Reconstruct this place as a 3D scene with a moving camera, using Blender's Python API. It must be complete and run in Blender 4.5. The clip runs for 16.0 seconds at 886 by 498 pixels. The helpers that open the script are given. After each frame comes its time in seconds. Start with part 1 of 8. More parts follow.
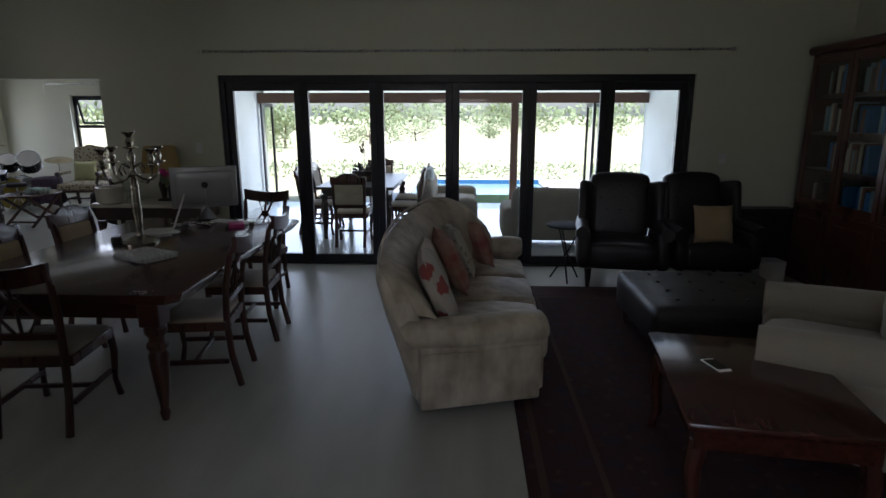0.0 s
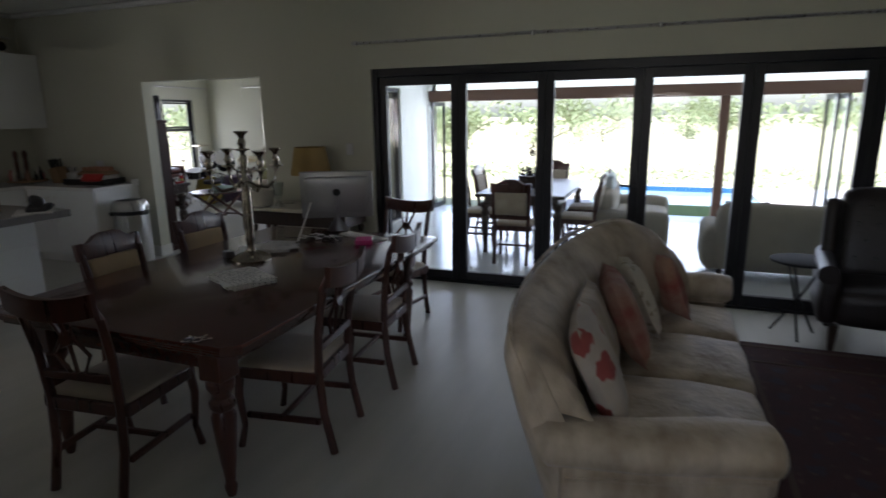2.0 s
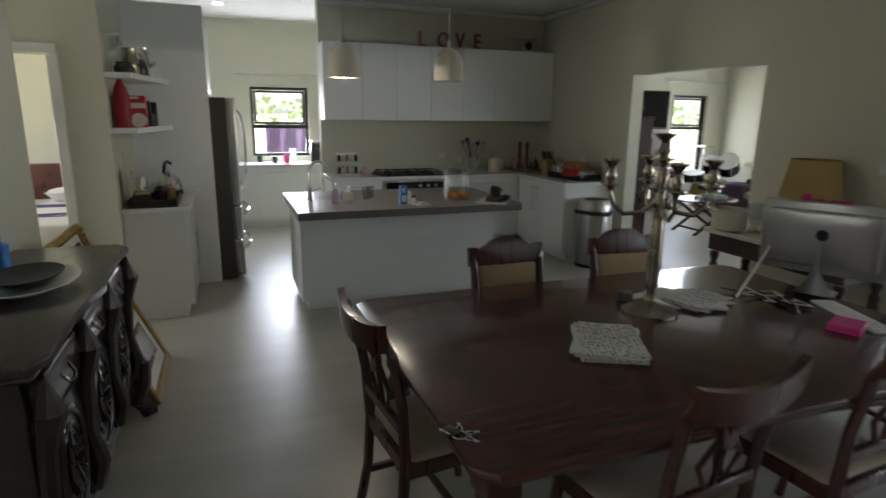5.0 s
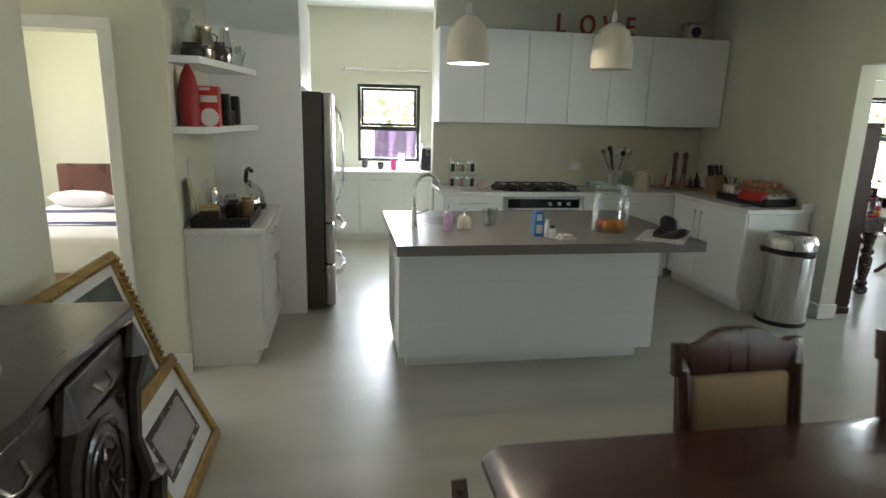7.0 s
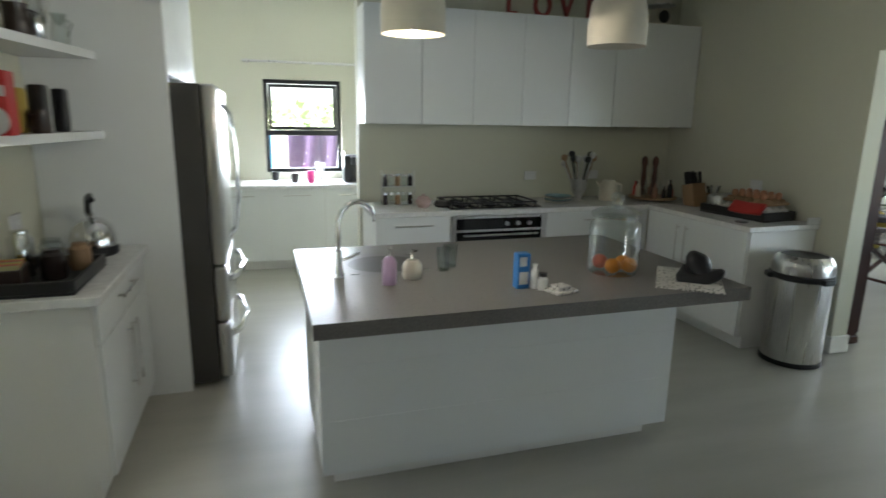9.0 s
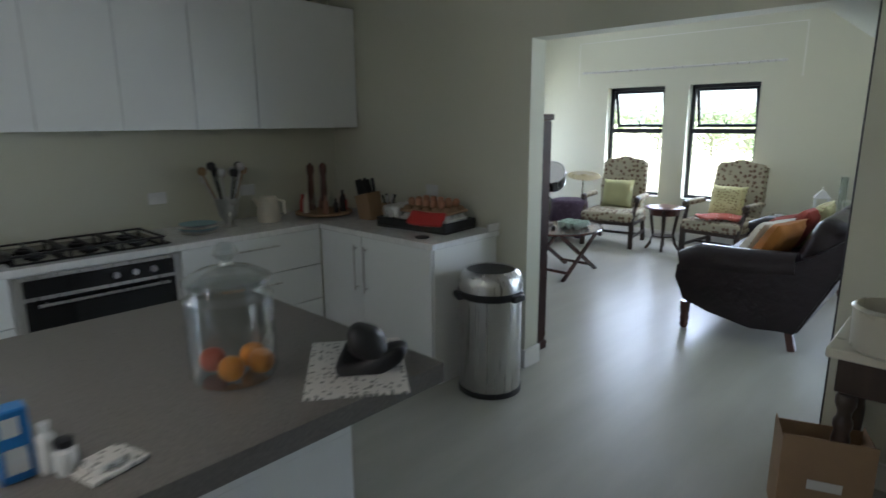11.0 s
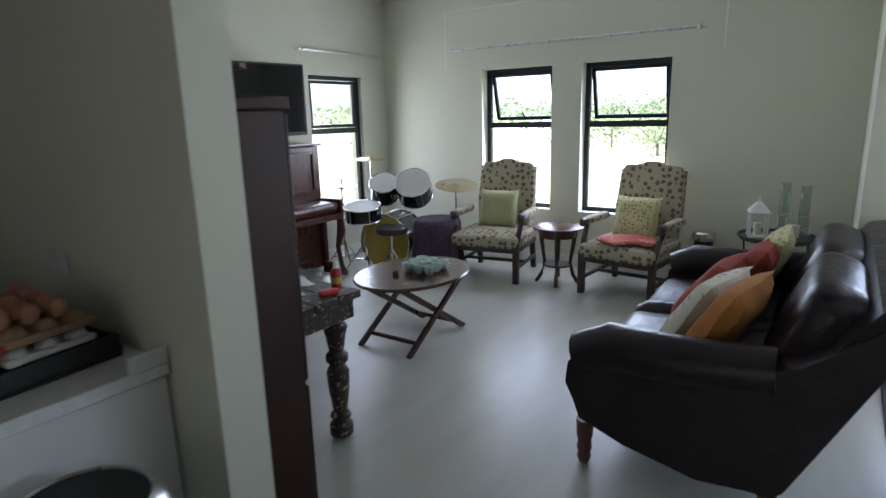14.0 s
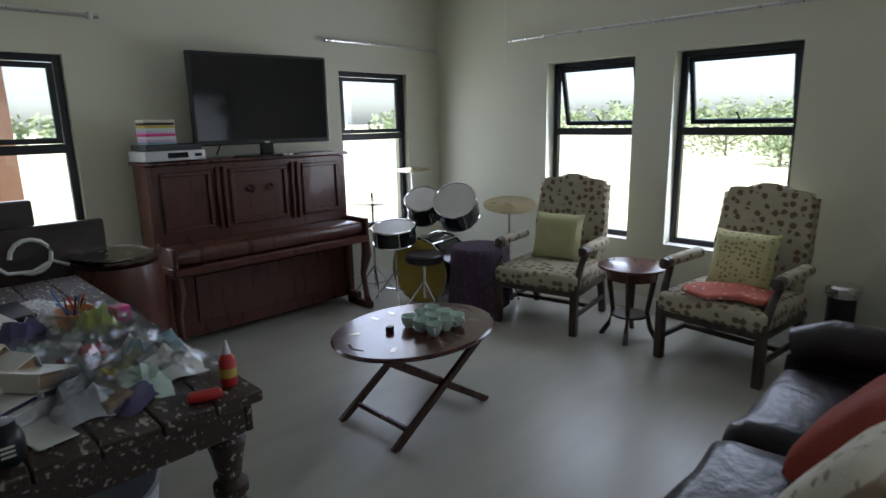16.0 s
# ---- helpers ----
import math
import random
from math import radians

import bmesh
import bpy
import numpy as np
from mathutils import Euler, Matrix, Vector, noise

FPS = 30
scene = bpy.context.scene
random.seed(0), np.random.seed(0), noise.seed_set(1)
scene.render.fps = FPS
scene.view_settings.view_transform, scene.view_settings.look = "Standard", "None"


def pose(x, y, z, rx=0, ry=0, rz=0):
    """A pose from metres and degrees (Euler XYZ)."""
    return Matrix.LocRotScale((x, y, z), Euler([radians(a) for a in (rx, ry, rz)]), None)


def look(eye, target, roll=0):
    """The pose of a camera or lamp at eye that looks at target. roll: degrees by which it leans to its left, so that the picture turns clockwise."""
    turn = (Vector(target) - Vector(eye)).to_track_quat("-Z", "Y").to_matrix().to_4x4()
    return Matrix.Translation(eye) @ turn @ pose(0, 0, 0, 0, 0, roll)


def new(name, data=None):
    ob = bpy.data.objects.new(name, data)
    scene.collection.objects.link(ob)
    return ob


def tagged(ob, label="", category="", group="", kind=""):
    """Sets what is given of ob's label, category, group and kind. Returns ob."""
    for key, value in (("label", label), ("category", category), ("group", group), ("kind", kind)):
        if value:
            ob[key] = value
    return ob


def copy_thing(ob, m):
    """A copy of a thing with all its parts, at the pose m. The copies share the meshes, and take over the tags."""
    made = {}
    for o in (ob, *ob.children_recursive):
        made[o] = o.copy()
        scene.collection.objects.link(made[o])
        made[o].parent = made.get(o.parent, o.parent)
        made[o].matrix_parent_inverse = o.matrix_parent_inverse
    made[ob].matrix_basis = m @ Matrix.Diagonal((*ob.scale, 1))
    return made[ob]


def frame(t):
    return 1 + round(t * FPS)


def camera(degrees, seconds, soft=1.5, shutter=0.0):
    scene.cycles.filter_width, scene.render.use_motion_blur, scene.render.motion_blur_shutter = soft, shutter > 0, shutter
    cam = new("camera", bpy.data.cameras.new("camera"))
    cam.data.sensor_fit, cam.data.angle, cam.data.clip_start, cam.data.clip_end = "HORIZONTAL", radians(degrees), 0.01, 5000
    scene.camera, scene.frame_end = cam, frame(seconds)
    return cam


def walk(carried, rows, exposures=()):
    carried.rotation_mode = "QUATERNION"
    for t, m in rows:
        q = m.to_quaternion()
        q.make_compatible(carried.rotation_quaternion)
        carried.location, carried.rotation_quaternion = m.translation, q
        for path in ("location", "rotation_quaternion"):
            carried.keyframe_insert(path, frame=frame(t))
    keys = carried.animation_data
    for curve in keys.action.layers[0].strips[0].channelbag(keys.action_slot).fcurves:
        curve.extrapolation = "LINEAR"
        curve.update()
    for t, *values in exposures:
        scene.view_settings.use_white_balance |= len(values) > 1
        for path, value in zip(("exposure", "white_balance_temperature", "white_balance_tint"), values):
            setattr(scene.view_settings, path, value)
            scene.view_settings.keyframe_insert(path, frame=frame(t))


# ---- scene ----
cam = camera(75.1, 16.0, shutter=0.5)
PATH = [
    (0, (0.429, -0.993, 1.717), (0.343, 0.953, 1.263), 0.0),
    (0.5, (0.423, -0.687, 1.722), (0.3, 1.257, 1.267), 0.0),
    (1, (0.445, -0.409, 1.729), (0.204, 1.523, 1.272), -0.0),
    (1.5, (0.484, -0.151, 1.735), (0.025, 1.741, 1.277), -0.1),
    (2, (0.429, 0.136, 1.674), (-0.26, 1.959, 1.225), -0.7),
    (2.5, (0.393, 0.385, 1.671), (-0.539, 2.098, 1.227), -0.5),
    (3, (0.365, 0.63, 1.652), (-0.787, 2.206, 1.216), -0.2),
    (3.5, (0.367, 0.859, 1.665), (-1.02, 2.231, 1.223), 0.2),
    (4, (0.32, 1.043, 1.661), (-1.24, 2.212, 1.214), 0.3),
    (4.5, (0.202, 1.179, 1.674), (-1.518, 2.095, 1.223), 0.4),
    (5, (0.046, 1.28, 1.67), (-1.778, 1.96, 1.214), 0.7),
    (5.2, (-0.05, 1.32, 1.673), (-1.9, 1.928, 1.216), 0.7),
    (7.3, (-1.441, 1.478, 1.632), (-3.364, 1.802, 1.186), 1.5),
    (7.5, (-1.563, 1.482, 1.63), (-3.486, 1.802, 1.186), 1.5),
    (8, (-1.861, 1.473, 1.628), (-3.784, 1.799, 1.188), 1.4),
    (8.5, (-2.189, 1.518, 1.607), (-4.095, 1.933, 1.166), 1.2),
    (9, (-2.445, 1.618, 1.625), (-4.308, 2.2, 1.187), 0.9),
    (9.5, (-2.701, 1.771, 1.623), (-4.467, 2.606, 1.194), 0.4),
    (10, (-2.907, 1.971, 1.653), (-4.547, 3.027, 1.21), -0.2),
    (10.2, (-2.985, 2.05, 1.645), (-4.567, 3.203, 1.205), -0.3),
    (12.3, (-3.702, 3.465, 1.614), (-4.838, 5.05, 1.169), -0.7),
    (12.5, (-3.754, 3.614, 1.616), (-4.882, 5.203, 1.167), -0.9),
    (13, (-3.85, 3.946, 1.613), (-4.971, 5.541, 1.166), -1.2),
    (13.5, (-3.94, 4.298, 1.642), (-5.052, 5.895, 1.181), -1.2),
    (14, (-4.039, 4.668, 1.6), (-5.154, 6.267, 1.15), -1.4),
    (14.5, (-4.141, 5.032, 1.599), (-5.273, 6.619, 1.149), -1.4),
    (15, (-4.234, 5.319, 1.578), (-5.405, 6.879, 1.138), -1.2),
    (15.5, (-4.29, 5.617, 1.58), (-5.561, 7.1, 1.151), -1.1),
    (16, (-4.337, 5.873, 1.591), (-5.712, 7.26, 1.16), -1.1),
]
# stops by which the film's own camera opens up as the view turns from the bright doors
EXPOSURES = [(0.0, 0.95, 5750, 20), (1.5, 1.4, 5850, 22), (2.5, 1.38, 5950, 22), (3.5, 1.6, 6000, 20), (5.0, 2.15, 6250, 15), (7.5, 2.9, 6350, 10), (9.0, 2.75, 6050, 10), (10.2, 2.4, 5750, 12), (12.5, 2.45, 5550, 17), (14.5, 1.72, 5700, 17), (16.0, 1.25, 5850, 17)]
walk(cam, [(t, look(eye, target, roll)) for t, eye, target, roll in PATH], EXPOSURES)

# ---------- world, sun, exposure ----------
world = bpy.data.worlds.new("sky")
world.use_nodes = True
scene.world = world
wn = world.node_tree.nodes
sky = wn.new("ShaderNodeTexSky")
sky.sky_type = "NISHITA"
sky.sun_disc = False
sky.sun_elevation, sky.sun_rotation = radians(58), radians(170)
sky.air_density, sky.dust_density = 1.0, 2.0
wn["Background"].inputs["Strength"].default_value = 0.15
world.node_tree.links.new(sky.outputs["Color"], wn["Background"].inputs["Color"])


def lamp(name, kind, m, energy, color=(1, 1, 1), size=(1, 1), angle=0.5):
    d = bpy.data.lights.new(name, kind)
    d.energy, d.color = energy, color
    if kind == "AREA":
        d.shape, d.size, d.size_y = "RECTANGLE", size[0], size[1]
    if kind == "SUN":
        d.angle = radians(angle)
    ob = new(name, d)
    ob.matrix_world = m
    return ob


sun_elev, sun_rot = radians(58), radians(170)
sun_dir = Vector((math.sin(sun_rot) * math.cos(sun_elev), math.cos(sun_rot) * math.cos(sun_elev), math.sin(sun_elev)))
lamp("sun", "SUN", look(sun_dir * 50, (0, 0, 0)), 5.0, (1.0, 0.95, 0.87))
DAY = (0.90, 0.95, 1.0)
# daylight standing in the openings; the bedroom, hall and south ones are unseen additions
lamp("daylight_bifold", "AREA", look((0.25, 5.72, 1.1), (0.25, 0, 0.9)), 4, DAY, (5.0, 1.9))
lamp("daylight_family_n1", "AREA", look((-7.0, 10.40, 1.34), (-7.0, 5, 0.9)), 6, DAY, (0.8, 1.4))
lamp("daylight_family_n2", "AREA", look((-5.85, 10.40, 1.34), (-5.85, 5, 0.9)), 6, DAY, (0.8, 1.4))
lamp("daylight_family_w1", "AREA", look((-8.80, 9.48, 1.3), (-3, 9.0, 0.9)), 4, DAY, (0.75, 1.4))
lamp("daylight_family_w2", "AREA", look((-8.80, 6.5, 1.3), (-3, 6.5, 0.9)), 3, DAY, (0.75, 1.4))
lamp("daylight_slider", "AREA", look((-3.60, 7.3, 1.1), (-9, 7.3, 0.8)), 1.5, DAY, (2.9, 1.9))
lamp("daylight_scullery", "AREA", look((-9.44, 2.09, 1.5), (-3, 1.9, 0.6)), 12, DAY, (0.8, 0.95))
lamp("daylight_bedroom", "AREA", look((-7.0, -3.0, 1.6), (-7.0, 0, 0.6)), 11, (1, 0.97, 0.92), (1.8, 1.2))
# fill lamp at an assumed hall window, out of view
lamp("fill_hall", "AREA", look((-4.4, -2.97, 1.4), (-4.4, 2, 0.2)), 6, (1, 0.98, 0.93), (0.7, 1.4))
lamp("daylight_patio", "AREA", look((0.0, 10.45, 1.0), (0.0, 5, 0.3)), 52, DAY, (7.0, 1.8))
# fill lamp for the sofa, at an assumed window out of view
lamp("fill_south", "AREA", look((0.15, -2.97, 1.4), (0.15, 2, 0.7)), 3.2, DAY, (1.4, 1.4))

# ---------- materials ----------


def mat(name, c, rough=0.5, metal=0.0, c2=None, scale=3.0, bump=0.05, bscale=80.0, stretch=(1, 1, 1), spread=0.25, rvar=0.1, coat=0.0, sheen=0.0):
    """A paint, stone, cloth or wood: two tones in large noise, fine noise for relief and gloss."""
    m = bpy.data.materials.new(name)
    m.use_nodes = True
    nt = m.node_tree
    n, l = nt.nodes, nt.links
    b = n["Principled BSDF"]
    c2 = c2 or tuple(v * 0.82 for v in c)
    tc, mp = n.new("ShaderNodeTexCoord"), n.new("ShaderNodeMapping")
    l.new(tc.outputs["Object"], mp.inputs["Vector"])
    mp.inputs["Scale"].default_value = stretch
    big, fine = n.new("ShaderNodeTexNoise"), n.new("ShaderNodeTexNoise")
    for t, s, d in ((big, scale, 5), (fine, bscale, 3)):
        t.inputs["Scale"].default_value, t.inputs["Detail"].default_value = s, d
        l.new(mp.outputs["Vector"], t.inputs["Vector"])
    ramp = n.new("ShaderNodeValToRGB")
    ramp.color_ramp.elements[0].position, ramp.color_ramp.elements[1].position = 0.5 - spread, 0.5 + spread
    ramp.color_ramp.elements[0].color, ramp.color_ramp.elements[1].color = (*c2, 1), (*c, 1)
    l.new(big.outputs["Fac"], ramp.inputs["Fac"])
    l.new(ramp.outputs["Color"], b.inputs["Base Color"])
    mr = n.new("ShaderNodeMapRange")
    mr.inputs["To Min"].default_value, mr.inputs["To Max"].default_value = max(0.02, rough - rvar), min(1, rough + rvar)
    l.new(big.outputs["Fac"], mr.inputs["Value"])
    l.new(mr.outputs["Result"], b.inputs["Roughness"])
    b.inputs["Metallic"].default_value = metal
    b.inputs["Coat Weight"].default_value = coat
    b.inputs["Sheen Weight"].default_value = sheen
    if bump:
        bp = n.new("ShaderNodeBump")
        bp.inputs["Strength"].default_value, bp.inputs["Distance"].default_value = bump, 0.01
        l.new(fine.outputs["Fac"], bp.inputs["Height"])
        l.new(bp.outputs["Normal"], b.inputs["Normal"])
    return m


def motif(m, color, scale, size=0.25, stretch=(1, 1, 1), amount=0.9, kind="F1"):
    """Adds printed or woven spots of another colour to a cloth."""
    nt = m.node_tree
    n, l = nt.nodes, nt.links
    b = n["Principled BSDF"]
    old = b.inputs["Base Color"].links[0].from_socket
    tc, mp, v = n.new("ShaderNodeTexCoord"), n.new("ShaderNodeMapping"), n.new("ShaderNodeTexVoronoi")
    mp.inputs["Scale"].default_value = stretch
    l.new(tc.outputs["Object"], mp.inputs["Vector"])
    wob = n.new("ShaderNodeTexNoise")
    wob.inputs["Scale"].default_value = scale * 3
    l.new(mp.outputs["Vector"], wob.inputs["Vector"])
    ad = n.new("ShaderNodeMixRGB")
    ad.blend_type = "ADD"
    ad.inputs["Fac"].default_value = 0.5 / scale
    l.new(mp.outputs["Vector"], ad.inputs["Color1"])
    l.new(wob.outputs["Color"], ad.inputs["Color2"])
    l.new(ad.outputs["Color"], v.inputs["Vector"])
    v.feature, v.inputs["Scale"].default_value = kind, scale
    v.inputs["Randomness"].default_value = 0.55
    r = n.new("ShaderNodeValToRGB")
    r.color_ramp.elements[0].position, r.color_ramp.elements[1].position = size, size + 0.05
    r.color_ramp.elements[0].color = (amount, amount, amount, 1)
    r.color_ramp.elements[1].color = (0, 0, 0, 1)
    l.new(v.outputs["Distance"], r.inputs["Fac"])
    mx = n.new("ShaderNodeMixRGB")
    mx.inputs["Color2"].default_value = (*color, 1)
    l.new(r.outputs["Color"], mx.inputs["Fac"])
    l.new(old, mx.inputs["Color1"])
    l.new(mx.outputs["Color"], b.inputs["Base Color"])
    return m


def glass(name, tint=(1, 1, 1), rough=0.0, thin=True, blend=0.12, gloss=0.5):
    m = bpy.data.materials.new(name)
    m.use_nodes = True
    n, l = m.node_tree.nodes, m.node_tree.links
    if not thin:
        b = n["Principled BSDF"]
        b.inputs["Base Color"].default_value = (*tint, 1)
        b.inputs["Transmission Weight"].default_value, b.inputs["Roughness"].default_value, b.inputs["IOR"].default_value = 1, rough, 1.3
        return m
    tr, gl, mx, fr = n.new("ShaderNodeBsdfTransparent"), n.new("ShaderNodeBsdfGlossy"), n.new("ShaderNodeMixShader"), n.new("ShaderNodeLayerWeight")
    tr.inputs["Color"].default_value = (*tint, 1)
    gl.inputs["Roughness"].default_value = rough
    fr.inputs["Blend"].default_value = blend
    gain = n.new("ShaderNodeMath")
    gain.operation = "MULTIPLY_ADD"
    gain.inputs[1].default_value, gain.inputs[2].default_value = gloss, 0.03
    l.new(fr.outputs["Facing"], gain.inputs[0])
    l.new(gain.outputs["Value"], mx.inputs["Fac"])
    l.new(tr.outputs["BSDF"], mx.inputs[1])
    l.new(gl.outputs["BSDF"], mx.inputs[2])
    l.new(mx.outputs["Shader"], n["Material Output"].inputs["Surface"])
    return m


def glow(name, c, s):
    m = bpy.data.materials.new(name)
    m.use_nodes = True
    b = m.node_tree.nodes["Principled BSDF"]
    b.inputs["Base Color"].default_value = (*c, 1)
    b.inputs["Emission Color"].default_value, b.inputs["Emission Strength"].default_value = (*c, 1), s
    return m


WALL = mat("wall_paint", (0.62, 0.615, 0.50), 0.75, c2=(0.585, 0.58, 0.465), scale=0.8, bump=0.08, bscale=120)
OUTWALL = mat("outside_plaster", (0.84, 0.86, 0.82), 0.8, scale=1.2, bump=0.15, bscale=90)
CEIL = mat("ceiling_paint", (0.80, 0.80, 0.77), 0.8, c2=(0.76, 0.76, 0.73), scale=0.7, bump=0.04)
TRIM = mat("trim_paint", (0.78, 0.77, 0.72), 0.5, scale=2, bump=0.02)
SCREED = mat("screed_floor", (0.48, 0.47, 0.41), 0.33, c2=(0.36, 0.35, 0.295), scale=3.2, bump=0.04, bscale=14, rvar=0.1, spread=0.32, stretch=(1.6, 0.3, 1))
PATIO = mat("patio_screed", (0.60, 0.61, 0.60), 0.13, c2=(0.52, 0.53, 0.52), scale=1.5, bump=0.02, bscale=20)
LACQ = mat("white_lacquer", (0.80, 0.82, 0.81), 0.27, c2=(0.785, 0.805, 0.795), scale=1.5, bump=0.01, rvar=0.008, spread=0.45)
MATTE = mat("white_melamine", (0.76, 0.76, 0.73), 0.5, c2=(0.74, 0.74, 0.71), scale=1.5, bump=0.01, rvar=0.02, spread=0.45)
QUARTZ = mat("white_quartz", (0.82, 0.82, 0.80), 0.18, scale=30, bump=0.0)
GREYTOP = mat("grey_quartz", (0.20, 0.185, 0.17), 0.32, c2=(0.15, 0.14, 0.13), scale=120, bump=0.02, spread=0.15)
ALU = mat("black_aluminium", (0.018, 0.018, 0.022), 0.38, 0.3, scale=6, bump=0.02)
STEEL = mat("brushed_steel", (0.62, 0.61, 0.59), 0.28, 1.0, c2=(0.58, 0.57, 0.555), scale=5, stretch=(12, 12, 0.4), bump=0.0, rvar=0.03)
CHROME = mat("chrome", (0.8, 0.8, 0.8), 0.07, 1.0, c2=(0.75, 0.75, 0.75), bump=0.0, rvar=0.03)
DARKSTEEL = mat("dark_grey_steel", (0.10, 0.095, 0.09), 0.42, 0.6, scale=3, bump=0.02)
BLACK = mat("black_plastic", (0.012, 0.012, 0.013), 0.42, scale=8, bump=0.03)
GLOSSBLACK = mat("gloss_black", (0.008, 0.008, 0.009), 0.08, scale=5, bump=0.0, rvar=0.03)
MAHOG = mat("mahogany", (0.085, 0.024, 0.014), 0.22, c2=(0.035, 0.010, 0.007), scale=5, stretch=(6, 0.6, 6), bump=0.03, bscale=60, coat=0.3)
MAHOGX = mat("mahogany_upright", (0.080, 0.024, 0.014), 0.3, c2=(0.035, 0.011, 0.008), scale=5, stretch=(6, 6, 0.6), bump=0.04, bscale=60, coat=0.2)
OLDOAK = mat("carved_dark_oak", (0.040, 0.024, 0.017), 0.32, c2=(0.016, 0.010, 0.008), scale=9, stretch=(1, 3, 3), bump=0.15, bscale=50, coat=0.3)
DARKWOOD = mat("dark_stained_wood", (0.060, 0.036, 0.024), 0.35, c2=(0.028, 0.017, 0.012), scale=6, stretch=(4, 4, 0.8), bump=0.06)
REDWOOD = mat("red_brown_wood", (0.11, 0.035, 0.022), 0.3, c2=(0.055, 0.018, 0.012), scale=4, stretch=(5, 1, 0.8), bump=0.04, coat=0.2)
CUPWOOD = mat("dark_cupboard_wood", (0.042, 0.014, 0.009), 0.5, c2=(0.020, 0.007, 0.005), scale=4, stretch=(5, 1, 0.8), bump=0.04)
CUPWOOD.node_tree.nodes["Principled BSDF"].inputs["Specular IOR Level"].default_value = 0.25
BEAM = mat("timber_beam", (0.13, 0.065, 0.04), 0.6, scale=5, stretch=(0.6, 5, 5), bump=0.1)
WORN = mat("worn_painted_wood", (0.40, 0.35, 0.28), 0.6, c2=(0.045, 0.027, 0.019), scale=48, stretch=(0.45, 1.2, 1.2), bump=0.4, bscale=40)
for nd in WORN.node_tree.nodes:
    if nd.type == "VALTORGB":
        nd.color_ramp.elements[0].position, nd.color_ramp.elements[1].position = 0.585, 0.65
SEAT = mat("cream_seat_fabric", (0.42, 0.35, 0.26), 0.9, scale=8, bump=0.2, bscale=250, sheen=0.3)
TANFAB = mat("tan_back_fabric", (0.40, 0.29, 0.16), 0.9, scale=8, bump=0.2, bscale=250)
VELVET = mat("champagne_velvet", (0.56, 0.475, 0.36), 0.6, c2=(0.27, 0.205, 0.135), scale=7, bump=0.6, bscale=22, sheen=0.2, spread=0.18, stretch=(1, 1, 0.55))
LEATHER = mat("dark_brown_leather", (0.020, 0.012, 0.013), 0.34, c2=(0.010, 0.006, 0.007), scale=6, bump=0.6, bscale=18, rvar=0.1)
LEATHER.node_tree.nodes["Principled BSDF"].inputs["Specular IOR Level"].default_value = 0.3
MATTBLACK = mat("matt_black_metal", (0.02, 0.02, 0.02), 0.85, scale=6, bump=0.1)
BLKLEATHER = mat("black_leather", (0.024, 0.018, 0.017), 0.42, scale=6, bump=0.3, bscale=34)
CREAM = mat("cream_upholstery", (0.36, 0.31, 0.24), 0.9, scale=4, bump=0.25, bscale=90, sheen=0.4)
MOTIF = motif(mat("ikat_print_fabric", (0.42, 0.38, 0.27), 0.9, scale=5, bump=0.2, bscale=260), (0.12, 0.06, 0.035), 17, 0.33)
GREENC = mat("pale_green_cushion", (0.44, 0.43, 0.22), 0.85, scale=6, bump=0.3, bscale=160)
GREENP = motif(mat("green_print_cushion", (0.56, 0.53, 0.27), 0.85, scale=6, bump=0.2, bscale=160), (0.20, 0.15, 0.05), 30, 0.28)
RUST = mat("rust_cushion", (0.27, 0.035, 0.016), 0.9, scale=7, bump=0.3, bscale=120)
OCHRE = mat("ochre_cushion", (0.40, 0.15, 0.022), 0.88, scale=7, bump=0.4, bscale=90)
CREAMP = motif(mat("cream_print_cushion", (0.62, 0.57, 0.46), 0.9, scale=6, bump=0.2, bscale=160), (0.30, 0.25, 0.17), 16, 0.25)
FLORAL = motif(mat("floral_cushion", (0.52, 0.46, 0.38), 0.9, scale=6, bump=0.2, bscale=160), (0.30, 0.035, 0.03), 7, 0.36)
REDFAB = mat("faded_red_fabric", (0.26, 0.06, 0.045), 0.9, c2=(0.40, 0.28, 0.2), scale=9, bump=0.2)
RUG = motif(motif(mat("persian_rug_wool", (0.06, 0.016, 0.013), 0.95, c2=(0.035, 0.009, 0.009), scale=7, bump=0.4, bscale=160), (0.10, 0.05, 0.035), 9, 0.16, amount=0.5), (0.03, 0.02, 0.035), 5, 0.22, amount=0.7)
PURPLE = motif(mat("purple_cloth", (0.055, 0.032, 0.055), 0.9, scale=6, bump=0.3, bscale=70), (0.20, 0.15, 0.20), 45, 0.22, amount=0.6)
SILVER = mat("tarnished_silver", (0.48, 0.44, 0.36), 0.25, 1.0, c2=(0.25, 0.22, 0.17), scale=12, bump=0.08, bscale=60)
PALEALU = mat("pale_aluminium", (0.50, 0.50, 0.50), 0.35, 0.7, scale=3, bump=0.01)
GOLD = mat("gilded_wood", (0.42, 0.27, 0.08), 0.4, 0.6, c2=(0.24, 0.14, 0.04), scale=20, bump=0.2)
PAPER = mat("white_paper", (0.74, 0.73, 0.69), 0.8, scale=5, bump=0.03)
PRINT = motif(mat("printed_paper", (0.70, 0.68, 0.64), 0.6, scale=5, bump=0.02), (0.07, 0.08, 0.07), 55, 0.34, amount=0.8)
CARD = mat("cardboard", (0.34, 0.22, 0.12), 0.85, scale=6, bump=0.08)
MINT = mat("mint_ceramic", (0.55, 0.68, 0.60), 0.2, scale=10, bump=0.0)
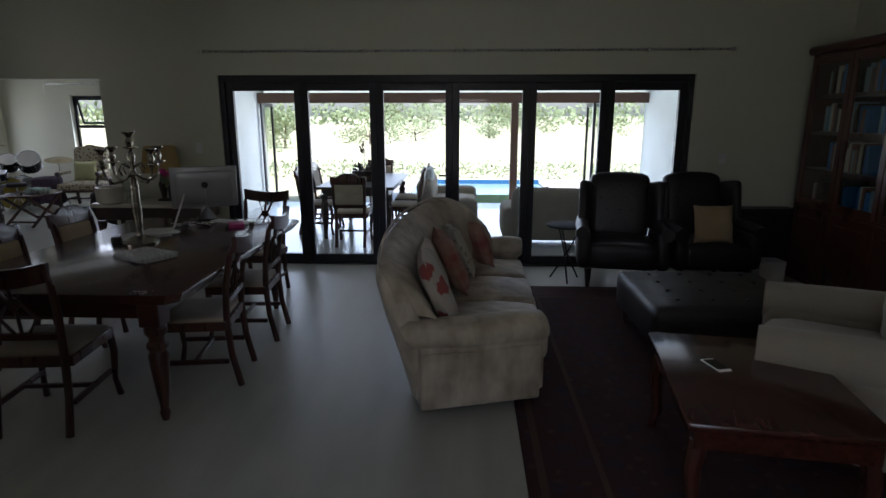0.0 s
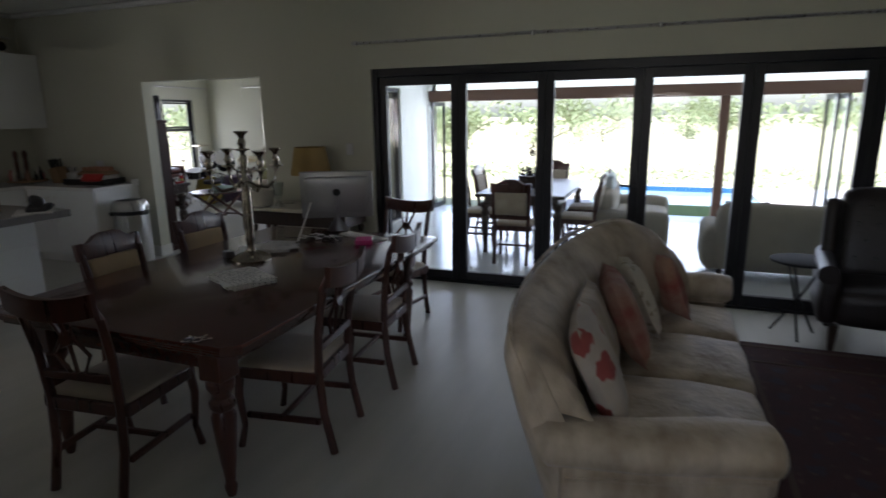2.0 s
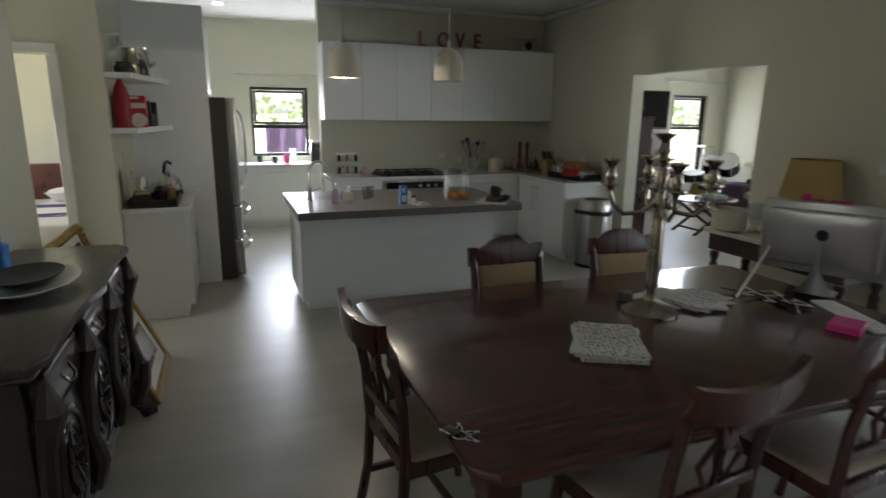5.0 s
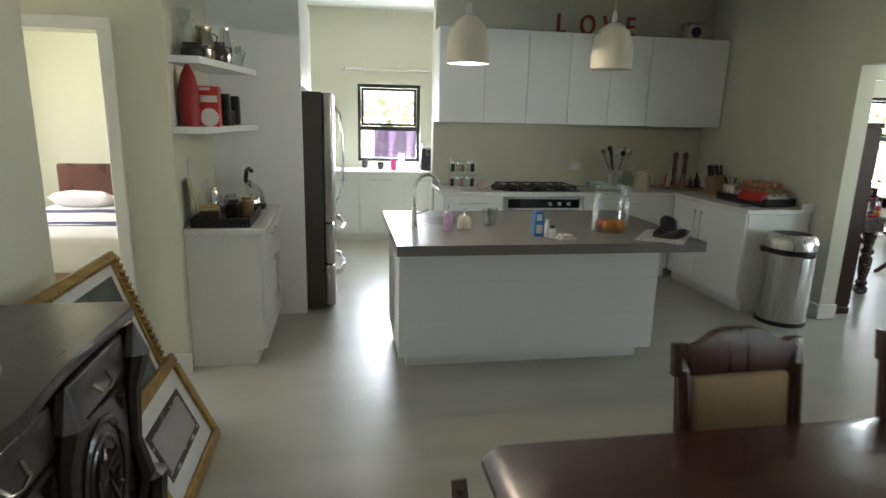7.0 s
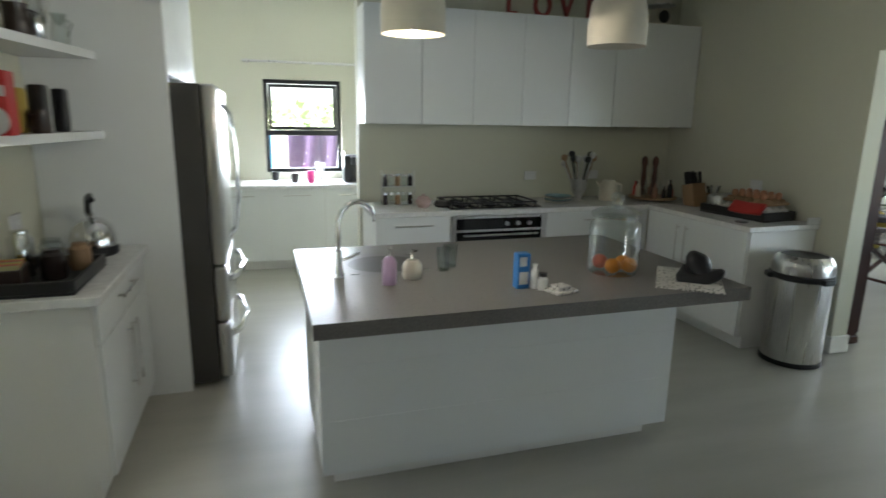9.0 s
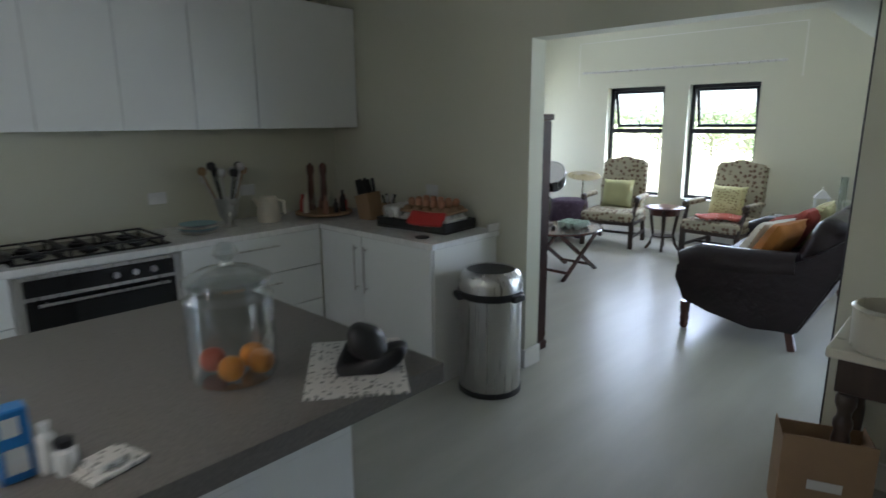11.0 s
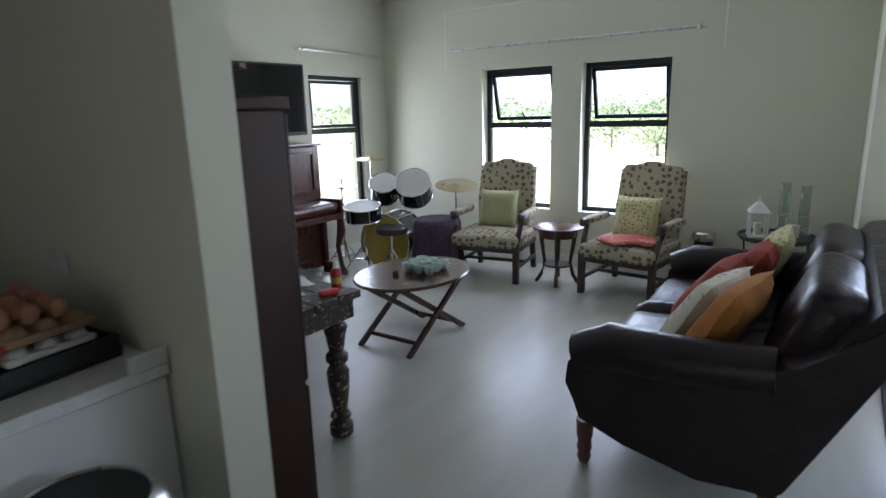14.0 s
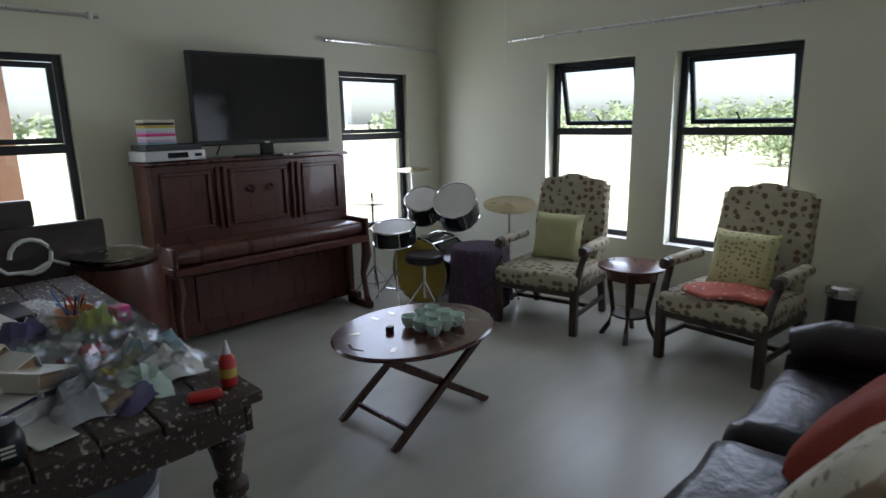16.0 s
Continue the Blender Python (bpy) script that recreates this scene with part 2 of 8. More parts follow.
CERAM = mat("cream_ceramic", (0.70, 0.65, 0.53), 0.3, scale=6, bump=0.02)
WHITEC = mat("white_ceramic", (0.80, 0.80, 0.78), 0.2, scale=6, bump=0.0)
RED = mat("red_plastic", (0.50, 0.025, 0.022), 0.4, scale=8, bump=0.02)
PINK = mat("magenta_plastic", (0.62, 0.03, 0.22), 0.4, scale=8, bump=0.02)
BLUE = mat("blue_plastic", (0.03, 0.20, 0.55), 0.4, scale=8, bump=0.02)
LILAC = mat("lilac_soap", (0.55, 0.38, 0.55), 0.35, scale=8, bump=0.0)
ORANGE = mat("orange_peel", (0.70, 0.27, 0.02), 0.45, c2=(0.6, 0.2, 0.02), scale=12, bump=0.15, bscale=120)
APPLE = mat("red_apple", (0.55, 0.10, 0.04), 0.35, scale=10, bump=0.03)
YELLOW = mat("yellow_card", (0.55, 0.42, 0.08), 0.6, scale=8, bump=0.02)
SHADE = mat("yellow_lampshade", (0.45, 0.31, 0.11), 0.8, scale=6, bump=0.1)
TEAL = mat("teal_cloth", (0.30, 0.45, 0.48), 0.9, scale=8, bump=0.1)
BOTTLE = mat("dark_bottle", (0.03, 0.022, 0.02), 0.15, scale=5, bump=0.0)
SKIN = mat("drum_head", (0.62, 0.60, 0.55), 0.5, scale=7, bump=0.02)
DRUMW = mat("drum_shell", (0.012, 0.012, 0.014), 0.12, scale=5, bump=0.0)
BRASS = mat("cymbal_bronze", (0.52, 0.44, 0.28), 0.3, 1.0, scale=5, stretch=(1, 1, 20), bump=0.02)
PLASTIC = glass("clear_plastic", (0.93, 0.94, 0.95), 0.12)
PANE = glass("window_glass", (0.98, 1.0, 0.99))
JAR = glass("jar_glass", (0.90, 0.93, 0.92), 0.03, True, 0.4, 0.75)
GRASS = mat("lawn_grass", (0.20, 0.26, 0.065), 0.95, c2=(0.13, 0.19, 0.05), scale=2.0, bump=0.6, bscale=90)
FIELD = mat("dry_field", (0.58, 0.55, 0.36), 0.95, c2=(0.46, 0.46, 0.26), scale=0.3, bump=0.5, bscale=30)
PAVE = mat("pale_paving", (0.62, 0.60, 0.55), 0.8, scale=3, bump=0.1)
WATER = mat("pool_water", (0.38, 0.55, 0.60), 0.05, scale=3, bump=0.05, bscale=8)
POOLTILE = mat("pool_tile", (0.03, 0.12, 0.26), 0.2, scale=20, bump=0.02)
LEAF = mat("leaf_green", (0.25, 0.30, 0.16), 0.7, c2=(0.16, 0.21, 0.10), scale=1.5, bump=0.1)
BARK = mat("bark", (0.10, 0.075, 0.05), 0.9, scale=8, bump=0.4, bscale=20)
BRICKM = mat("brick_face", (0.38, 0.20, 0.13), 0.85, scale=9, bump=0.2)
BEDC = mat("white_bedlinen", (0.75, 0.72, 0.70), 0.9, scale=3, bump=0.3, bscale=9)
BEDTAN = mat("tan_bedcover", (0.42, 0.28, 0.20), 0.85, scale=3, bump=0.3, bscale=9)
NAVY = mat("navy_stripe", (0.09, 0.08, 0.17), 0.9, scale=6, bump=0.1)
OUTSEAT = mat("outdoor_weave", (0.30, 0.27, 0.22), 0.9, scale=6, bump=0.3, bscale=120)
STRIPE = mat("pale_blue_throw", (0.42, 0.50, 0.54), 0.9, c2=(0.66, 0.68, 0.67), scale=4, stretch=(14, 0.3, 0.3), bump=0.2, spread=0.06)
LIT = glow("pendant_mouth_glow", (1.0, 0.93, 0.82), 5.0)
DOWNL = glow("downlight_glow", (1.0, 0.95, 0.88), 6.0)

# ---------- mesh tools ----------


class Mesh:
    def __init__(self):
        self.bm = bmesh.new()

    def _add(self, verts, faces, m=None):
        vs = [self.bm.verts.new((m @ Vector(v)) if m else v) for v in verts]
        fs = []
        for f in faces:
            try:
                fs.append(self.bm.faces.new([vs[i] for i in f]))
            except ValueError:
                pass
        return vs, fs

    def box(self, x0, y0, z0, x1, y1, z1, bev=0.0, m=None, seg=1):
        v = [(x, y, z) for z in (z0, z1) for x, y in ((x0, y0), (x1, y0), (x1, y1), (x0, y1))]
        f = [(3, 2, 1, 0), (4, 5, 6, 7), (0, 1, 5, 4), (1, 2, 6, 5), (2, 3, 7, 6), (3, 0, 4, 7)]
        vs, fs = self._add(v, f, m)
        if bev:
            es = list({e for q in fs for e in q.edges})
            bmesh.ops.bevel(self.bm, geom=es, offset=bev, segments=seg, affect="EDGES", profile=0.5)
        return self

    def soft(self, x0, y0, z0, x1, y1, z1, r=0.05, n=7, wob=0.0, m=None, crown=0.0, seed=0.0):
        """A rounded, slightly uneven upholstery block; crown swells the top."""
        c, h = Vector(((x0 + x1) / 2, (y0 + y1) / 2, (z0 + z1) / 2)), Vector(((x1 - x0) / 2, (y1 - y0) / 2, (z1 - z0) / 2))
        r = min(r, *h)
        idx, verts, faces = {}, [], []
        for ax in range(3):
            for sgn in (-1, 1):
                for i in range(n):
                    for j in range(n):
                        q = []
                        for a, b in ((i, j), (i + 1, j), (i + 1, j + 1), (i, j + 1)):
                            key = [0, 0, 0]
                            key[ax], key[(ax + 1) % 3], key[(ax + 2) % 3] = (n if sgn > 0 else 0), a, b
                            key = tuple(key)
                            if key not in idx:
                                u = [math.sin((k / n - 0.5) * math.pi) for k in key]
                                p = Vector([u[k] * h[k] for k in range(3)])
                                inner = Vector([max(-h[k] + r, min(h[k] - r, p[k])) for k in range(3)])
                                d = p - inner
                                if d.length > 1e-6:
                                    p = inner + d.normalized() * r
                                if crown and p.z > 0:
                                    p.z += crown * (1 - u[0] ** 2) * (1 - u[1] ** 2)
                                if wob:
                                    p += noise.noise_vector((p + c) * 6 + Vector((seed, 0, 0))) * wob
                                idx[key] = len(verts)
                                verts.append(p + c)
                            q.append(idx[key])
                        faces.append(q if sgn > 0 else q[::-1])
        self._add(verts, faces, m)
        return self

    def lathe(self, prof, at=(0, 0, 0), n=14, m=None, sx=1.0, sy=1.0):
        v, f = [], []
        for r, z in prof:
            for k in range(n):
                a = 2 * math.pi * k / n
                v.append((at[0] + r * sx * math.cos(a), at[1] + r * sy * math.sin(a), at[2] + z))
        for i in range(len(prof) - 1):
            for k in range(n):
                k2 = (k + 1) % n
                f.append((i * n + k, i * n + k2, (i + 1) * n + k2, (i + 1) * n + k))
        if prof[0][0] > 1e-4:
            f.append(tuple(range(n))[::-1])
        if prof[-1][0] > 1e-4:
            f.append(tuple((len(prof) - 1) * n + k for k in range(n)))
        self._add(v, f, m)
        return self

    def tube(self, pts, r, n=8, m=None, flat=1.0):
        pts = [Vector(p) for p in pts]
        v, f = [], []
        for i, p in enumerate(pts):
            d = (pts[min(i + 1, len(pts) - 1)] - pts[max(i - 1, 0)]).normalized()
            up = Vector((0, 0, 1)) if abs(d.z) < 0.95 else Vector((1, 0, 0))
            s = d.cross(up).normalized()
            t = s.cross(d)
            rr = r[i] if isinstance(r, (list, tuple)) else r
            for k in range(n):
                a = 2 * math.pi * k / n
                v.append(p + s * math.cos(a) * rr + t * math.sin(a) * rr * flat)
        for i in range(len(pts) - 1):
            for k in range(n):
                k2 = (k + 1) % n
                f.append((i * n + k, (i + 1) * n + k, (i + 1) * n + k2, i * n + k2))
        f.append(tuple(range(n)))
        f.append(tuple((len(pts) - 1) * n + k for k in range(n))[::-1])
        self._add(v, f, m)
        return self

    def bar(self, a, b, w, d, bev=0.004):
        """A straight square bar from a to b."""
        a, b = Vector(a), Vector(b)
        L = (b - a).length
        m = Matrix.Translation(a) @ (b - a).to_track_quat("Z", "Y").to_matrix().to_4x4()
        return self.box(-w / 2, -d / 2, 0, w / 2, d / 2, L, bev, m)

    def prism(self, outline, y0, y1, m=None, bev=0.0):
        """An outline in x and z drawn out along y."""
        n = len(outline)
        v = [(x, y0, z) for x, z in outline] + [(x, y1, z) for x, z in outline]
        f = [tuple(range(n)), tuple(range(n, 2 * n))[::-1]] + [(i, i + n, (i + 1) % n + n, (i + 1) % n) for i in range(n)]
        vs, fs = self._add(v, f, m)
        if bev:
            bmesh.ops.bevel(self.bm, geom=list({e for q in fs[:2] for e in q.edges}), offset=bev, segments=2, affect="EDGES", profile=0.5)
        return self

    def pillow(self, w, h, t, m, n=12, wob=0.008):
        v, f = [], []
        for s in (1, -1):
            for i in range(n + 1):
                for j in range(n + 1):
                    u, q = i / n * 2 - 1, j / n * 2 - 1
                    th = (max(0, 1 - u ** 4) * max(0, 1 - q ** 4)) ** 0.55
                    pin = 1 - 0.07 * (1 - abs(q) ** 3) * abs(u) ** 2
                    pin2 = 1 - 0.07 * (1 - abs(u) ** 3) * abs(q) ** 2
                    p = Vector((u * w / 2 * pin, s * t / 2 * th, q * h / 2 * pin2))
                    p += noise.noise_vector(p * 9 + m.translation) * wob
                    v.append(p)
        for s in (0, 1):
            o = s * (n + 1) ** 2
            for i in range(n):
                for j in range(n):
                    a = o + i * (n + 1) + j
                    q = (a, a + n + 1, a + n + 2, a + 1)
                    f.append(q if s == 0 else q[::-1])
        self._add(v, f, m)
        return self

    def done(self, name, material, parent=None, label="", m=None, sharp=38):
        bm = self.bm
        bmesh.ops.remove_doubles(bm, verts=bm.verts, dist=1e-5)
        bmesh.ops.recalc_face_normals(bm, faces=bm.faces)
        for e in bm.edges:
            if len(e.link_faces) != 2 or e.calc_face_angle(0) > radians(sharp):
                e.smooth = False
        for fc in bm.faces:
            fc.smooth = True
        me = bpy.data.meshes.new(name)
        bm.to_mesh(me)
        bm.free()
        me.materials.append(material)
        ob = new(name, me)
        if parent:
            ob.parent = parent
        if m:
            ob.matrix_basis = m
        if label:
            ob["label"] = label
        return ob


def thing(name, x, y, z, rz, label, category, group=""):
    ob = new(name)
    ob.empty_display_size = 0.1
    ob.matrix_basis = pose(x, y, z, 0, 0, rz)
    return tagged(ob, label, category, group)


def solid(mesh, name, material, label, category, group="", m=None):
    return tagged(mesh.done(name, material, m=m), label, category, group)


def setting(mesh, name, material, label):
    return tagged(mesh.done(name, material), label, name.split("_")[0], kind="structure")


def arc(cx, cy, r, a0, a1, n):
    return [(cx + r * math.cos(radians(a0 + (a1 - a0) * k / n)), cy + r * math.sin(radians(a0 + (a1 - a0) * k / n))) for k in range(n + 1)]


def wall(name, along, p0, p1, a0, a1, z1=2.99, holes=(), material=None, label="", z0=0.0):
    """A wall along x or y, with holes (a0, a1, z0, z1) cut right through."""
    cuts = sorted({a0, a1, *[h[0] for h in holes], *[h[1] for h in holes]})
    ms = Mesh()
    for s, e in zip(cuts, cuts[1:]):
        mid = (s + e) / 2
        zs = [(z0, z1)]
        for h in holes:
            if h[0] < mid < h[1]:
                zs = [(z0, h[2])] * (h[2] > z0) + [(h[3], z1)]
        for b, t in zs:
            if along == "x":
                ms.box(s, p0, b, e, p1, t)
            else:
                ms.box(p0, s, b, p1, e, t)
    return setting(ms, name, material or WALL, label)


# ---------- the large structure ----------
setting(Mesh().box(-9.6, -3.2, -0.12, 4.6, 5.64, 0).box(-9.0, 5.64, -0.12, -3.62, 10.5, 0), "floor", SCREED, "pale olive-grey polished screed floor with soft trowel marks")
setting(Mesh().box(-9.6, -3.2, 2.99, 4.6, 5.7, 3.1).box(-9.0, 5.7, 2.99, -3.6, 10.55, 3.1), "ceiling", CEIL, "plain white painted ceiling with a small cornice")
OPEN1 = (-5.38, -3.69, 0.0, 2.11)
BIF = (-2.35, 2.84, 0.0, 2.14)
wall("wall_north", "x", 5.5, 5.65, -7.5, 4.6, holes=[OPEN1, BIF], label="beige painted wall with a wide doorway and folding glass doors")
wall("wall_kitchen", "y", -7.52, -7.38, 2.4, 5.5, label="beige painted wall behind the hob and cupboards")
wall("wall_scullery_west", "y", -9.6, -9.4, 0.2, 5.5, holes=[(1.66, 2.52, 1.0, 2.04)], label="pale scullery wall with one window")
wall("wall_scullery_north", "x", 4.0, 4.15, -9.4, -7.52, label="pale plain scullery wall")
wall("wall_nook", "x", 0.34, 0.48, -9.4, -4.88, label="pale wall behind the coffee nook and fridge")
wall("wall_bedroom_door", "y", -5.02, -4.88, -2.9, 0.34, holes=[(-0.75, 0.14, 0, 2.05)], label="beige wall with an open bedroom doorway")
wall("wall_dining_south", "x", 0.05, 0.2, -3.95, -0.9, label="beige wall behind the carved sideboard")
wall("wall_living_stub", "y", -0.9, -0.75, -2.9, 0.2, label="beige plain wall")
# out of view; its window holes are added to let fill daylight in
wall("wall_south", "x", -3.05, -2.9, -9.6, 4.6, holes=[(-8.0, -6.0, 0.9, 2.1), (-4.8, -4.0, 0.65, 2.12), (-0.6, 0.9, 0.65, 2.12)], label="beige wall closing the house out of view, with three added window openings")
wall("wall_bedroom_west", "y", -9.6, -9.45, -2.9, 0.34, label="warm cream bedroom wall")
wall("wall_east", "y", 4.4, 4.6, -2.9, 5.5, label="beige wall behind the glazed bookcase")
W1, W2 = (-7.42, -6.59, 0.59, 2.08), (-6.27, -5.42, 0.59, 2.08)
W3, W4 = (9.08, 9.90, 0.57, 2.06), (6.08, 6.93, 0.57, 2.06)
wall("wall_family_north", "x", 10.345, 10.55, -9.0, -3.6, holes=[W1, W2], label="pale green-beige wall with two tall windows")
wall("wall_family_west", "y", -9.0, -8.8, 5.65, 10.345, holes=[W3, W4], label="pale green-beige wall behind the piano, with two windows")
SLD = (5.65, 8.92, 0.0, 2.12)
wall("wall_family_east", "y", -3.93, -3.62, 5.65, 10.345, holes=[SLD], label="beige wall with a wide sliding door to the patio")
wall("wall_family_south", "x", 5.5, 5.65, -9.0, -7.52, label="beige plain wall")

# skirting, cornice
sk = Mesh()
for x0, y0, x1, y1 in ((-3.69, 5.484, -2.35, 5.5), (2.84, 5.484, 4.4, 5.5), (-5.56, 5.484, -5.38, 5.5), (-8.8, 10.33, -3.93, 10.345), (-8.8, 5.65, -8.785, 10.33),
                       (-3.945, 8.935, -3.93, 10.33), (-3.945, 8.92, -3.73, 8.935), (-5.38, 5.484, -5.365, 5.665), (-3.705, 5.484, -3.69, 5.665), (-4.88, 0.16, -4.865, 0.5),
                       (-3.95, 0.2, -0.9, 0.215), (4.385, -2.9, 4.4, 5.48), (-4.88, -2.9, -4.865, -0.8)):
    sk.box(x0, y0, 0, x1, y1, 0.13, 0.004)
setting(sk, "baseboard", TRIM, "off-white painted skirting board")
co = Mesh()
for x0, y0, x1, y1 in ((-7.38, 5.44, 4.4, 5.5), (-7.38, 2.4, -7.32, 5.44), (-8.8, 10.285, -3.93, 10.345), (-8.8, 5.65, -8.74, 10.285), (-3.99, 5.65, -3.93, 10.285)):
    co.box(x0, y0, 2.93, x1, y1, 2.99, 0.02)
setting(co, "cornice_trim", CEIL, "white plaster cornice")
ar = Mesh()
for y in (-0.82, 0.14):
    ar.box(-4.88, y, 0, -4.855, y + 0.07, 2.05, 0.004)
ar.box(-4.88, -0.82, 2.05, -4.855, 0.21, 2.12, 0.004)
setting(ar, "door_1", TRIM, "off-white painted frame of the open bedroom doorway")


def window(name, along, a0, a1, z0, z1, p, inward, tilt=True, split=0.0, label=""):
    """A black aluminium window: fixed lower light, top-hung upper sash that stands open outwards."""
    root = thing(name, 0, 0, 0, 0, label, "window")
    root["kind"] = "structure"
    mid = split or z0 + (z1 - z0) * 0.6
    w = a1 - a0

    def place(ms, nm, mt, m):
        return ms.done(nm, mt, root, m=m)
    if along == "x":
        base = pose(a0, p, 0)
    else:
        base = pose(p, a1, 0, 0, 0, -90)
    fr = Mesh()
    for b in ((0, 0, z0, 0.045, 0.05, z1), (w - 0.045, 0, z0, w, 0.05, z1), (0.045, 0, z0, w - 0.045, 0.05, z0 + 0.045), (0.045, 0, z1 - 0.045, w - 0.045, 0.05, z1), (0.045, 0, mid - 0.03, w - 0.045, 0.05, mid + 0.03)):
        fr.box(*b, 0.003)
    place(fr, "frame", ALU, base)
    place(Mesh().box(0.04, 0.022, z0 + 0.04, w - 0.04, 0.028, mid - 0.02), "pane", PANE, base).visible_shadow = False
    s = Mesh()
    h = z1 - 0.05 - (mid + 0.035)
    for b in ((0.05, 0, -h, 0.085, 0.035, 0), (w - 0.085, 0, -h, w - 0.05, 0.035, 0), (0.085, 0, -h, w - 0.085, 0.035, -h + 0.035), (0.085, 0, -0.035, w - 0.085, 0.035, 0)):
        s.box(*b, 0.003)
    hinge = base @ pose(0, 0.012 if tilt else 0.008, z1 - 0.05, 14 * inward if tilt else 0)
    place(s, "sash", ALU, hinge)
    place(Mesh().box(0.08, 0.014, -h + 0.03, w - 0.08, 0.02, -0.03), "pane", PANE, hinge).visible_shadow = False
    place(Mesh().tube([(w / 2, 0.02, -h + 0.03), (w / 2, -0.03, -h + 0.05), (w / 2 - 0.02, -0.035, -h + 0.10)], 0.008), "handle", ALU, hinge)
    sill = Mesh().box(-0.0, -0.115, z0 - 0.004, w, 0.0, z0 + 0.004)
    place(sill, "sill", TRIM, base)
    return root


LB = "black aluminium window with an open top-hung sash"
window("window_1", "x", W1[0], W1[1], W1[2], W1[3], 10.46, 1, label=LB)
window("window_2", "x", W2[0], W2[1], W2[2], W2[3], 10.46, 1, label=LB)
window("window_3", "y", W3[0], W3[1], W3[2], W3[3], -8.9, 1, tilt=False, label="black aluminium window beside the piano")
window("window_4", "y", W4[0], W4[1], W4[2], W4[3], -8.9, 1, tilt=False, label="black aluminium window behind the craft table")
window("window_5", "y", 1.66, 2.52, 1.0, 2.04, -9.5, 1, tilt=False, split=1.45, label="black aluminium scullery window above the counter")

# folding doors
bf = thing("door_2", 0, 0, 0, 0, "black aluminium folding door with six tall glass leaves", "door")
bf["kind"] = "structure"
ms = Mesh()
for b in ((-2.35, 5.53, 0.0, -2.29, 5.64, 2.14), (2.78, 5.53, 0.0, 2.84, 5.64, 2.14), (-2.29, 5.53, 2.06, 2.78, 5.64, 2.14), (-2.29, 5.53, 0.0, 2.78, 5.64, 0.02)):
    ms.box(*b, 0.004)
ms.done("frame", ALU, bf)
LW = (2.78 + 2.29) / 6
for k in range(6):
    x0 = -2.29 + k * LW
    lf = Mesh()
    for b in ((x0 + 0.0005, 5.56, 0.021, x0 + 0.078, 5.615, 2.0595), (x0 + LW - 0.078, 5.56, 0.021, x0 + LW - 0.0005, 5.615, 2.0595),
              (x0 + 0.078, 5.56, 0.021, x0 + LW - 0.078, 5.615, 0.115), (x0 + 0.078, 5.56, 1.975, x0 + LW - 0.078, 5.615, 2.0595)):
        lf.box(*b, 0.004)
    lf.done("leaf", ALU, bf)
    Mesh().box(x0 + 0.07, 5.585, 0.11, x0 + LW - 0.07, 5.591, 1.98).done("pane", PANE, bf).visible_shadow = False
hx = -2.29 + 3 * LW
Mesh().tube([(hx - 0.04, 5.56, 1.05), (hx - 0.04, 5.51, 1.05), (hx - 0.15, 5.51, 1.05)], 0.010).box(hx - 0.055, 5.55, 0.95, hx - 0.025, 5.56, 1.1, 0.003).done("handle", ALU, bf)

# sliding door of the family room, one leaf slid open
sd = thing("door_3", 0, 0, 0, 0, "black aluminium sliding glass door standing partly open", "door")
sd["kind"] = "structure"
ms = Mesh()
for b in ((-3.72, 5.655, 0, -3.625, 5.70, 2.12), (-3.72, 8.86, 0, -3.625, 8.918, 2.12), (-3.72, 5.70, 2.05, -3.625, 8.86, 2.118), (-3.72, 5.70, 0.0, -3.625, 8.86, 0.018)):
    ms.box(*b, 0.004)
ms.done("frame", ALU, sd)
for y0, y1, x in ((5.72, 7.32, -3.67), (5.95, 7.55, -3.712)):
    lf = Mesh()
    for b in ((x, y0, 0.02, x + 0.038, y0 + 0.08, 2.05), (x, y1 - 0.08, 0.02, x + 0.038, y1, 2.05), (x, y0 + 0.08, 0.02, x + 0.038, y1 - 0.08, 0.12), (x, y0 + 0.08, 1.97, x + 0.038, y1 - 0.08, 2.05)):
        lf.box(*b, 0.004)
    lf.done("leaf", ALU, sd)
    Mesh().box(x + 0.016, y0 + 0.07, 0.1, x + 0.022, y1 - 0.07, 1.98).done("pane", PANE, sd).visible_shadow = False
Mesh().box(-3.738, 7.49, 0.95, -3.713, 7.52, 1.2, 0.004).done("handle", STEEL, sd)


def rod(pts, finials, where):
    r = thing("curtain_rod", 0, 0, 0, 0, "thin steel curtain rod above " + where, "curtain rod")
    Mesh().tube(pts, 0.014).done("rod", STEEL, r)
    for p, d in finials:
        Mesh().bar(p, Vector(p) + Vector(d), 0.014, 0.014).lathe([(0.018, -0.02), (0.02, 0), (0.018, 0.02)], p, 10).done("bracket", STEEL, r)


rod([(-2.5, 5.42, 2.38), (3.2, 5.42, 2.38)], [((x, 5.42, 2.38), (0, 0.08, 0)) for x in (-2.46, -0.7, 0.35, 2.3, 3.16)], "the folding doors")
rod([(-7.8, 10.27, 2.30), (-5.15, 10.27, 2.30)], [((x, 10.27, 2.30), (0, 0.075, 0)) for x in (-7.76, -6.45, -5.19)], "the two windows")
rod([(-8.72, 8.9, 2.30), (-8.72, 10.25, 2.30)], [((-8.72, y, 2.30), (-0.08, 0, 0)) for y in (8.94, 10.2)], "the window by the piano")
rod([(-8.72, 5.9, 2.30), (-8.72, 7.15, 2.30)], [((-8.72, y, 2.30), (-0.08, 0, 0)) for y in (5.95, 7.1)], "the window by the craft table")
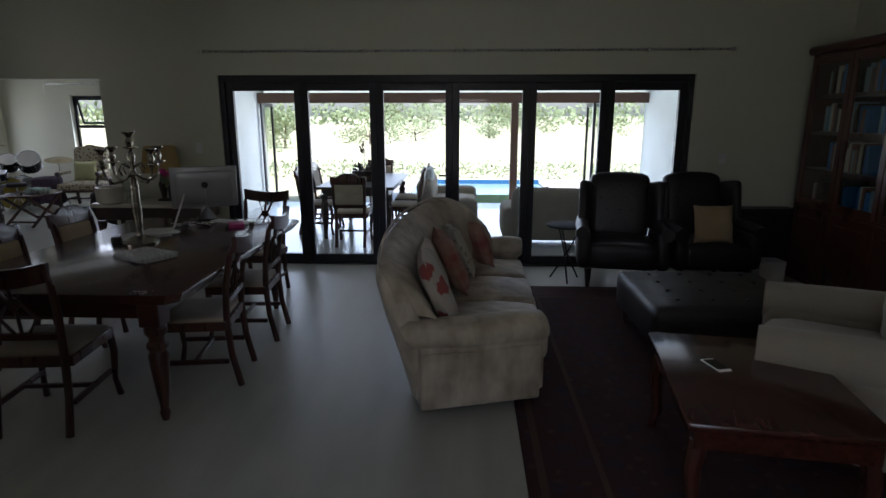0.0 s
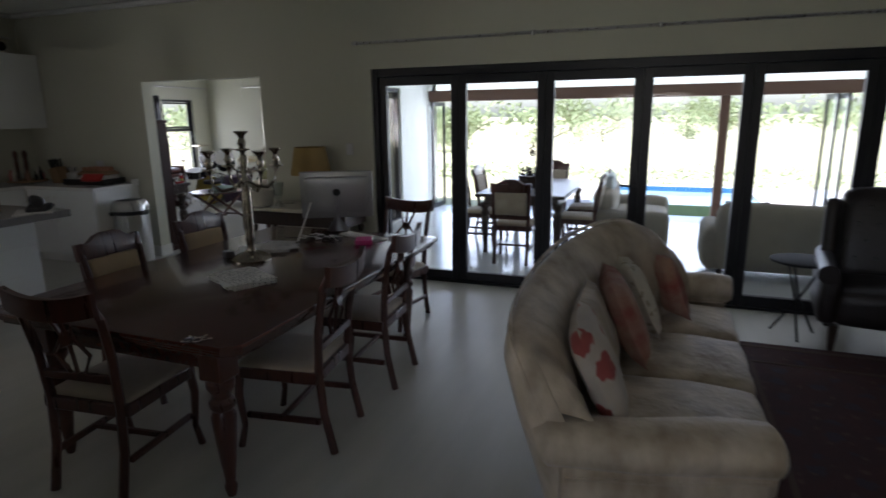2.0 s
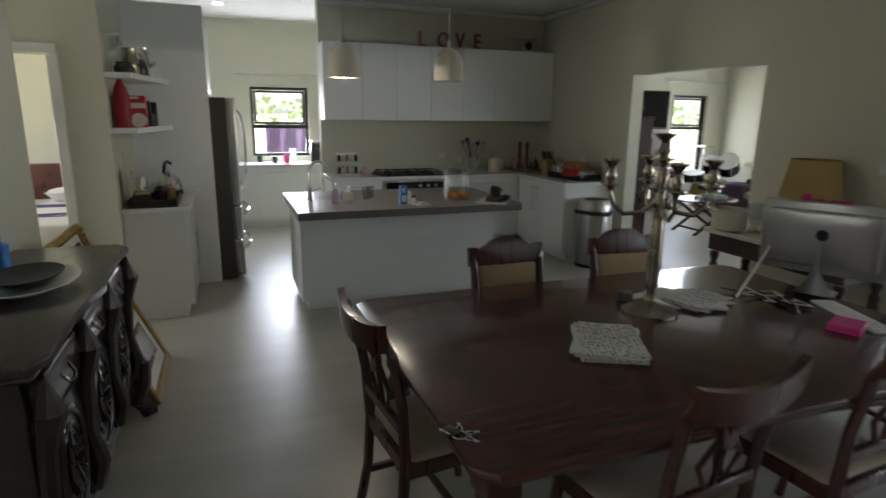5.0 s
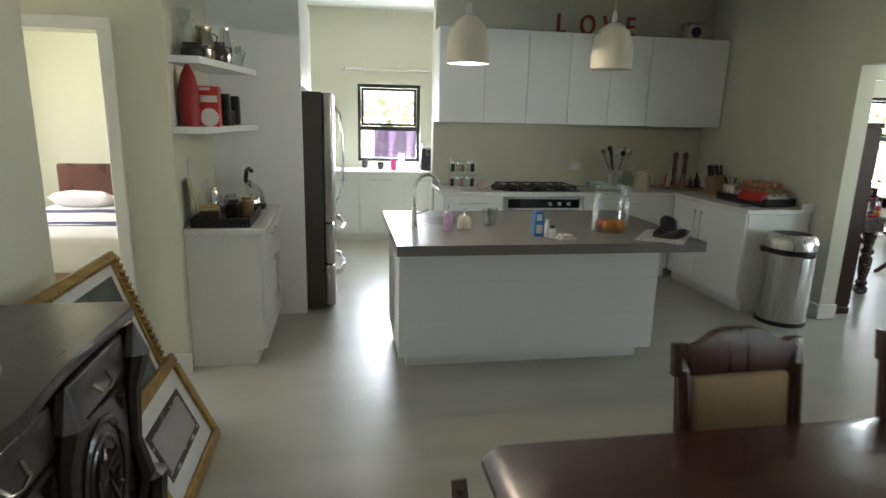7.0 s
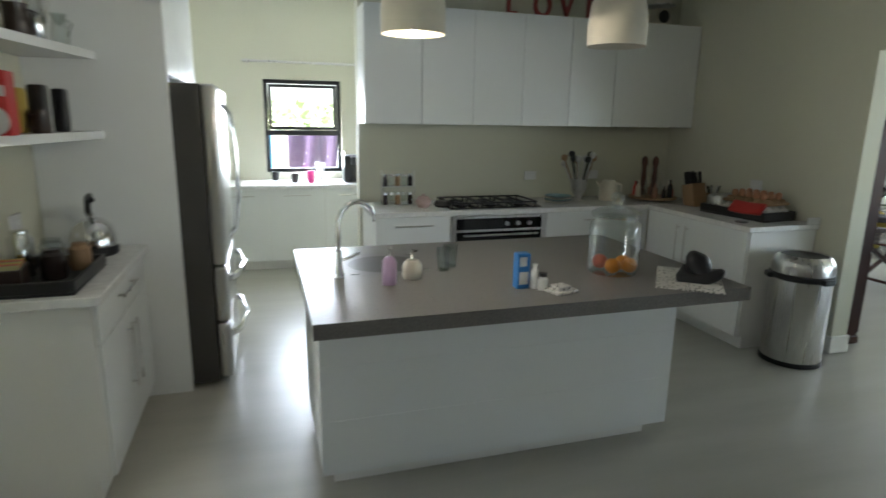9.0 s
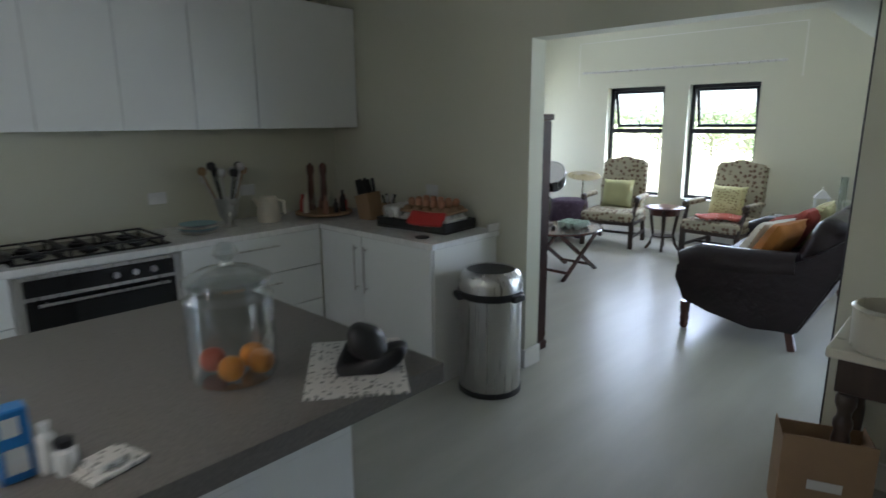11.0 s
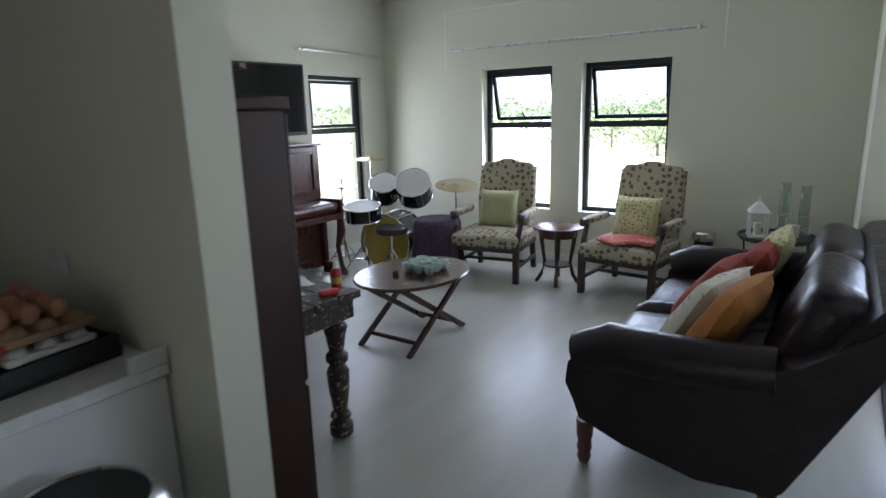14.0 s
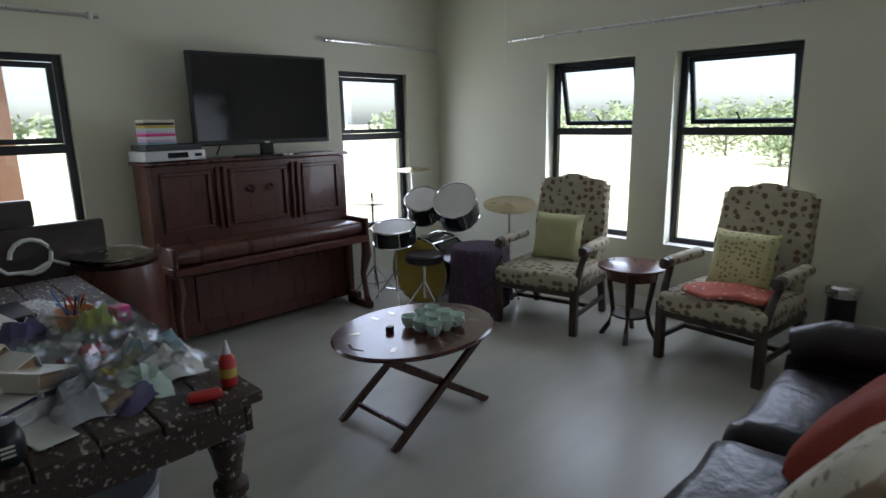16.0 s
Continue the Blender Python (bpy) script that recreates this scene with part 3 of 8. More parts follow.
rod([(-9.33, 1.45, 2.22), (-9.33, 2.75, 2.22)], [((-9.33, y, 2.22), (-0.07, 0, 0)) for y in (1.5, 2.7)], "the scullery window")
rod([(-4.01, 5.85, 2.36), (-4.01, 9.15, 2.36)], [((-4.01, y, 2.36), (0.08, 0, 0)) for y in (5.9, 7.5, 9.1)], "the sliding door")
# recessed wall panel outline above the windows
solid(Mesh().box(-7.9, 10.343, 2.11, -7.89, 10.349, 2.72).box(-5.0, 10.343, 2.11, -4.99, 10.349, 2.72).box(-7.9, 10.343, 2.715, -4.99, 10.349, 2.725), "wall_patch", TRIM, "faint plaster outline of a filled panel on the wall", "plaster patch")

# ---------- kitchen ----------


def bar_handle(parent, x, y, z, L, nx, ny, upright):
    ms = Mesh()
    d = Vector((0, 0, 1)) if upright else Vector((-ny, nx, 0))
    out = Vector((nx, ny, 0)) * 0.03
    c = Vector((x, y, z))
    ms.tube([c - d * L / 2 + out, c + d * L / 2 + out], 0.006, 6)
    for s in (-1, 1):
        ms.tube([c + d * s * L * 0.42, c + d * s * L * 0.42 + out], 0.005, 6)
    return ms.done("handle", STEEL, parent)


def unit(x0, y0, x1, y1, face, label, fronts, z0=0.0, z1=0.88, kick=True):
    """A floor unit; fronts: (a0, a1, z0, z1, handle) along the face, 'x' facing +x or 'y' facing -y, or 'Y' facing +y."""
    r = thing("kitchen_cabinet", (x0 + x1) / 2, (y0 + y1) / 2, z0, 0, label, "cabinet", "kitchen cabinets")
    off = r.matrix_basis.inverted()
    k = 0.1 if kick else 0.0
    b = Mesh().box(x0, y0, z0 + k, x1 - (0.02 if face == "x" else 0), y1 - (0.02 if face == "Y" else 0), z1) if face != "y" else Mesh().box(x0, y0 + 0.02, z0 + k, x1, y1, z1)
    if kick:
        if face == "x":
            b.box(x0, y0, 0, x1 - 0.06, y1, k)
        elif face == "y":
            b.box(x0, y0 + 0.06, 0, x1 - 0.004, y1, k)
        else:
            b.box(x0, y0, 0, x1 - 0.004, y1 - 0.06, k)
    b.done("body", MATTE, r, m=off)
    for a0, a1, f0, f1, h in fronts:
        g = 0.0025
        if face == "x":
            d = Mesh().box(x1 - 0.019, a0 + g, f0 + g, x1, a1 - g, f1 - g, 0.0015).done("door", LACQ, r, m=off)
            n, ax = (1, 0), lambda a: (x1, a)
        elif face == "y":
            d = Mesh().box(a0 + g, y0, f0 + g, a1 - g, y0 + 0.019, f1 - g, 0.0015).done("door", LACQ, r, m=off)
            n, ax = (0, -1), lambda a: (a, y0)
        else:
            d = Mesh().box(a0 + g, y1 - 0.019, f0 + g, a1 - g, y1, f1 - g, 0.0015).done("door", LACQ, r, m=off)
            n, ax = (0, 1), lambda a: (a, y1)
        if h == "h":
            p = ax((a0 + a1) / 2)
            hd = bar_handle(d, p[0], p[1], f1 - 0.07, min(0.3, (a1 - a0) * 0.5), n[0], n[1], False)
        elif h in ("l", "r"):
            p = ax(a0 + 0.05 if h == "l" else a1 - 0.05)
            hd = bar_handle(d, p[0], p[1], f1 - 0.22, 0.32, n[0], n[1], True)
    return r


# back run
DR = [(0.10, 0.36, "h"), (0.36, 0.62, "h"), (0.62, 0.88, "h")]
unit(-7.376, 2.42, -6.75, 3.02, "x", "white lacquered drawer unit under a quartz counter", [(2.42, 3.02, a, b, h) for a, b, h in DR])
unit(-7.376, 3.87, -6.75, 4.87, "x", "white lacquered drawer unit under a quartz counter", [(3.87, 4.868, a, b, h) for a, b, h in DR])
ov = thing("oven", -7.06, 3.445, 0, 0, "built-in black glass oven with a steel frame under the hob", "oven")
o = ov.matrix_basis.inverted()
Mesh().box(-7.376, 3.025, 0.1, -6.77, 3.865, 0.88).box(-7.376, 3.025, 0, -6.81, 3.865, 0.1).done("body", MATTE, ov, m=o)
Mesh().box(-6.77, 3.03, 0.28, -6.745, 3.86, 0.87, 0.004).done("frame", STEEL, ov, m=o)
Mesh().box(-6.745, 3.07, 0.31, -6.738, 3.82, 0.74, 0.003).box(-6.745, 3.07, 0.76, -6.738, 3.82, 0.85, 0.003).done("door", GLOSSBLACK, ov, m=o)
Mesh().tube([(-6.70, 3.12, 0.72), (-6.70, 3.77, 0.72)], 0.009).tube([(-6.74, 3.16, 0.72), (-6.70, 3.16, 0.72)], 0.006).tube([(-6.74, 3.73, 0.72), (-6.70, 3.73, 0.72)], 0.006).done("handle", STEEL, ov, m=o)
for i in range(3):
    Mesh().lathe([(0.018, 0), (0.018, 0.02), (0.015, 0.024)], (0, 0, 0), 12).done("knob", STEEL, ov, m=o @ pose(-6.737, 3.5 + 0.1 * i, 0.805, 0, 90, 0))
# north run
unit(-6.75, 4.87, -5.62, 5.49, "y", "white lacquered cupboard with two tall handles beside the doorway", [(-6.745, -6.28, 0.1, 0.88, "r"), (-6.28, -5.625, 0.1, 0.88, "l")])
solid(Mesh().box(-7.376, 2.40, 0.88, -6.735, 5.495, 0.92, 0.004).box(-6.737, 4.855, 0.8803, -5.60, 5.495, 0.9197, 0.004).box(-5.615, 5.38, 0.92, -5.60, 5.495, 0.97, 0.002), "countertop", QUARTZ, "white quartz counter along two kitchen walls", "countertop")
up = thing("wall_cupboard", -7.21, 3.95, 1.585, 0, "long white lacquered wall cupboard with flush handleless doors", "cupboard")
o = up.matrix_basis.inverted()
Mesh().box(-7.378, 2.40, 1.585, -7.072, 5.49, 2.485).done("body", MATTE, up, m=o)
seams = [2.40, 2.86, 3.30, 3.74, 4.18, 4.62, 5.49]
for a, b in zip(seams, seams[1:]):
    Mesh().box(-7.07, a + 0.002, 1.587, -7.05, b - 0.002, 2.483, 0.0015).done("door", LACQ, up, m=o)

# hob
hb = thing("gas_hob", -7.05, 3.44, 0.92, 0, "black and steel gas hob with cast iron pan supports", "hob")
Mesh().box(-0.25, -0.40, 0.0, 0.25, 0.40, 0.012, 0.004).done("plate", GLOSSBLACK, hb)
g = Mesh()
for cy in (-0.26, 0, 0.26):
    for sx in (-0.2, 0.2):
        g.box(sx - 0.006, cy - 0.12, 0.035, sx + 0.006, cy + 0.12, 0.047)
    for dy in (-0.12, 0, 0.12):
        g.box(-0.2, cy + dy - 0.006, 0.035, 0.2, cy + dy + 0.006, 0.047)
    for sx in (-0.19, 0.19):
        for dy in (-0.11, 0.11):
            g.box(sx - 0.006, cy + dy - 0.006, 0.012, sx + 0.006, cy + dy + 0.006, 0.036)
g.done("pan_support", BLACK, hb)
for cy in (-0.26, 0, 0.26):
    for cx in (-0.11, 0.11):
        Mesh().lathe([(0.05, 0.012), (0.05, 0.02), (0.032, 0.022), (0.032, 0.03), (0.0, 0.032)], (cx, cy, 0), 12).done("burner", BLACK, hb)

# island
isl = thing("kitchen_island", -5.1, 2.7, 0, 0, "white kitchen island with an overhanging grey quartz top", "kitchen island")
o = isl.matrix_basis.inverted()
Mesh().box(-5.55, 1.80, 0.10, -4.74, 3.56, 0.86).box(-5.48, 1.86, 0, -4.82, 3.50, 0.10).done("body", MATTE, isl, m=o)
for a, b in ((0.102, 0.355), (0.357, 0.607), (0.609, 0.858)):
    Mesh().box(-4.74, 1.80, a - 0.0006, -4.722, 3.56, b + 0.0006, 0.0004).done("panel", LACQ, isl, m=o)
# top with the sink cut out
SX0, SX1, SY0, SY1 = -5.36, -5.02, 1.98, 2.36
tp = Mesh()
for bx in ((-5.62, 1.755, SX0, 3.665), (SX1, 1.755, -4.39, 3.665), (SX0, 1.755, SX1, SY0), (SX0, SY1, SX1, 3.665)):
    tp.box(bx[0], bx[1], 0.86, bx[2], bx[3], 0.92)
tp.done("top", GREYTOP, isl, m=o)
n = 32
ring, rv, rf = Mesh(), [], []
cx, cy = (SX0 + SX1) / 2, (SY0 + SY1) / 2
for k in range(n):
    a = 2 * math.pi * (k + 0.5) / n
    c, s = math.cos(a), math.sin(a)
    q = min((SX1 - SX0) / 2 / max(abs(c), 1e-6), (SY1 - SY0) / 2 / max(abs(s), 1e-6))
    rv += [(cx + 0.16 * c, cy + 0.175 * s, 0.9196), (cx + q * c, cy + q * s, 0.9196)]
for k in range(n):
    j = (k + 1) % n
    rf.append((2 * k, 2 * k + 1, 2 * j + 1, 2 * j))
ring._add(rv, rf)
ring.done("sink_surround", GREYTOP, isl, m=o)
Mesh().lathe([(0.166, 0.921), (0.16, 0.921), (0.15, 0.80), (0.12, 0.76), (0.0, 0.755)], (cx, cy, 0), 32, sy=1.09).done("sink", mat("sink_steel", (0.07, 0.06, 0.052), 0.3, 0.7, bump=0.0), isl, m=o)
sk2 = Mesh()
for bx in ((SX0, SY0, 0.74, SX1, SY1, 0.745), (SX0, SY0, 0.745, SX0 + 0.006, SY1, 0.918), (SX1 - 0.006, SY0, 0.745, SX1, SY1, 0.918), (SX0 + 0.006, SY0, 0.745, SX1 - 0.006, SY0 + 0.006, 0.918), (SX0 + 0.006, SY1 - 0.006, 0.745, SX1 - 0.006, SY1, 0.918)):
    sk2.box(*bx)
sk2.done("sink_box", STEEL, isl, m=o)
tap = thing("kitchen_tap", -4.975, 1.92, 0.92, 0, "tall chrome swan-neck kitchen tap with a side lever", "tap")
Mesh().lathe([(0.026, 0), (0.026, 0.02), (0.019, 0.03), (0.019, 0.12), (0.014, 0.13)], (0, 0, 0), 14).tube([(0, 0, 0.12), (0, 0, 0.24)] + [(-(0.09 - 0.09 * math.cos(radians(a))) * 0.5, (0.09 - 0.09 * math.cos(radians(a))), 0.24 + 0.10 * math.sin(radians(a))) for a in range(20, 200, 20)], 0.012, 10).done("spout", CHROME, tap)
Mesh().tube([(0.0, 0, 0.08), (0.02, 0.05, 0.10), (0.03, 0.09, 0.12)], 0.007).done("lever", CHROME, tap)

# coffee nook
unit(-5.94, 0.485, -4.96, 0.95, "Y", "white low cupboard with a drawer, holding the coffee things", [(-5.93, -4.97, 0.70, 0.88, "h"), (-5.93, -5.45, 0.1, 0.70, "r"), (-5.45, -4.97, 0.1, 0.70, "l")])
solid(Mesh().box(-5.945, 0.485, 0.88, -4.93, 0.975, 0.92, 0.004), "countertop", QUARTZ, "white quartz top on the low nook cupboard", "countertop")
for z, lab in ((1.50, "lower white shelf with bags and boxes"), (1.90, "upper white shelf with jugs and jars")):
    solid(Mesh().prism([(-5.949, 0.482), (-4.90, 0.482), (-4.90, 0.66), (-5.949, 0.82)], 0, 0.04, m=Matrix(((1, 0, 0, 0), (0, 0, 1, 0), (0, 1, 0, z), (0, 0, 0, 1)))), "wall_shelf", LACQ, lab, "shelf", "nook shelves")
fr = thing("fridge", -6.43, 0.95, 0, 0, "brushed steel french-door fridge with dark sides and curved handles", "fridge")
o = fr.matrix_basis.inverted()
Mesh().box(-6.88, 0.50, 0.03, -5.99, 1.30, 1.80, 0.004).done("body", DARKSTEEL, fr, m=o)
for a, b, z0, z1 in ((-6.88, -6.437, 0.76, 1.80), (-6.433, -5.99, 0.76, 1.80), (-6.88, -5.99, 0.41, 0.75), (-6.88, -5.99, 0.05, 0.40)):
    Mesh().box(a, 1.305, z0, b, 1.385, z1, 0.02, seg=3).done("door", STEEL, fr, m=o)
for x in (-6.50, -6.37):
    Mesh().tube([(x, 1.385, 0.86), (x, 1.43, 0.92), (x, 1.455, 1.10), (x, 1.46, 1.28), (x, 1.455, 1.46), (x, 1.43, 1.64), (x, 1.385, 1.70)], 0.013).done("handle", CHROME, fr, m=o)
for z in (0.67, 0.32):
    Mesh().tube([(-6.82, 1.385, z), (-6.75, 1.43, z), (-6.43, 1.47, z), (-6.11, 1.43, z), (-6.04, 1.385, z)], 0.016, flat=1.5).done("handle", CHROME, fr, m=o)
ca = thing("fridge_cupboard", -6.6, 0.8, 1.84, 0, "white lacquered cupboard above the fridge", "cupboard")
o = ca.matrix_basis.inverted()
Mesh().box(-7.4, 0.485, 1.84, -5.988, 1.13, 2.6).done("body", MATTE, ca, m=o)
Mesh().box(-5.985, 0.482, 0, -5.95, 1.15, 2.6, 0.002).done("side_panel", LACQ, ca, m=o)
for a, b in ((-7.4, -6.92), (-6.92, -6.45), (-6.45, -5.988)):
    Mesh().box(a + 0.002, 1.13, 1.842, b - 0.002, 1.15, 2.598, 0.0015).done("door", LACQ, ca, m=o)
# scullery
unit(-9.39, 0.5, -8.78, 3.99, "x", "white scullery cupboards with bar handles", [(0.5 + 0.58 * k, 1.08 + 0.58 * k, 0.1, 0.88, "h") for k in range(6)])
solid(Mesh().box(-9.395, 0.49, 0.88, -8.75, 3.99, 0.92, 0.004), "countertop", QUARTZ, "white quartz scullery counter under the window", "countertop")
for x, y in ((-8.2, 1.3), (-8.2, 2.6)):
    solid(Mesh().lathe([(0.05, -0.012), (0.05, 0.0)], (x, y, 2.989), 16), "downlight", DOWNL, "small round white recessed ceiling spotlight", "light", "scullery downlights")

# pendants
pd = thing("pendant_lamp", -4.7, 2.19, 1.94, 0, "off-white bell-shaped pendant lamp hanging above the island", "lamp", "island pendants")
Mesh().lathe([(0.115, 0), (0.122, 0.0), (0.124, 0.08), (0.115, 0.16), (0.09, 0.22), (0.05, 0.255), (0.02, 0.265), (0.02, 0.255), (0.045, 0.245), (0.085, 0.21), (0.108, 0.15), (0.117, 0.08), (0.115, 0)], n=28).done("shade", CERAM, pd)
Mesh().tube([(0, 0, 0.26), (0, 0, 1.05)], 0.004, 6).lathe([(0.018, 0.262), (0.014, 0.32), (0.006, 0.33)], n=10).done("cord", CHROME, pd)
copy_thing(pd, pose(-4.7, 3.08, 1.94))
# glowing disc across the mouth, added for the shade's lit inside
Mesh().lathe([(0.0, 0.004), (0.112, 0.004), (0.112, 0.010), (0, 0.010)], n=24).done("lit_mouth", LIT, pd)
lamp("pendant_light", "POINT", pose(-4.7, 2.19, 1.92), 2, (1, 0.85, 0.65))

# ---------- patio and garden ----------
setting(Mesh().box(-3.61, 5.65, -0.14, 4.6, 10.6, -0.02), "floor_patio", PATIO, "polished grey patio floor")
setting(Mesh().box(-3.62, 5.65, 2.42, 4.6, 10.7, 2.55), "ceiling_patio", CEIL, "white painted patio ceiling")
wall("wall_patio_east", "y", 3.75, 4.0, 5.65, 10.4, z1=2.42, material=OUTWALL, label="pale plastered patio wall")
setting(Mesh().box(-3.618, 8.93, -0.02, -3.60, 10.5, 2.42).box(-3.618, 5.66, 2.13, -3.60, 8.93, 2.42), "wall_patio_west", OUTWALL, "pale plastered outer face of the family room wall")
solid(Mesh().box(-3.6, 10.15, 1.93, 3.75, 10.29, 2.12, 0.01), "patio_beam", BEAM, "brown timber beam across the patio front", "beam")
solid(Mesh().box(1.22, 10.16, -0.02, 1.36, 10.28, 1.93, 0.01), "patio_post", BEAM, "brown timber post holding the patio beam", "post")
for x0, lab in ((-3.58, "stack of folded black glass doors at the patio side"), (2.72, "folded black glass doors at the patio side")):
    r = thing("folded_door", x0, 10.2, -0.02, 0, lab, "door", "patio folding doors")
    for k in range(1 if x0 < 0 else 2):
        f = Mesh()
        for b in ((0, 0, 0, 0.04, 0.05, 1.95), (0, 0.6, 0, 0.04, 0.65, 1.95), (0, 0.05, 0, 0.04, 0.6, 0.08), (0, 0.05, 1.88, 0.04, 0.6, 1.95)):
            f.box(*b)
        f.done("leaf", ALU, r, m=pose(0.02 + k * 0.14, -0.05, 0))
        Mesh().box(0.017, 0.04, 0.07, 0.023, 0.61, 1.89).done("pane", PANE, r, m=pose(0.02 + k * 0.14, -0.05, 0)).visible_shadow = False
# patio blind box by the beam
solid(Mesh().lathe([(0.16, 0.0), (0.17, -0.05), (0.165, -0.16), (0.15, -0.17), (0.15, -0.01)], (-0.15, 7.6, 2.42), 24, sx=3.4), "ceiling_lamp", WHITEC, "wide white drum lamp under the patio ceiling", "lamp")
G = Mesh()
G.box(-600, -600, -0.4, 600, 600, -0.15)
setting(G, "ground", FIELD, "pale dry grass field running to the horizon")
setting(Mesh().box(0.6, 10.62, -0.2, 3.2, 11.95, -0.035), "ground_lawn", GRASS, "mown green lawn beside the patio")
setting(Mesh().box(-2.4, 10.6, -0.1, 0.6, 11.2, -0.04).box(3.2, 10.6, -0.1, 5.5, 11.2, -0.04).box(-1.6, 11.2, -0.1, -0.9, 15.2, -0.04).box(3.2, 11.2, -0.1, 5.5, 15.2, -0.04).box(2.3, 12.0, -0.1, 3.2, 15.2, -0.04).box(-0.9, 14.5, -0.1, 2.3, 15.2, -0.04).box(-0.9, 11.2, -0.1, 0.6, 12.0, -0.04), "pavement", PAVE, "pale paving round the swimming pool")
setting(Mesh().box(-0.9, 12.0, -0.3, 2.3, 14.5, -0.09), "water", WATER, "blue swimming pool water")
setting(Mesh().box(-0.9, 14.48, -0.1, 2.3, 14.5, 0.02), "pool_trim", POOLTILE, "band of dark blue pool tiles")


def leaves(ms, cx, cy, cz, rx, ry, rz, n, size, rng):
    for _ in range(n):
        while True:
            p = Vector((rng.uniform(-1, 1), rng.uniform(-1, 1), rng.uniform(-1, 1)))
            if 0.25 < p.length < 1:
                break
        q = Vector((cx + p.x * rx, cy + p.y * ry, cz + p.z * rz))
        d = Vector((rng.uniform(-1, 1), rng.uniform(-1, 1), rng.uniform(-1, 1))).normalized()
        e = d.orthogonal().normalized()
        s = size * rng.uniform(0.6, 1.3)
        ms._add([q - d * s, q + e * s * 0.45, q + d * s, q - e * s * 0.45], [(0, 1, 2, 3)])


rng = random.Random(7)


def tree(x, y, h, w, clumps=9, per=110):
    r = thing("tree", x, y, -0.15, rng.uniform(0, 360), "bushy green tree standing in the field", "tree", "field trees")
    t = Mesh().tube([(0, 0, 0), (0.05 * h * rng.uniform(-1, 1), 0.03 * h, h * 0.3), (0.06 * h * rng.uniform(-1, 1), 0, h * 0.6)], [h * 0.035, h * 0.025, h * 0.012], 7)
    for k in range(5):
        a = k * 1.3 + rng.uniform(0, 1)
        t.tube([(0, 0, h * 0.28), (math.cos(a) * w * 0.2, math.sin(a) * w * 0.2, h * 0.5), (math.cos(a) * w * 0.4, math.sin(a) * w * 0.4, h * rng.uniform(0.6, 0.8))], [h * 0.018, h * 0.012, h * 0.006], 5)
    t.done("trunk", BARK, r)
    c = Mesh()
    for k in range(clumps):
        a, d = rng.uniform(0, 6.28), rng.uniform(0.1, 0.42) * w
        s = rng.uniform(0.16, 0.26) * w
        leaves(c, math.cos(a) * d, math.sin(a) * d, h * rng.uniform(0.2, 0.85), s, s, s * 0.7, per, h * 0.05, rng)
    c.done("crown", LEAF, r)


for x, y, h, w in ((-9.5, 34, 4.2, 6), (-6.0, 37, 3.6, 5.5), (-2.5, 39, 4.0, 6), (1.5, 46, 4.6, 6), (7.5, 52, 4.4, 6.5), (13, 50, 3.8, 6), (-15, 44, 4.5, 7), (-22, 60, 6, 9), (-4, 75, 8, 11), (6, 80, 8, 12),
                   (-11, 26, 3.0, 4.5), (-14.5, 31, 3.2, 5), (-40, 45, 5, 9), (-20, 40, 4.5, 7), (-30, 20, 4.5, 7), (-28, 30, 5, 8), (20, 62, 6, 10), (-8, 70, 7, 10)):
    tree(x + rng.uniform(-1.5, 1.5), y + rng.uniform(-3, 3), h * rng.uniform(0.4, 0.6), w * rng.uniform(0.6, 0.9))
hd = Mesh()
for k in range(34):
    leaves(hd, -7 + k * 0.42, 16.4 + rng.uniform(-0.2, 0.2), 0.12, 0.35, 0.3, 0.28, 60, 0.06, rng)
tagged(hd.done("hedge", LEAF), "low leafy border hedge behind the pool", "hedge", kind="stuff")
bank = Mesh()
for k in range(70):
    leaves(bank, -95 + k * 2.9, 105 + rng.uniform(-6, 6), 1.5, 3.0, 2.5, rng.uniform(1.5, 3.6), 70, 0.6, rng)
for k in range(40):
    leaves(bank, -85 + rng.uniform(-6, 6), -30 + k * 3.2, 1.5, 2.5, 3.0, rng.uniform(1.5, 3.6), 70, 0.6, rng)
tagged(bank.done("far_trees", LEAF), "far line of trees along the field edge", "trees", kind="stuff")
# neighbouring brick gable seen through the craft table window
gb = thing("outbuilding", -14.2, 7.0, -0.15, 0, "white and brick outbuilding outside the window", "building")
Mesh().box(-1.6, -2.2, 0, 1.6, 0.2, 2.6).done("wall", OUTWALL, gb)
Mesh().prism([(-2.0, 2.6), (2.0, 2.6), (0, 3.9)], -2.5, 0.5).done("roof", DARKSTEEL, gb)
Mesh().box(1.6, -0.15, 0, 1.75, 0.2, 2.6).done("brick_pier", BRICKM, gb)

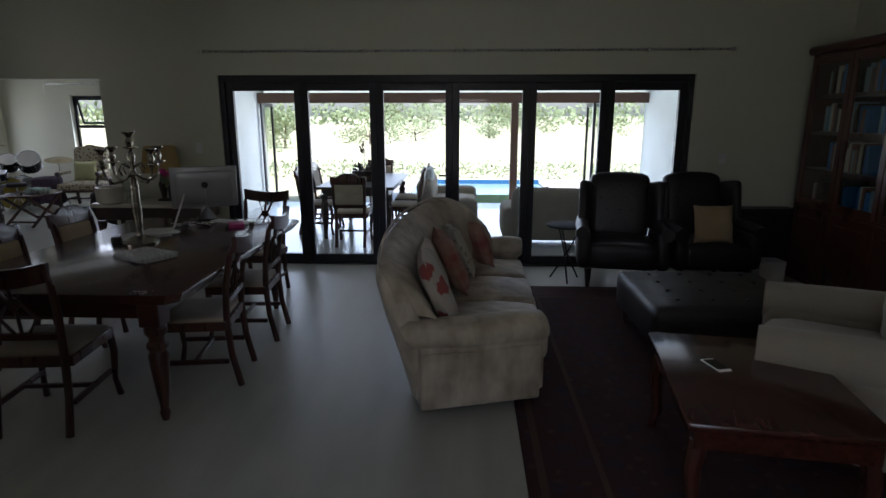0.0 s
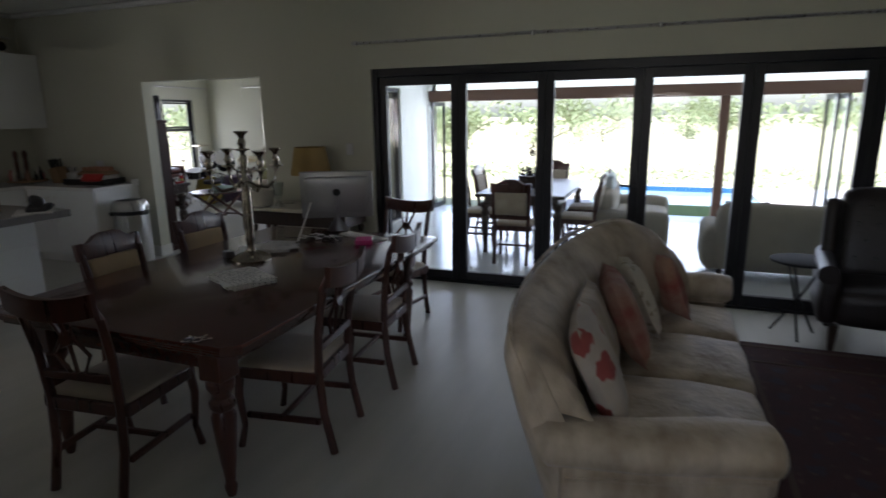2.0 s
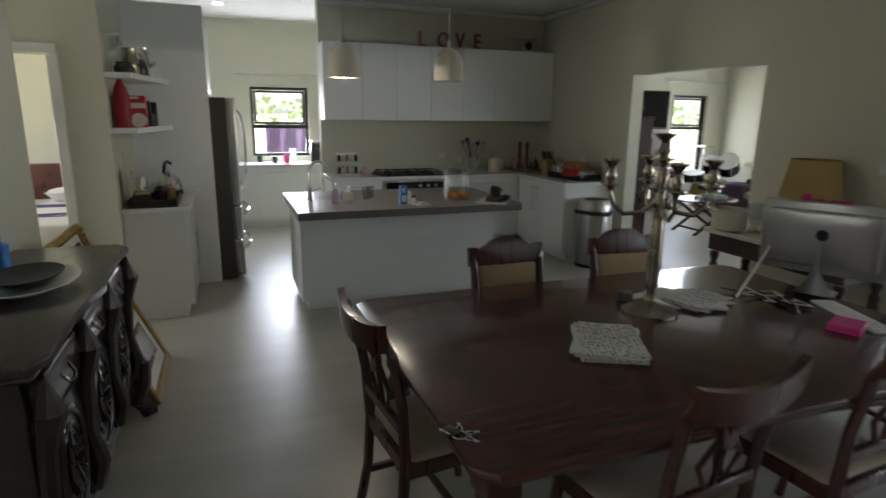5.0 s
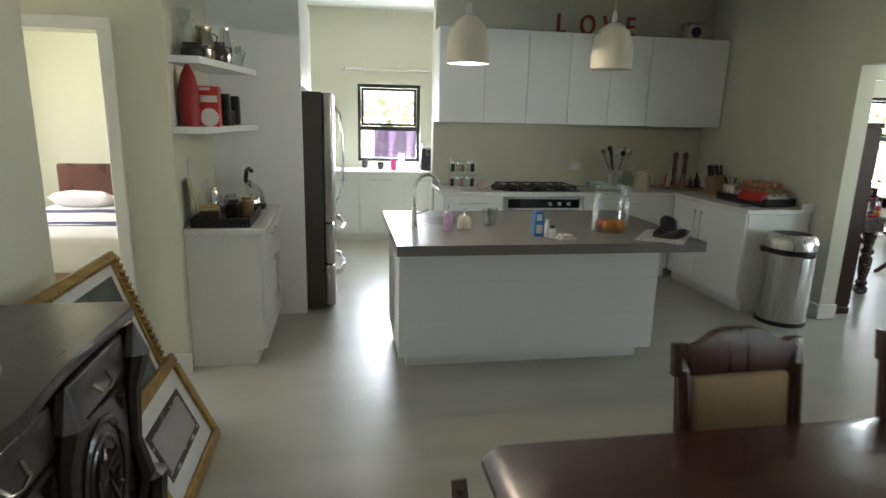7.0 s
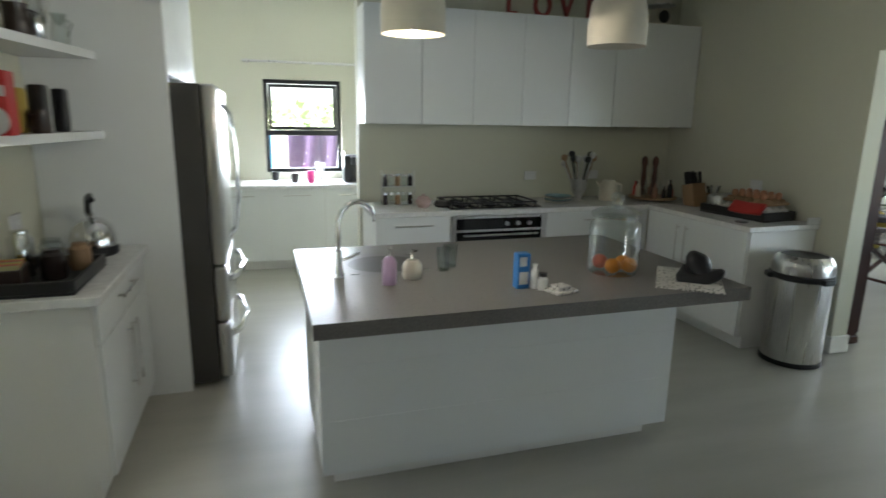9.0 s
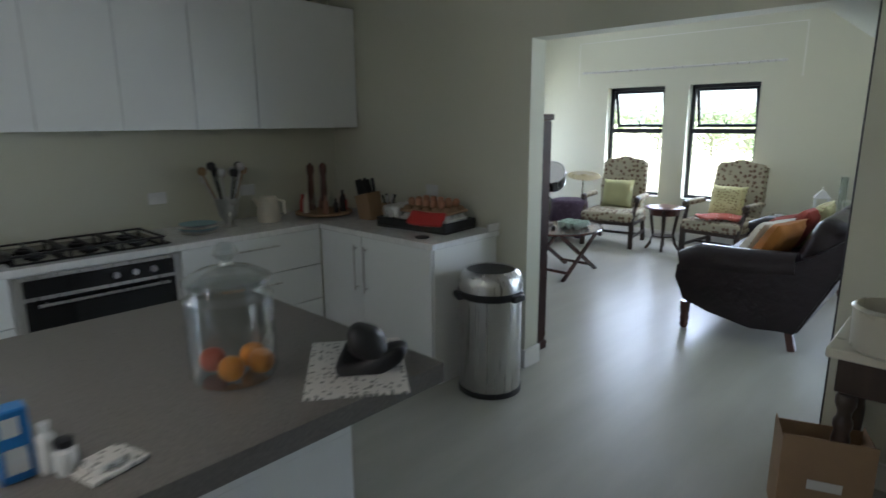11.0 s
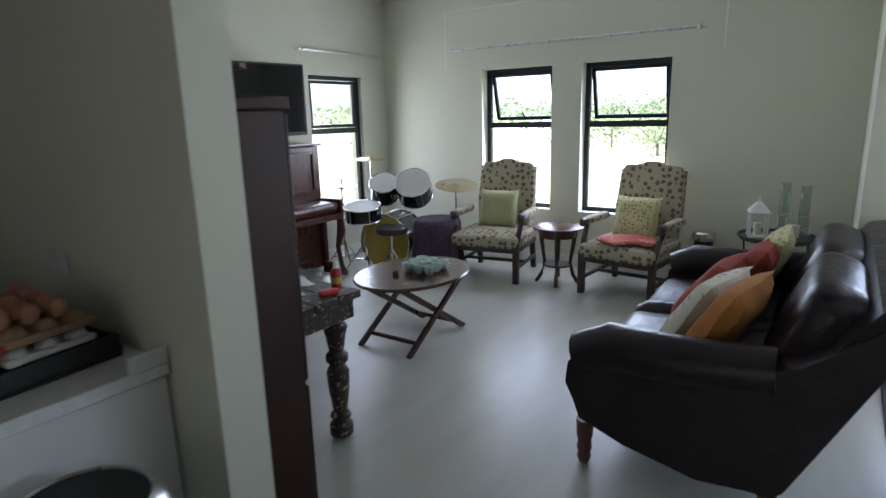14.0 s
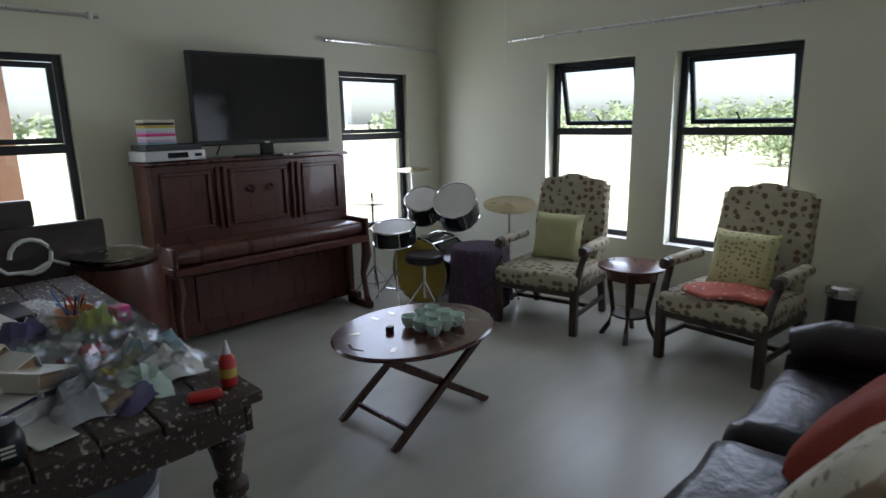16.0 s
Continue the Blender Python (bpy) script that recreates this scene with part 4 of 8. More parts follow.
# ---------- dining ----------
LEGP = [(0.025, 0.0), (0.03, 0.03), (0.022, 0.05), (0.028, 0.10), (0.036, 0.16), (0.05, 0.30), (0.056, 0.38), (0.045, 0.41), (0.058, 0.43), (0.058, 0.45), (0.042, 0.47), (0.042, 0.49), (0.062, 0.52), (0.062, 0.545), (0.05, 0.56)]
dt = thing("dining_table", -1.82, 2.94, 0, 0, "polished mahogany dining table with fat turned legs", "table")
tt = Mesh()
for a, z0, z1 in ((0.0, 0.775, 0.80), (0.018, 0.755, 0.775), (0.035, 0.735, 0.755)):
    tt.prism([(-0.74 + a, -1.14 + a + 0.06), (-0.74 + a + 0.06, -1.14 + a), (0.74 - a - 0.06, -1.14 + a), (0.74 - a, -1.14 + a + 0.06), (0.74 - a, 1.14 - a - 0.06), (0.74 - a - 0.06, 1.14 - a), (-0.74 + a + 0.06, 1.14 - a), (-0.74 + a, 1.14 - a - 0.06)], z0, z1, m=Matrix(((1, 0, 0, 0), (0, 0, 1, 0), (0, 1, 0, 0), (0, 0, 0, 1))), bev=0.006)
tt.done("top", MAHOG, dt)
ap = Mesh()
for b in ((-0.51, -1.0, 0.62, 0.51, -0.975, 0.735), (-0.51, 0.975, 0.62, 0.51, 1.0, 0.735), (-0.535, -0.97, 0.62, -0.51, 0.97, 0.735), (0.51, -0.97, 0.62, 0.535, 0.97, 0.735)):
    ap.box(*b, 0.003)
ap.done("apron", MAHOG, dt)
for sx in (-1, 1):
    for sy in (-1, 1):
        Mesh().lathe(LEGP, (sx * 0.515, sy * 0.98, 0.02), 16).box(sx * 0.515 - 0.06, sy * 0.98 - 0.06, 0.58, sx * 0.515 + 0.06, sy * 0.98 + 0.06, 0.735, 0.006).lathe([(0.02, -0.02), (0.024, 0.0), (0.02, 0.02)], (sx * 0.515, sy * 0.98, 0.02), 10).done("leg", MAHOGX, dt)


def frame_chair(x, y, rz, label, group):
    """Seat and legs of a dining chair, facing +y; the back stands at -y."""
    r = thing("dining_chair", x, y, 0, rz, label, "chair", group)
    for sx in (-1, 1):
        Mesh().tube([(sx * 0.215, 0.21, 0.43), (sx * 0.222, 0.225, 0.30), (sx * 0.215, 0.21, 0.12), (sx * 0.225, 0.235, 0.0)], [0.024, 0.022, 0.016, 0.02], 8).done("leg", MAHOGX, r)
        Mesh().tube([(sx * 0.19, -0.27, 0.0), (sx * 0.19, -0.225, 0.22), (sx * 0.19, -0.21, 0.44), (sx * 0.20, -0.225, 0.66), (sx * 0.21, -0.265, 0.87), (sx * 0.215, -0.30, 0.945)], [0.022, 0.021, 0.023, 0.021, 0.02, 0.018], 8).done("leg", MAHOGX, r)
        Mesh().box(sx * 0.203 - 0.012, -0.21, 0.16, sx * 0.203 + 0.012, 0.2, 0.19, 0.003).done("stretcher", MAHOGX, r)
    Mesh().box(-0.20, -0.01, 0.165, 0.20, 0.015, 0.19, 0.003).done("stretcher", MAHOGX, r)
    Mesh().box(-0.235, 0.205, 0.39, 0.235, 0.235, 0.45, 0.006).box(-0.235, -0.215, 0.39, -0.205, 0.205, 0.45, 0.004).box(0.205, -0.215, 0.39, 0.235, 0.205, 0.45, 0.004).box(-0.205, -0.225, 0.39, 0.205, -0.195, 0.45, 0.004).done("seat_rail", MAHOGX, r)
    Mesh().soft(-0.225, -0.2, 0.42, 0.225, 0.225, 0.475, 0.03, 7, crown=0.018).done("seat", SEAT, r, "cream fabric drop-in seat")
    return r


def slat_chair(x, y, rz):
    r = frame_chair(x, y, rz, "mahogany dining chair with a carved slat back and cream seat", "slat-back dining chairs")
    n = 10
    up, lo = [], []
    v = Mesh()
    for k in range(n):
        a0, a1 = -0.235 + 0.47 * k / n, -0.235 + 0.47 * (k + 1) / n
        f = lambda a: -0.295 - 0.03 * (1 - (a / 0.235) ** 2)
        g = lambda a: 0.965 + 0.03 * (a / 0.235) ** 2
        v._add([(a0, f(a0), g(a0) - 0.10), (a1, f(a1), g(a1) - 0.10), (a1, f(a1), g(a1)), (a0, f(a0), g(a0)), (a0, f(a0) - 0.022, g(a0) - 0.10), (a1, f(a1) - 0.022, g(a1) - 0.10), (a1, f(a1) - 0.03, g(a1)), (a0, f(a0) - 0.03, g(a0))],
               [(0, 1, 2, 3), (7, 6, 5, 4), (3, 2, 6, 7), (1, 0, 4, 5)] + ([(0, 3, 7, 4)] if k == 0 else []) + ([(1, 5, 6, 2)] if k == n - 1 else []))
    v.done("top_rail", MAHOGX, r)
    Mesh().box(-0.19, -0.235, 0.55, 0.19, -0.21, 0.59, 0.004).done("lower_rail", MAHOGX, r)
    for dx in (-0.06, 0.0, 0.06):
        Mesh().tube([(dx * 0.6, -0.222, 0.58), (dx * 1.6, -0.235, 0.68), (dx * 0.4, -0.25, 0.77), (dx * 1.3, -0.285, 0.90)], 0.010, 6).done("splat", MAHOGX, r)
    Mesh().lathe([(0.0, -0.012), (0.035, -0.01), (0.035, 0.01), (0, 0.012)], (0, 0, 0), 12, m=pose(0, -0.25, 0.76, 80)).done("rosette", MAHOGX, r)
    return r


def padded_chair(x, y, rz, fabric=None, wood=None, grp="padded dining chairs", lab="dark carved dining chair with a tan padded back"):
    r = frame_chair(x, y, rz, lab, grp)
    m = pose(0, -0.23, 0.55, 9)
    crest = [(-0.235, 0.30), (-0.235, 0.405), (-0.19, 0.405), (-0.17, 0.39), (-0.14, 0.40), (-0.10, 0.435), (-0.05, 0.45), (0.05, 0.45), (0.10, 0.435), (0.14, 0.40), (0.17, 0.39), (0.19, 0.405), (0.235, 0.405), (0.235, 0.30)]
    Mesh().prism(crest, -0.02, 0.015, bev=0.004).done("crest", wood or MAHOGX, r, m=m)
    Mesh().box(-0.22, -0.02, -0.02, 0.22, 0.015, 0.03, 0.004).box(-0.22, -0.02, 0.03, -0.185, 0.015, 0.30, 0.004).box(0.185, -0.02, 0.03, 0.22, 0.015, 0.30, 0.004).done("back_frame", wood or MAHOGX, r, m=m)
    Mesh().soft(-0.184, -0.03, 0.031, 0.184, 0.025, 0.299, 0.02, 6).done("backrest", fabric or TANFAB, r, "tan padded fabric", m=m)
    return r


slat_chair(-1.95, 2.0, 6)
slat_chair(-1.33, 2.56, 98)
slat_chair(-1.33, 3.33, 94)
slat_chair(-1.62, 4.33, 172)
padded_chair(-2.53, 2.74, -88)
padded_chair(-2.55, 3.52, -93)

# on the table
cd = thing("candelabra", -1.97, 3.04, 0.80, 20, "tall tarnished silver candelabra with five arms", "candelabra")
Mesh().lathe([(0.125, 0), (0.125, 0.012), (0.10, 0.03), (0.07, 0.045), (0.03, 0.06), (0.022, 0.10), (0.032, 0.13), (0.026, 0.16), (0.034, 0.22), (0.030, 0.42), (0.024, 0.48), (0.035, 0.50), (0.018, 0.53), (0.022, 0.58), (0.03, 0.63), (0.016, 0.66)], n=18).done("stem", SILVER, cd)
CUP = [(0.012, 0), (0.02, 0.02), (0.05, 0.03), (0.05, 0.035), (0.018, 0.04), (0.028, 0.07), (0.016, 0.10), (0.022, 0.115), (0.045, 0.135), (0.046, 0.142), (0.0, 0.138)]
Mesh().lathe([(r, z + 0.66) for r, z in CUP] , n=14).done("cup", SILVER, cd)
for k in range(4):
    a = radians(90 * k + 45)
    c, s = math.cos(a), math.sin(a)
    Mesh().tube([(0.02 * c, 0.02 * s, 0.50), (0.08 * c, 0.08 * s, 0.46), (0.15 * c, 0.15 * s, 0.45), (0.20 * c, 0.20 * s, 0.49), (0.215 * c, 0.215 * s, 0.56)], 0.010, 8).tube([(0.02 * c, 0.02 * s, 0.55), (0.07 * c, 0.07 * s, 0.58), (0.10 * c, 0.10 * s, 0.54), (0.08 * c, 0.08 * s, 0.50)], 0.007, 6).done("arm", SILVER, cd)
    Mesh().lathe([(r * 0.9, z + 0.55) for r, z in CUP], (0.215 * c, 0.215 * s, 0), 14).done("cup", SILVER, cd)

im = thing("computer", -1.93, 4.05, 0.80, 208, "silver all-in-one computer seen from behind", "computer")
Mesh().box(-0.275, -0.012, 0.11, 0.275, 0.012, 0.48, 0.010, seg=3).soft(-0.24, 0.0, 0.15, 0.24, 0.035, 0.44, 0.03, 6).done("screen", PALEALU, im, m=pose(0, 0, 0, -8))
Mesh().lathe([(0.0, 0.0), (0.028, 0.0), (0.028, 0.003), (0, 0.003)], n=16, m=pose(0, 0.085, 0.315, -98)).done("badge", BLACK, im)
Mesh().tube([(0, 0.055, 0.26), (0, 0.09, 0.14), (0, 0.10, 0.02), (0, 0.03, 0.006), (0, -0.09, 0.004)], [0.085] * 5, 12, flat=0.07).done("stand", PALEALU, im)
kb = Mesh().box(-0.21, -0.055, 0, 0.21, 0.055, 0.012, 0.003)
for r_ in range(4):
    for c_ in range(13):
        kb.box(-0.2 + c_ * 0.031, -0.045 + r_ * 0.024, 0.012, -0.173 + c_ * 0.031, -0.026 + r_ * 0.024, 0.016)
solid(kb, "keyboard", WHITEC, "slim white computer keyboard on the table", "keyboard", m=pose(-1.62, 3.87, 0.80, 0, 0, 160))


def stack(x, y, z, rz, sheets, w, h, name, material, label, cat, jitter=6, th=0.004):
    r = thing(name, x, y, z, rz, label, cat)
    for k in range(sheets):
        Mesh().box(-w / 2, -h / 2, 0, w / 2, h / 2, th * 0.9, 0.0008).done("sheet", material[k % len(material)], r, m=pose(rng.uniform(-0.01, 0.01), rng.uniform(-0.01, 0.01), k * th, 0, 0, rng.uniform(-jitter, jitter)))
    return r


stack(-1.70, 2.62, 0.80, 50, 7, 0.24, 0.34, "magazines", [PRINT, PAPER], "loose stack of printed magazines on the table", "magazines", 16)
stack(-2.12, 3.25, 0.80, 20, 3, 0.21, 0.30, "paper_sheets", [PAPER], "loose white paper sheets on the table", "paper", 25, 0.002)
ky = thing("keys", -1.28, 1.83, 0.80, 30, "small bunch of metal keys with a black fob", "keys")
Mesh().tube([(0.022 * math.cos(a / 10 * 6.283), 0.022 * math.sin(a / 10 * 6.283), 0.006) for a in range(11)], 0.002, 6).done("ring", CHROME, ky)
for a in (10, 60, 130, 200):
    Mesh().box(0.02, -0.005, 0.002, 0.06, 0.005, 0.005).lathe([(0.012, 0.002), (0.012, 0.005)], (0.03, 0, 0), 10).done("key", CHROME, ky, m=pose(0, 0, 0.002 * (a / 60), 0, 0, a))
Mesh().soft(-0.05, -0.018, 0, -0.01, 0.018, 0.014, 0.006, 4).done("fob", BLACK, ky)
stack(-2.02, 3.36, 0.80, 35, 6, 0.20, 0.28, "paper_sheets", [PAPER, PRINT], "loose heap of white papers on the table", "paper", 35, 0.004)
solid(Mesh().box(-0.06, -0.08, 0, 0.06, 0.08, 0.03, 0.004), "notebook", PINK, "small bright pink notebook on the table", "notebook", m=pose(-1.52, 3.70, 0.80, 0, 0, 25))
solid(Mesh().tube([(0, 0, 0), (0.06, 0.03, 0.16), (0.10, 0.05, 0.27)], [0.022, 0.02, 0.015], 6, flat=0.25), "letter", PAPER, "white envelope standing upright among papers", "paper", m=pose(-2.02, 3.62, 0.80, 0, 0, 20))
solid(Mesh().lathe([(0.035, 0), (0.04, 0.01), (0.035, 0.04), (0.0, 0.045)], n=14), "paperweight", DARKSTEEL, "small round grey object on papers", "paperweight", m=pose(-2.16, 3.05, 0.80))
cb = thing("loose_cables", -1.95, 3.75, 0.80, 0, "tangle of thin dark computer cables", "cable")
for k in range(5):
    p = [(rng.uniform(-0.2, 0.25), rng.uniform(-0.12, 0.12), 0.006 + 0.004 * (j % 2)) for j in range(6)]
    Mesh().tube(p, 0.004, 5).done("cable", BLACK if k % 2 else WHITEC, cb)

# console by the doorway
cs = thing("console_table", -3.02, 5.22, 0, 0, "dark wooden console table with a pale top against the wall", "table")
Mesh().box(-0.62, -0.24, 0.74, 0.62, 0.25, 0.78, 0.006).done("top", CERAM, cs)
Mesh().box(-0.58, -0.21, 0.60, 0.58, 0.23, 0.74, 0.004).done("apron", DARKWOOD, cs)
for sx in (-0.54, 0.54):
    for sy in (-0.17, 0.19):
        Mesh().lathe([(r * 0.6, z * 1.05) for r, z in LEGP], (sx, sy, 0), 12).done("leg", DARKWOOD, cs)
lp = thing("table_lamp", -2.98, 5.30, 0.78, 0, "table lamp with a mustard yellow drum shade", "lamp")
Mesh().lathe([(0.07, 0), (0.07, 0.015), (0.02, 0.03), (0.035, 0.10), (0.05, 0.18), (0.02, 0.26), (0.012, 0.36)], n=16).done("base", DARKWOOD, lp)
Mesh().lathe([(0.21, 0.32), (0.16, 0.60), (0.157, 0.60), (0.207, 0.32)], n=24).done("shade", SHADE, lp)
fl = thing("flower_pot", -2.72, 5.12, 0.78, 0, "dark pot with magenta artificial flowers", "flowers")
Mesh().lathe([(0.07, 0), (0.10, 0.05), (0.11, 0.16), (0.09, 0.2), (0.0, 0.19)], n=16).done("pot", BLACK, fl)
ft = Mesh()
leaves(ft, 0, 0, 0.24, 0.18, 0.12, 0.08, 130, 0.035, rng)
ft.done("leaves", LEAF, fl)
for k in range(16):
    p = (rng.uniform(-0.17, 0.17), rng.uniform(-0.1, 0.1), 0.29 + rng.uniform(0, 0.06))
    Mesh().soft(p[0] - 0.035, p[1] - 0.035, p[2] - 0.03, p[0] + 0.035, p[1] + 0.035, p[2] + 0.03, 0.03, 4, wob=0.02, seed=k).done("bloom", PINK, fl)
solid(Mesh().lathe([(0.05, 0), (0.035, 0.02), (0.02, 0.06), (0.05, 0.12), (0.06, 0.24), (0.055, 0.24), (0.045, 0.12), (0, 0.10)], n=18), "vase", JAR, "clear cut glass vase on the console", "vase", m=pose(-3.3, 5.15, 0.78))
solid(Mesh().lathe([(0.10, 0), (0.13, 0.02), (0.135, 0.16), (0.14, 0.17), (0.13, 0.18), (0.122, 0.18), (0.118, 0.06), (0, 0.05)], n=24), "cream_pot", CERAM, "cream glazed pot on the console end", "pot", m=pose(-3.45, 5.05, 0.78))
bg = thing("paper_bag", -3.62, 5.1, 0, 20, "open brown cardboard bag standing on the floor", "bag")
for b in ((-0.16, -0.11, 0, 0.16, -0.106, 0.40), (-0.16, 0.106, 0, 0.16, 0.11, 0.36), (-0.16, -0.106, 0, -0.156, 0.106, 0.38), (0.156, -0.106, 0, 0.16, 0.106, 0.38), (-0.156, -0.106, 0, 0.156, 0.106, 0.004)):
    Mesh().box(*b).done("side", CARD, bg)
Mesh().box(-0.06, -0.113, 0.18, 0.06, -0.1105, 0.22).done("label", PAPER, bg)

# carved sideboard
sb = thing("sideboard", -2.50, 0.52, 0, 0, "heavily carved dark oak sideboard with scroll feet", "sideboard")
Mesh().prism([(-0.80, -0.27), (0.80, -0.27), (0.80, 0.20), (0.72, 0.25), (0.30, 0.22), (0.0, 0.27), (-0.30, 0.22), (-0.72, 0.25), (-0.80, 0.20)], 0.955, 0.99, m=Matrix(((1, 0, 0, 0), (0, 0, 1, 0), (0, 1, 0, 0), (0, 0, 0, 1))), bev=0.012).done("top", OLDOAK, sb)
Mesh().box(-0.75, -0.26, 0.22, 0.75, 0.18, 0.93, 0.01).box(-0.78, -0.265, 0.93, 0.78, 0.215, 0.955, 0.008).done("body", OLDOAK, sb)
for k in range(3):
    x = -0.49 + 0.49 * k
    Mesh().soft(x - 0.22, 0.17, 0.76, x + 0.22, 0.215, 0.91, 0.02, 6).done("drawer", OLDOAK, sb)
    Mesh().tube([(x - 0.05, 0.215, 0.85), (x - 0.04, 0.235, 0.82), (x, 0.24, 0.81), (x + 0.04, 0.235, 0.82), (x + 0.05, 0.215, 0.85)], 0.006, 6).done("handle", SILVER, sb)
    d = Mesh().box(x - 0.22, 0.18, 0.25, x + 0.22, 0.20, 0.74, 0.006)
    for s in (1, 0.72):
        d.tube([(x + 0.15 * s * math.cos(a / 16 * 6.283), 0.20, 0.50 + 0.20 * s * math.sin(a / 16 * 6.283)) for a in range(17)], 0.014 * s, 6)
    for q in range(10):
        a = q / 10 * 6.283
        d.tube([(x + 0.03 * math.cos(a), 0.20, 0.50 + 0.03 * math.sin(a)), (x + 0.08 * math.cos(a + 0.5), 0.215, 0.50 + 0.10 * math.sin(a + 0.5)), (x + 0.06 * math.cos(a + 1.2), 0.20, 0.50 + 0.12 * math.sin(a + 1.2))], [0.01, 0.012, 0.004], 5)
    for cx, cz in ((-1, -1), (1, -1), (-1, 1), (1, 1)):
        d.tube([(x + cx * 0.19, 0.20, 0.5 + cz * 0.21), (x + cx * 0.15, 0.21, 0.5 + cz * 0.21), (x + cx * 0.17, 0.205, 0.5 + cz * 0.16)], [0.012, 0.012, 0.005], 5)
    d.done("door", OLDOAK, sb)
for x in (-0.745, -0.245, 0.245, 0.745):
    Mesh().tube([(x, 0.20, 0.92), (x, 0.235, 0.82), (x, 0.21, 0.70), (x, 0.20, 0.50), (x, 0.225, 0.36), (x, 0.20, 0.25)], [0.035, 0.045, 0.03, 0.026, 0.036, 0.03], 8).done("pilaster", OLDOAK, sb)
for x in (-0.73, 0.73):
    Mesh().tube([(x, 0.19, 0.42), (x * 1.05, 0.25, 0.34), (x * 1.06, 0.24, 0.20), (x * 1.02, 0.20, 0.10), (x * 1.06, 0.24, 0.03), (x * 1.10, 0.28, 0.03)], [0.03, 0.045, 0.04, 0.028, 0.035, 0.03], 8).done("foot", OLDOAK, sb)
    Mesh().box(x - 0.04, -0.25, 0, x + 0.04, -0.17, 0.22, 0.01).done("foot", OLDOAK, sb)
Mesh().prism([(-0.72, 0.22), (-0.5, 0.16), (-0.25, 0.19), (0, 0.12), (0.25, 0.19), (0.5, 0.16), (0.72, 0.22)], 0.16, 0.19, bev=0.005).done("apron", OLDOAK, sb)
pl = thing("serving_plate", -2.52, 0.52, 0.99, 0, "large white oval plate with a dark bowl on the sideboard", "plate")
Mesh().lathe([(0.12, 0), (0.14, 0.012), (0.22, 0.035), (0.222, 0.04), (0.14, 0.02), (0, 0.016)], n=28, sx=1.1, sy=0.8).done("plate", WHITEC, pl)
Mesh().lathe([(0.04, 0.02), (0.10, 0.035), (0.155, 0.06), (0.158, 0.064), (0.10, 0.045), (0, 0.035)], n=24, sx=1.1, sy=0.8).done("bowl", BLACK, pl)
solid(Mesh().box(-0.035, -0.035, 0, 0.035, 0.035, 0.15, 0.008).lathe([(0.02, 0.15), (0.02, 0.18), (0, 0.182)], n=12), "blue_bottle", BLUE, "bright blue plastic bottle on the sideboard", "bottle", m=pose(-2.70, 0.38, 0.99))


def picture(x, y, z, w, h, lean, frame_mat, inner, label, rope=False, mount=0.05, deep=0.03):
    """A framed picture on the floor, facing +y and leaning back."""
    r = thing("picture_frame", x, y, z, 0, label, "picture")
    m = pose(0, 0, 0.004, lean)
    t = 0.055
    for b in ((-w / 2, 0, 0, w / 2, deep, t), (-w / 2, 0, h - t, w / 2, deep, h), (-w / 2, 0, t, -w / 2 + t, deep, h - t), (w / 2 - t, 0, t, w / 2, deep, h - t)):
        Mesh().box(*b, 0.006).done("moulding", frame_mat, r, m=m)
    if rope:
        for (ax, az, bx_, bz) in ((-w / 2 + t / 2, t / 2, w / 2 - t / 2, t / 2), (-w / 2 + t / 2, h - t / 2, w / 2 - t / 2, h - t / 2), (-w / 2 + t / 2, t / 2, -w / 2 + t / 2, h - t / 2), (w / 2 - t / 2, t / 2, w / 2 - t / 2, h - t / 2)):
            n = int(max(abs(bx_ - ax), abs(bz - az)) / 0.035)
            rp = Mesh()
            for k in range(n):
                u = (k + 0.5) / n
                cx, cz = ax + (bx_ - ax) * u, az + (bz - az) * u
                rp.tube([(cx - 0.018, deep, cz - 0.02), (cx, deep + 0.014, cz), (cx + 0.018, deep, cz + 0.02)], [0.006, 0.013, 0.006], 6)
            rp.done("rope_carving", frame_mat, r, m=m)
    Mesh().box(-w / 2 + t, 0.004, t, w / 2 - t, 0.012, h - t).done("mount", PAPER, r, m=m)
    q = t + mount
    Mesh().box(-w / 2 + q, 0.0125, q, w / 2 - q, 0.016, h - q).done("print", inner, r, m=m)
    if mount > 0.08:
        Mesh().box(-w / 2 + q - 0.03, 0.0122, q - 0.03, w / 2 - q + 0.03, 0.0145, h - q + 0.03).done("inner_border", WORN, r, m=m)
    return r


LANDS = mat("dim_landscape_print", (0.10, 0.13, 0.11), 0.15, c2=(0.03, 0.03, 0.035), scale=4, bump=0.0, rvar=0.05)
PALEP = mat("pale_portrait_print", (0.40, 0.37, 0.36), 0.2, c2=(0.30, 0.28, 0.28), scale=4, bump=0.0, rvar=0.05)
picture(-3.78, 0.60, 0, 1.0, 0.98, 18, GOLD, LANDS, "gilded rope-carved picture frame leaning on the wall", rope=True)
picture(-3.72, 0.80, 0, 0.72, 0.50, 24, GOLD, PALEP, "white-mounted picture in a thin frame leaning on another", mount=0.11)

# ---------- living room ----------
setting_rug = tagged(Mesh().box(0.72, -0.9, 0.0, 3.75, 4.7, 0.012, 0.004).done("rug", RUG), "dark red patterned persian rug on the screed floor", "rug")


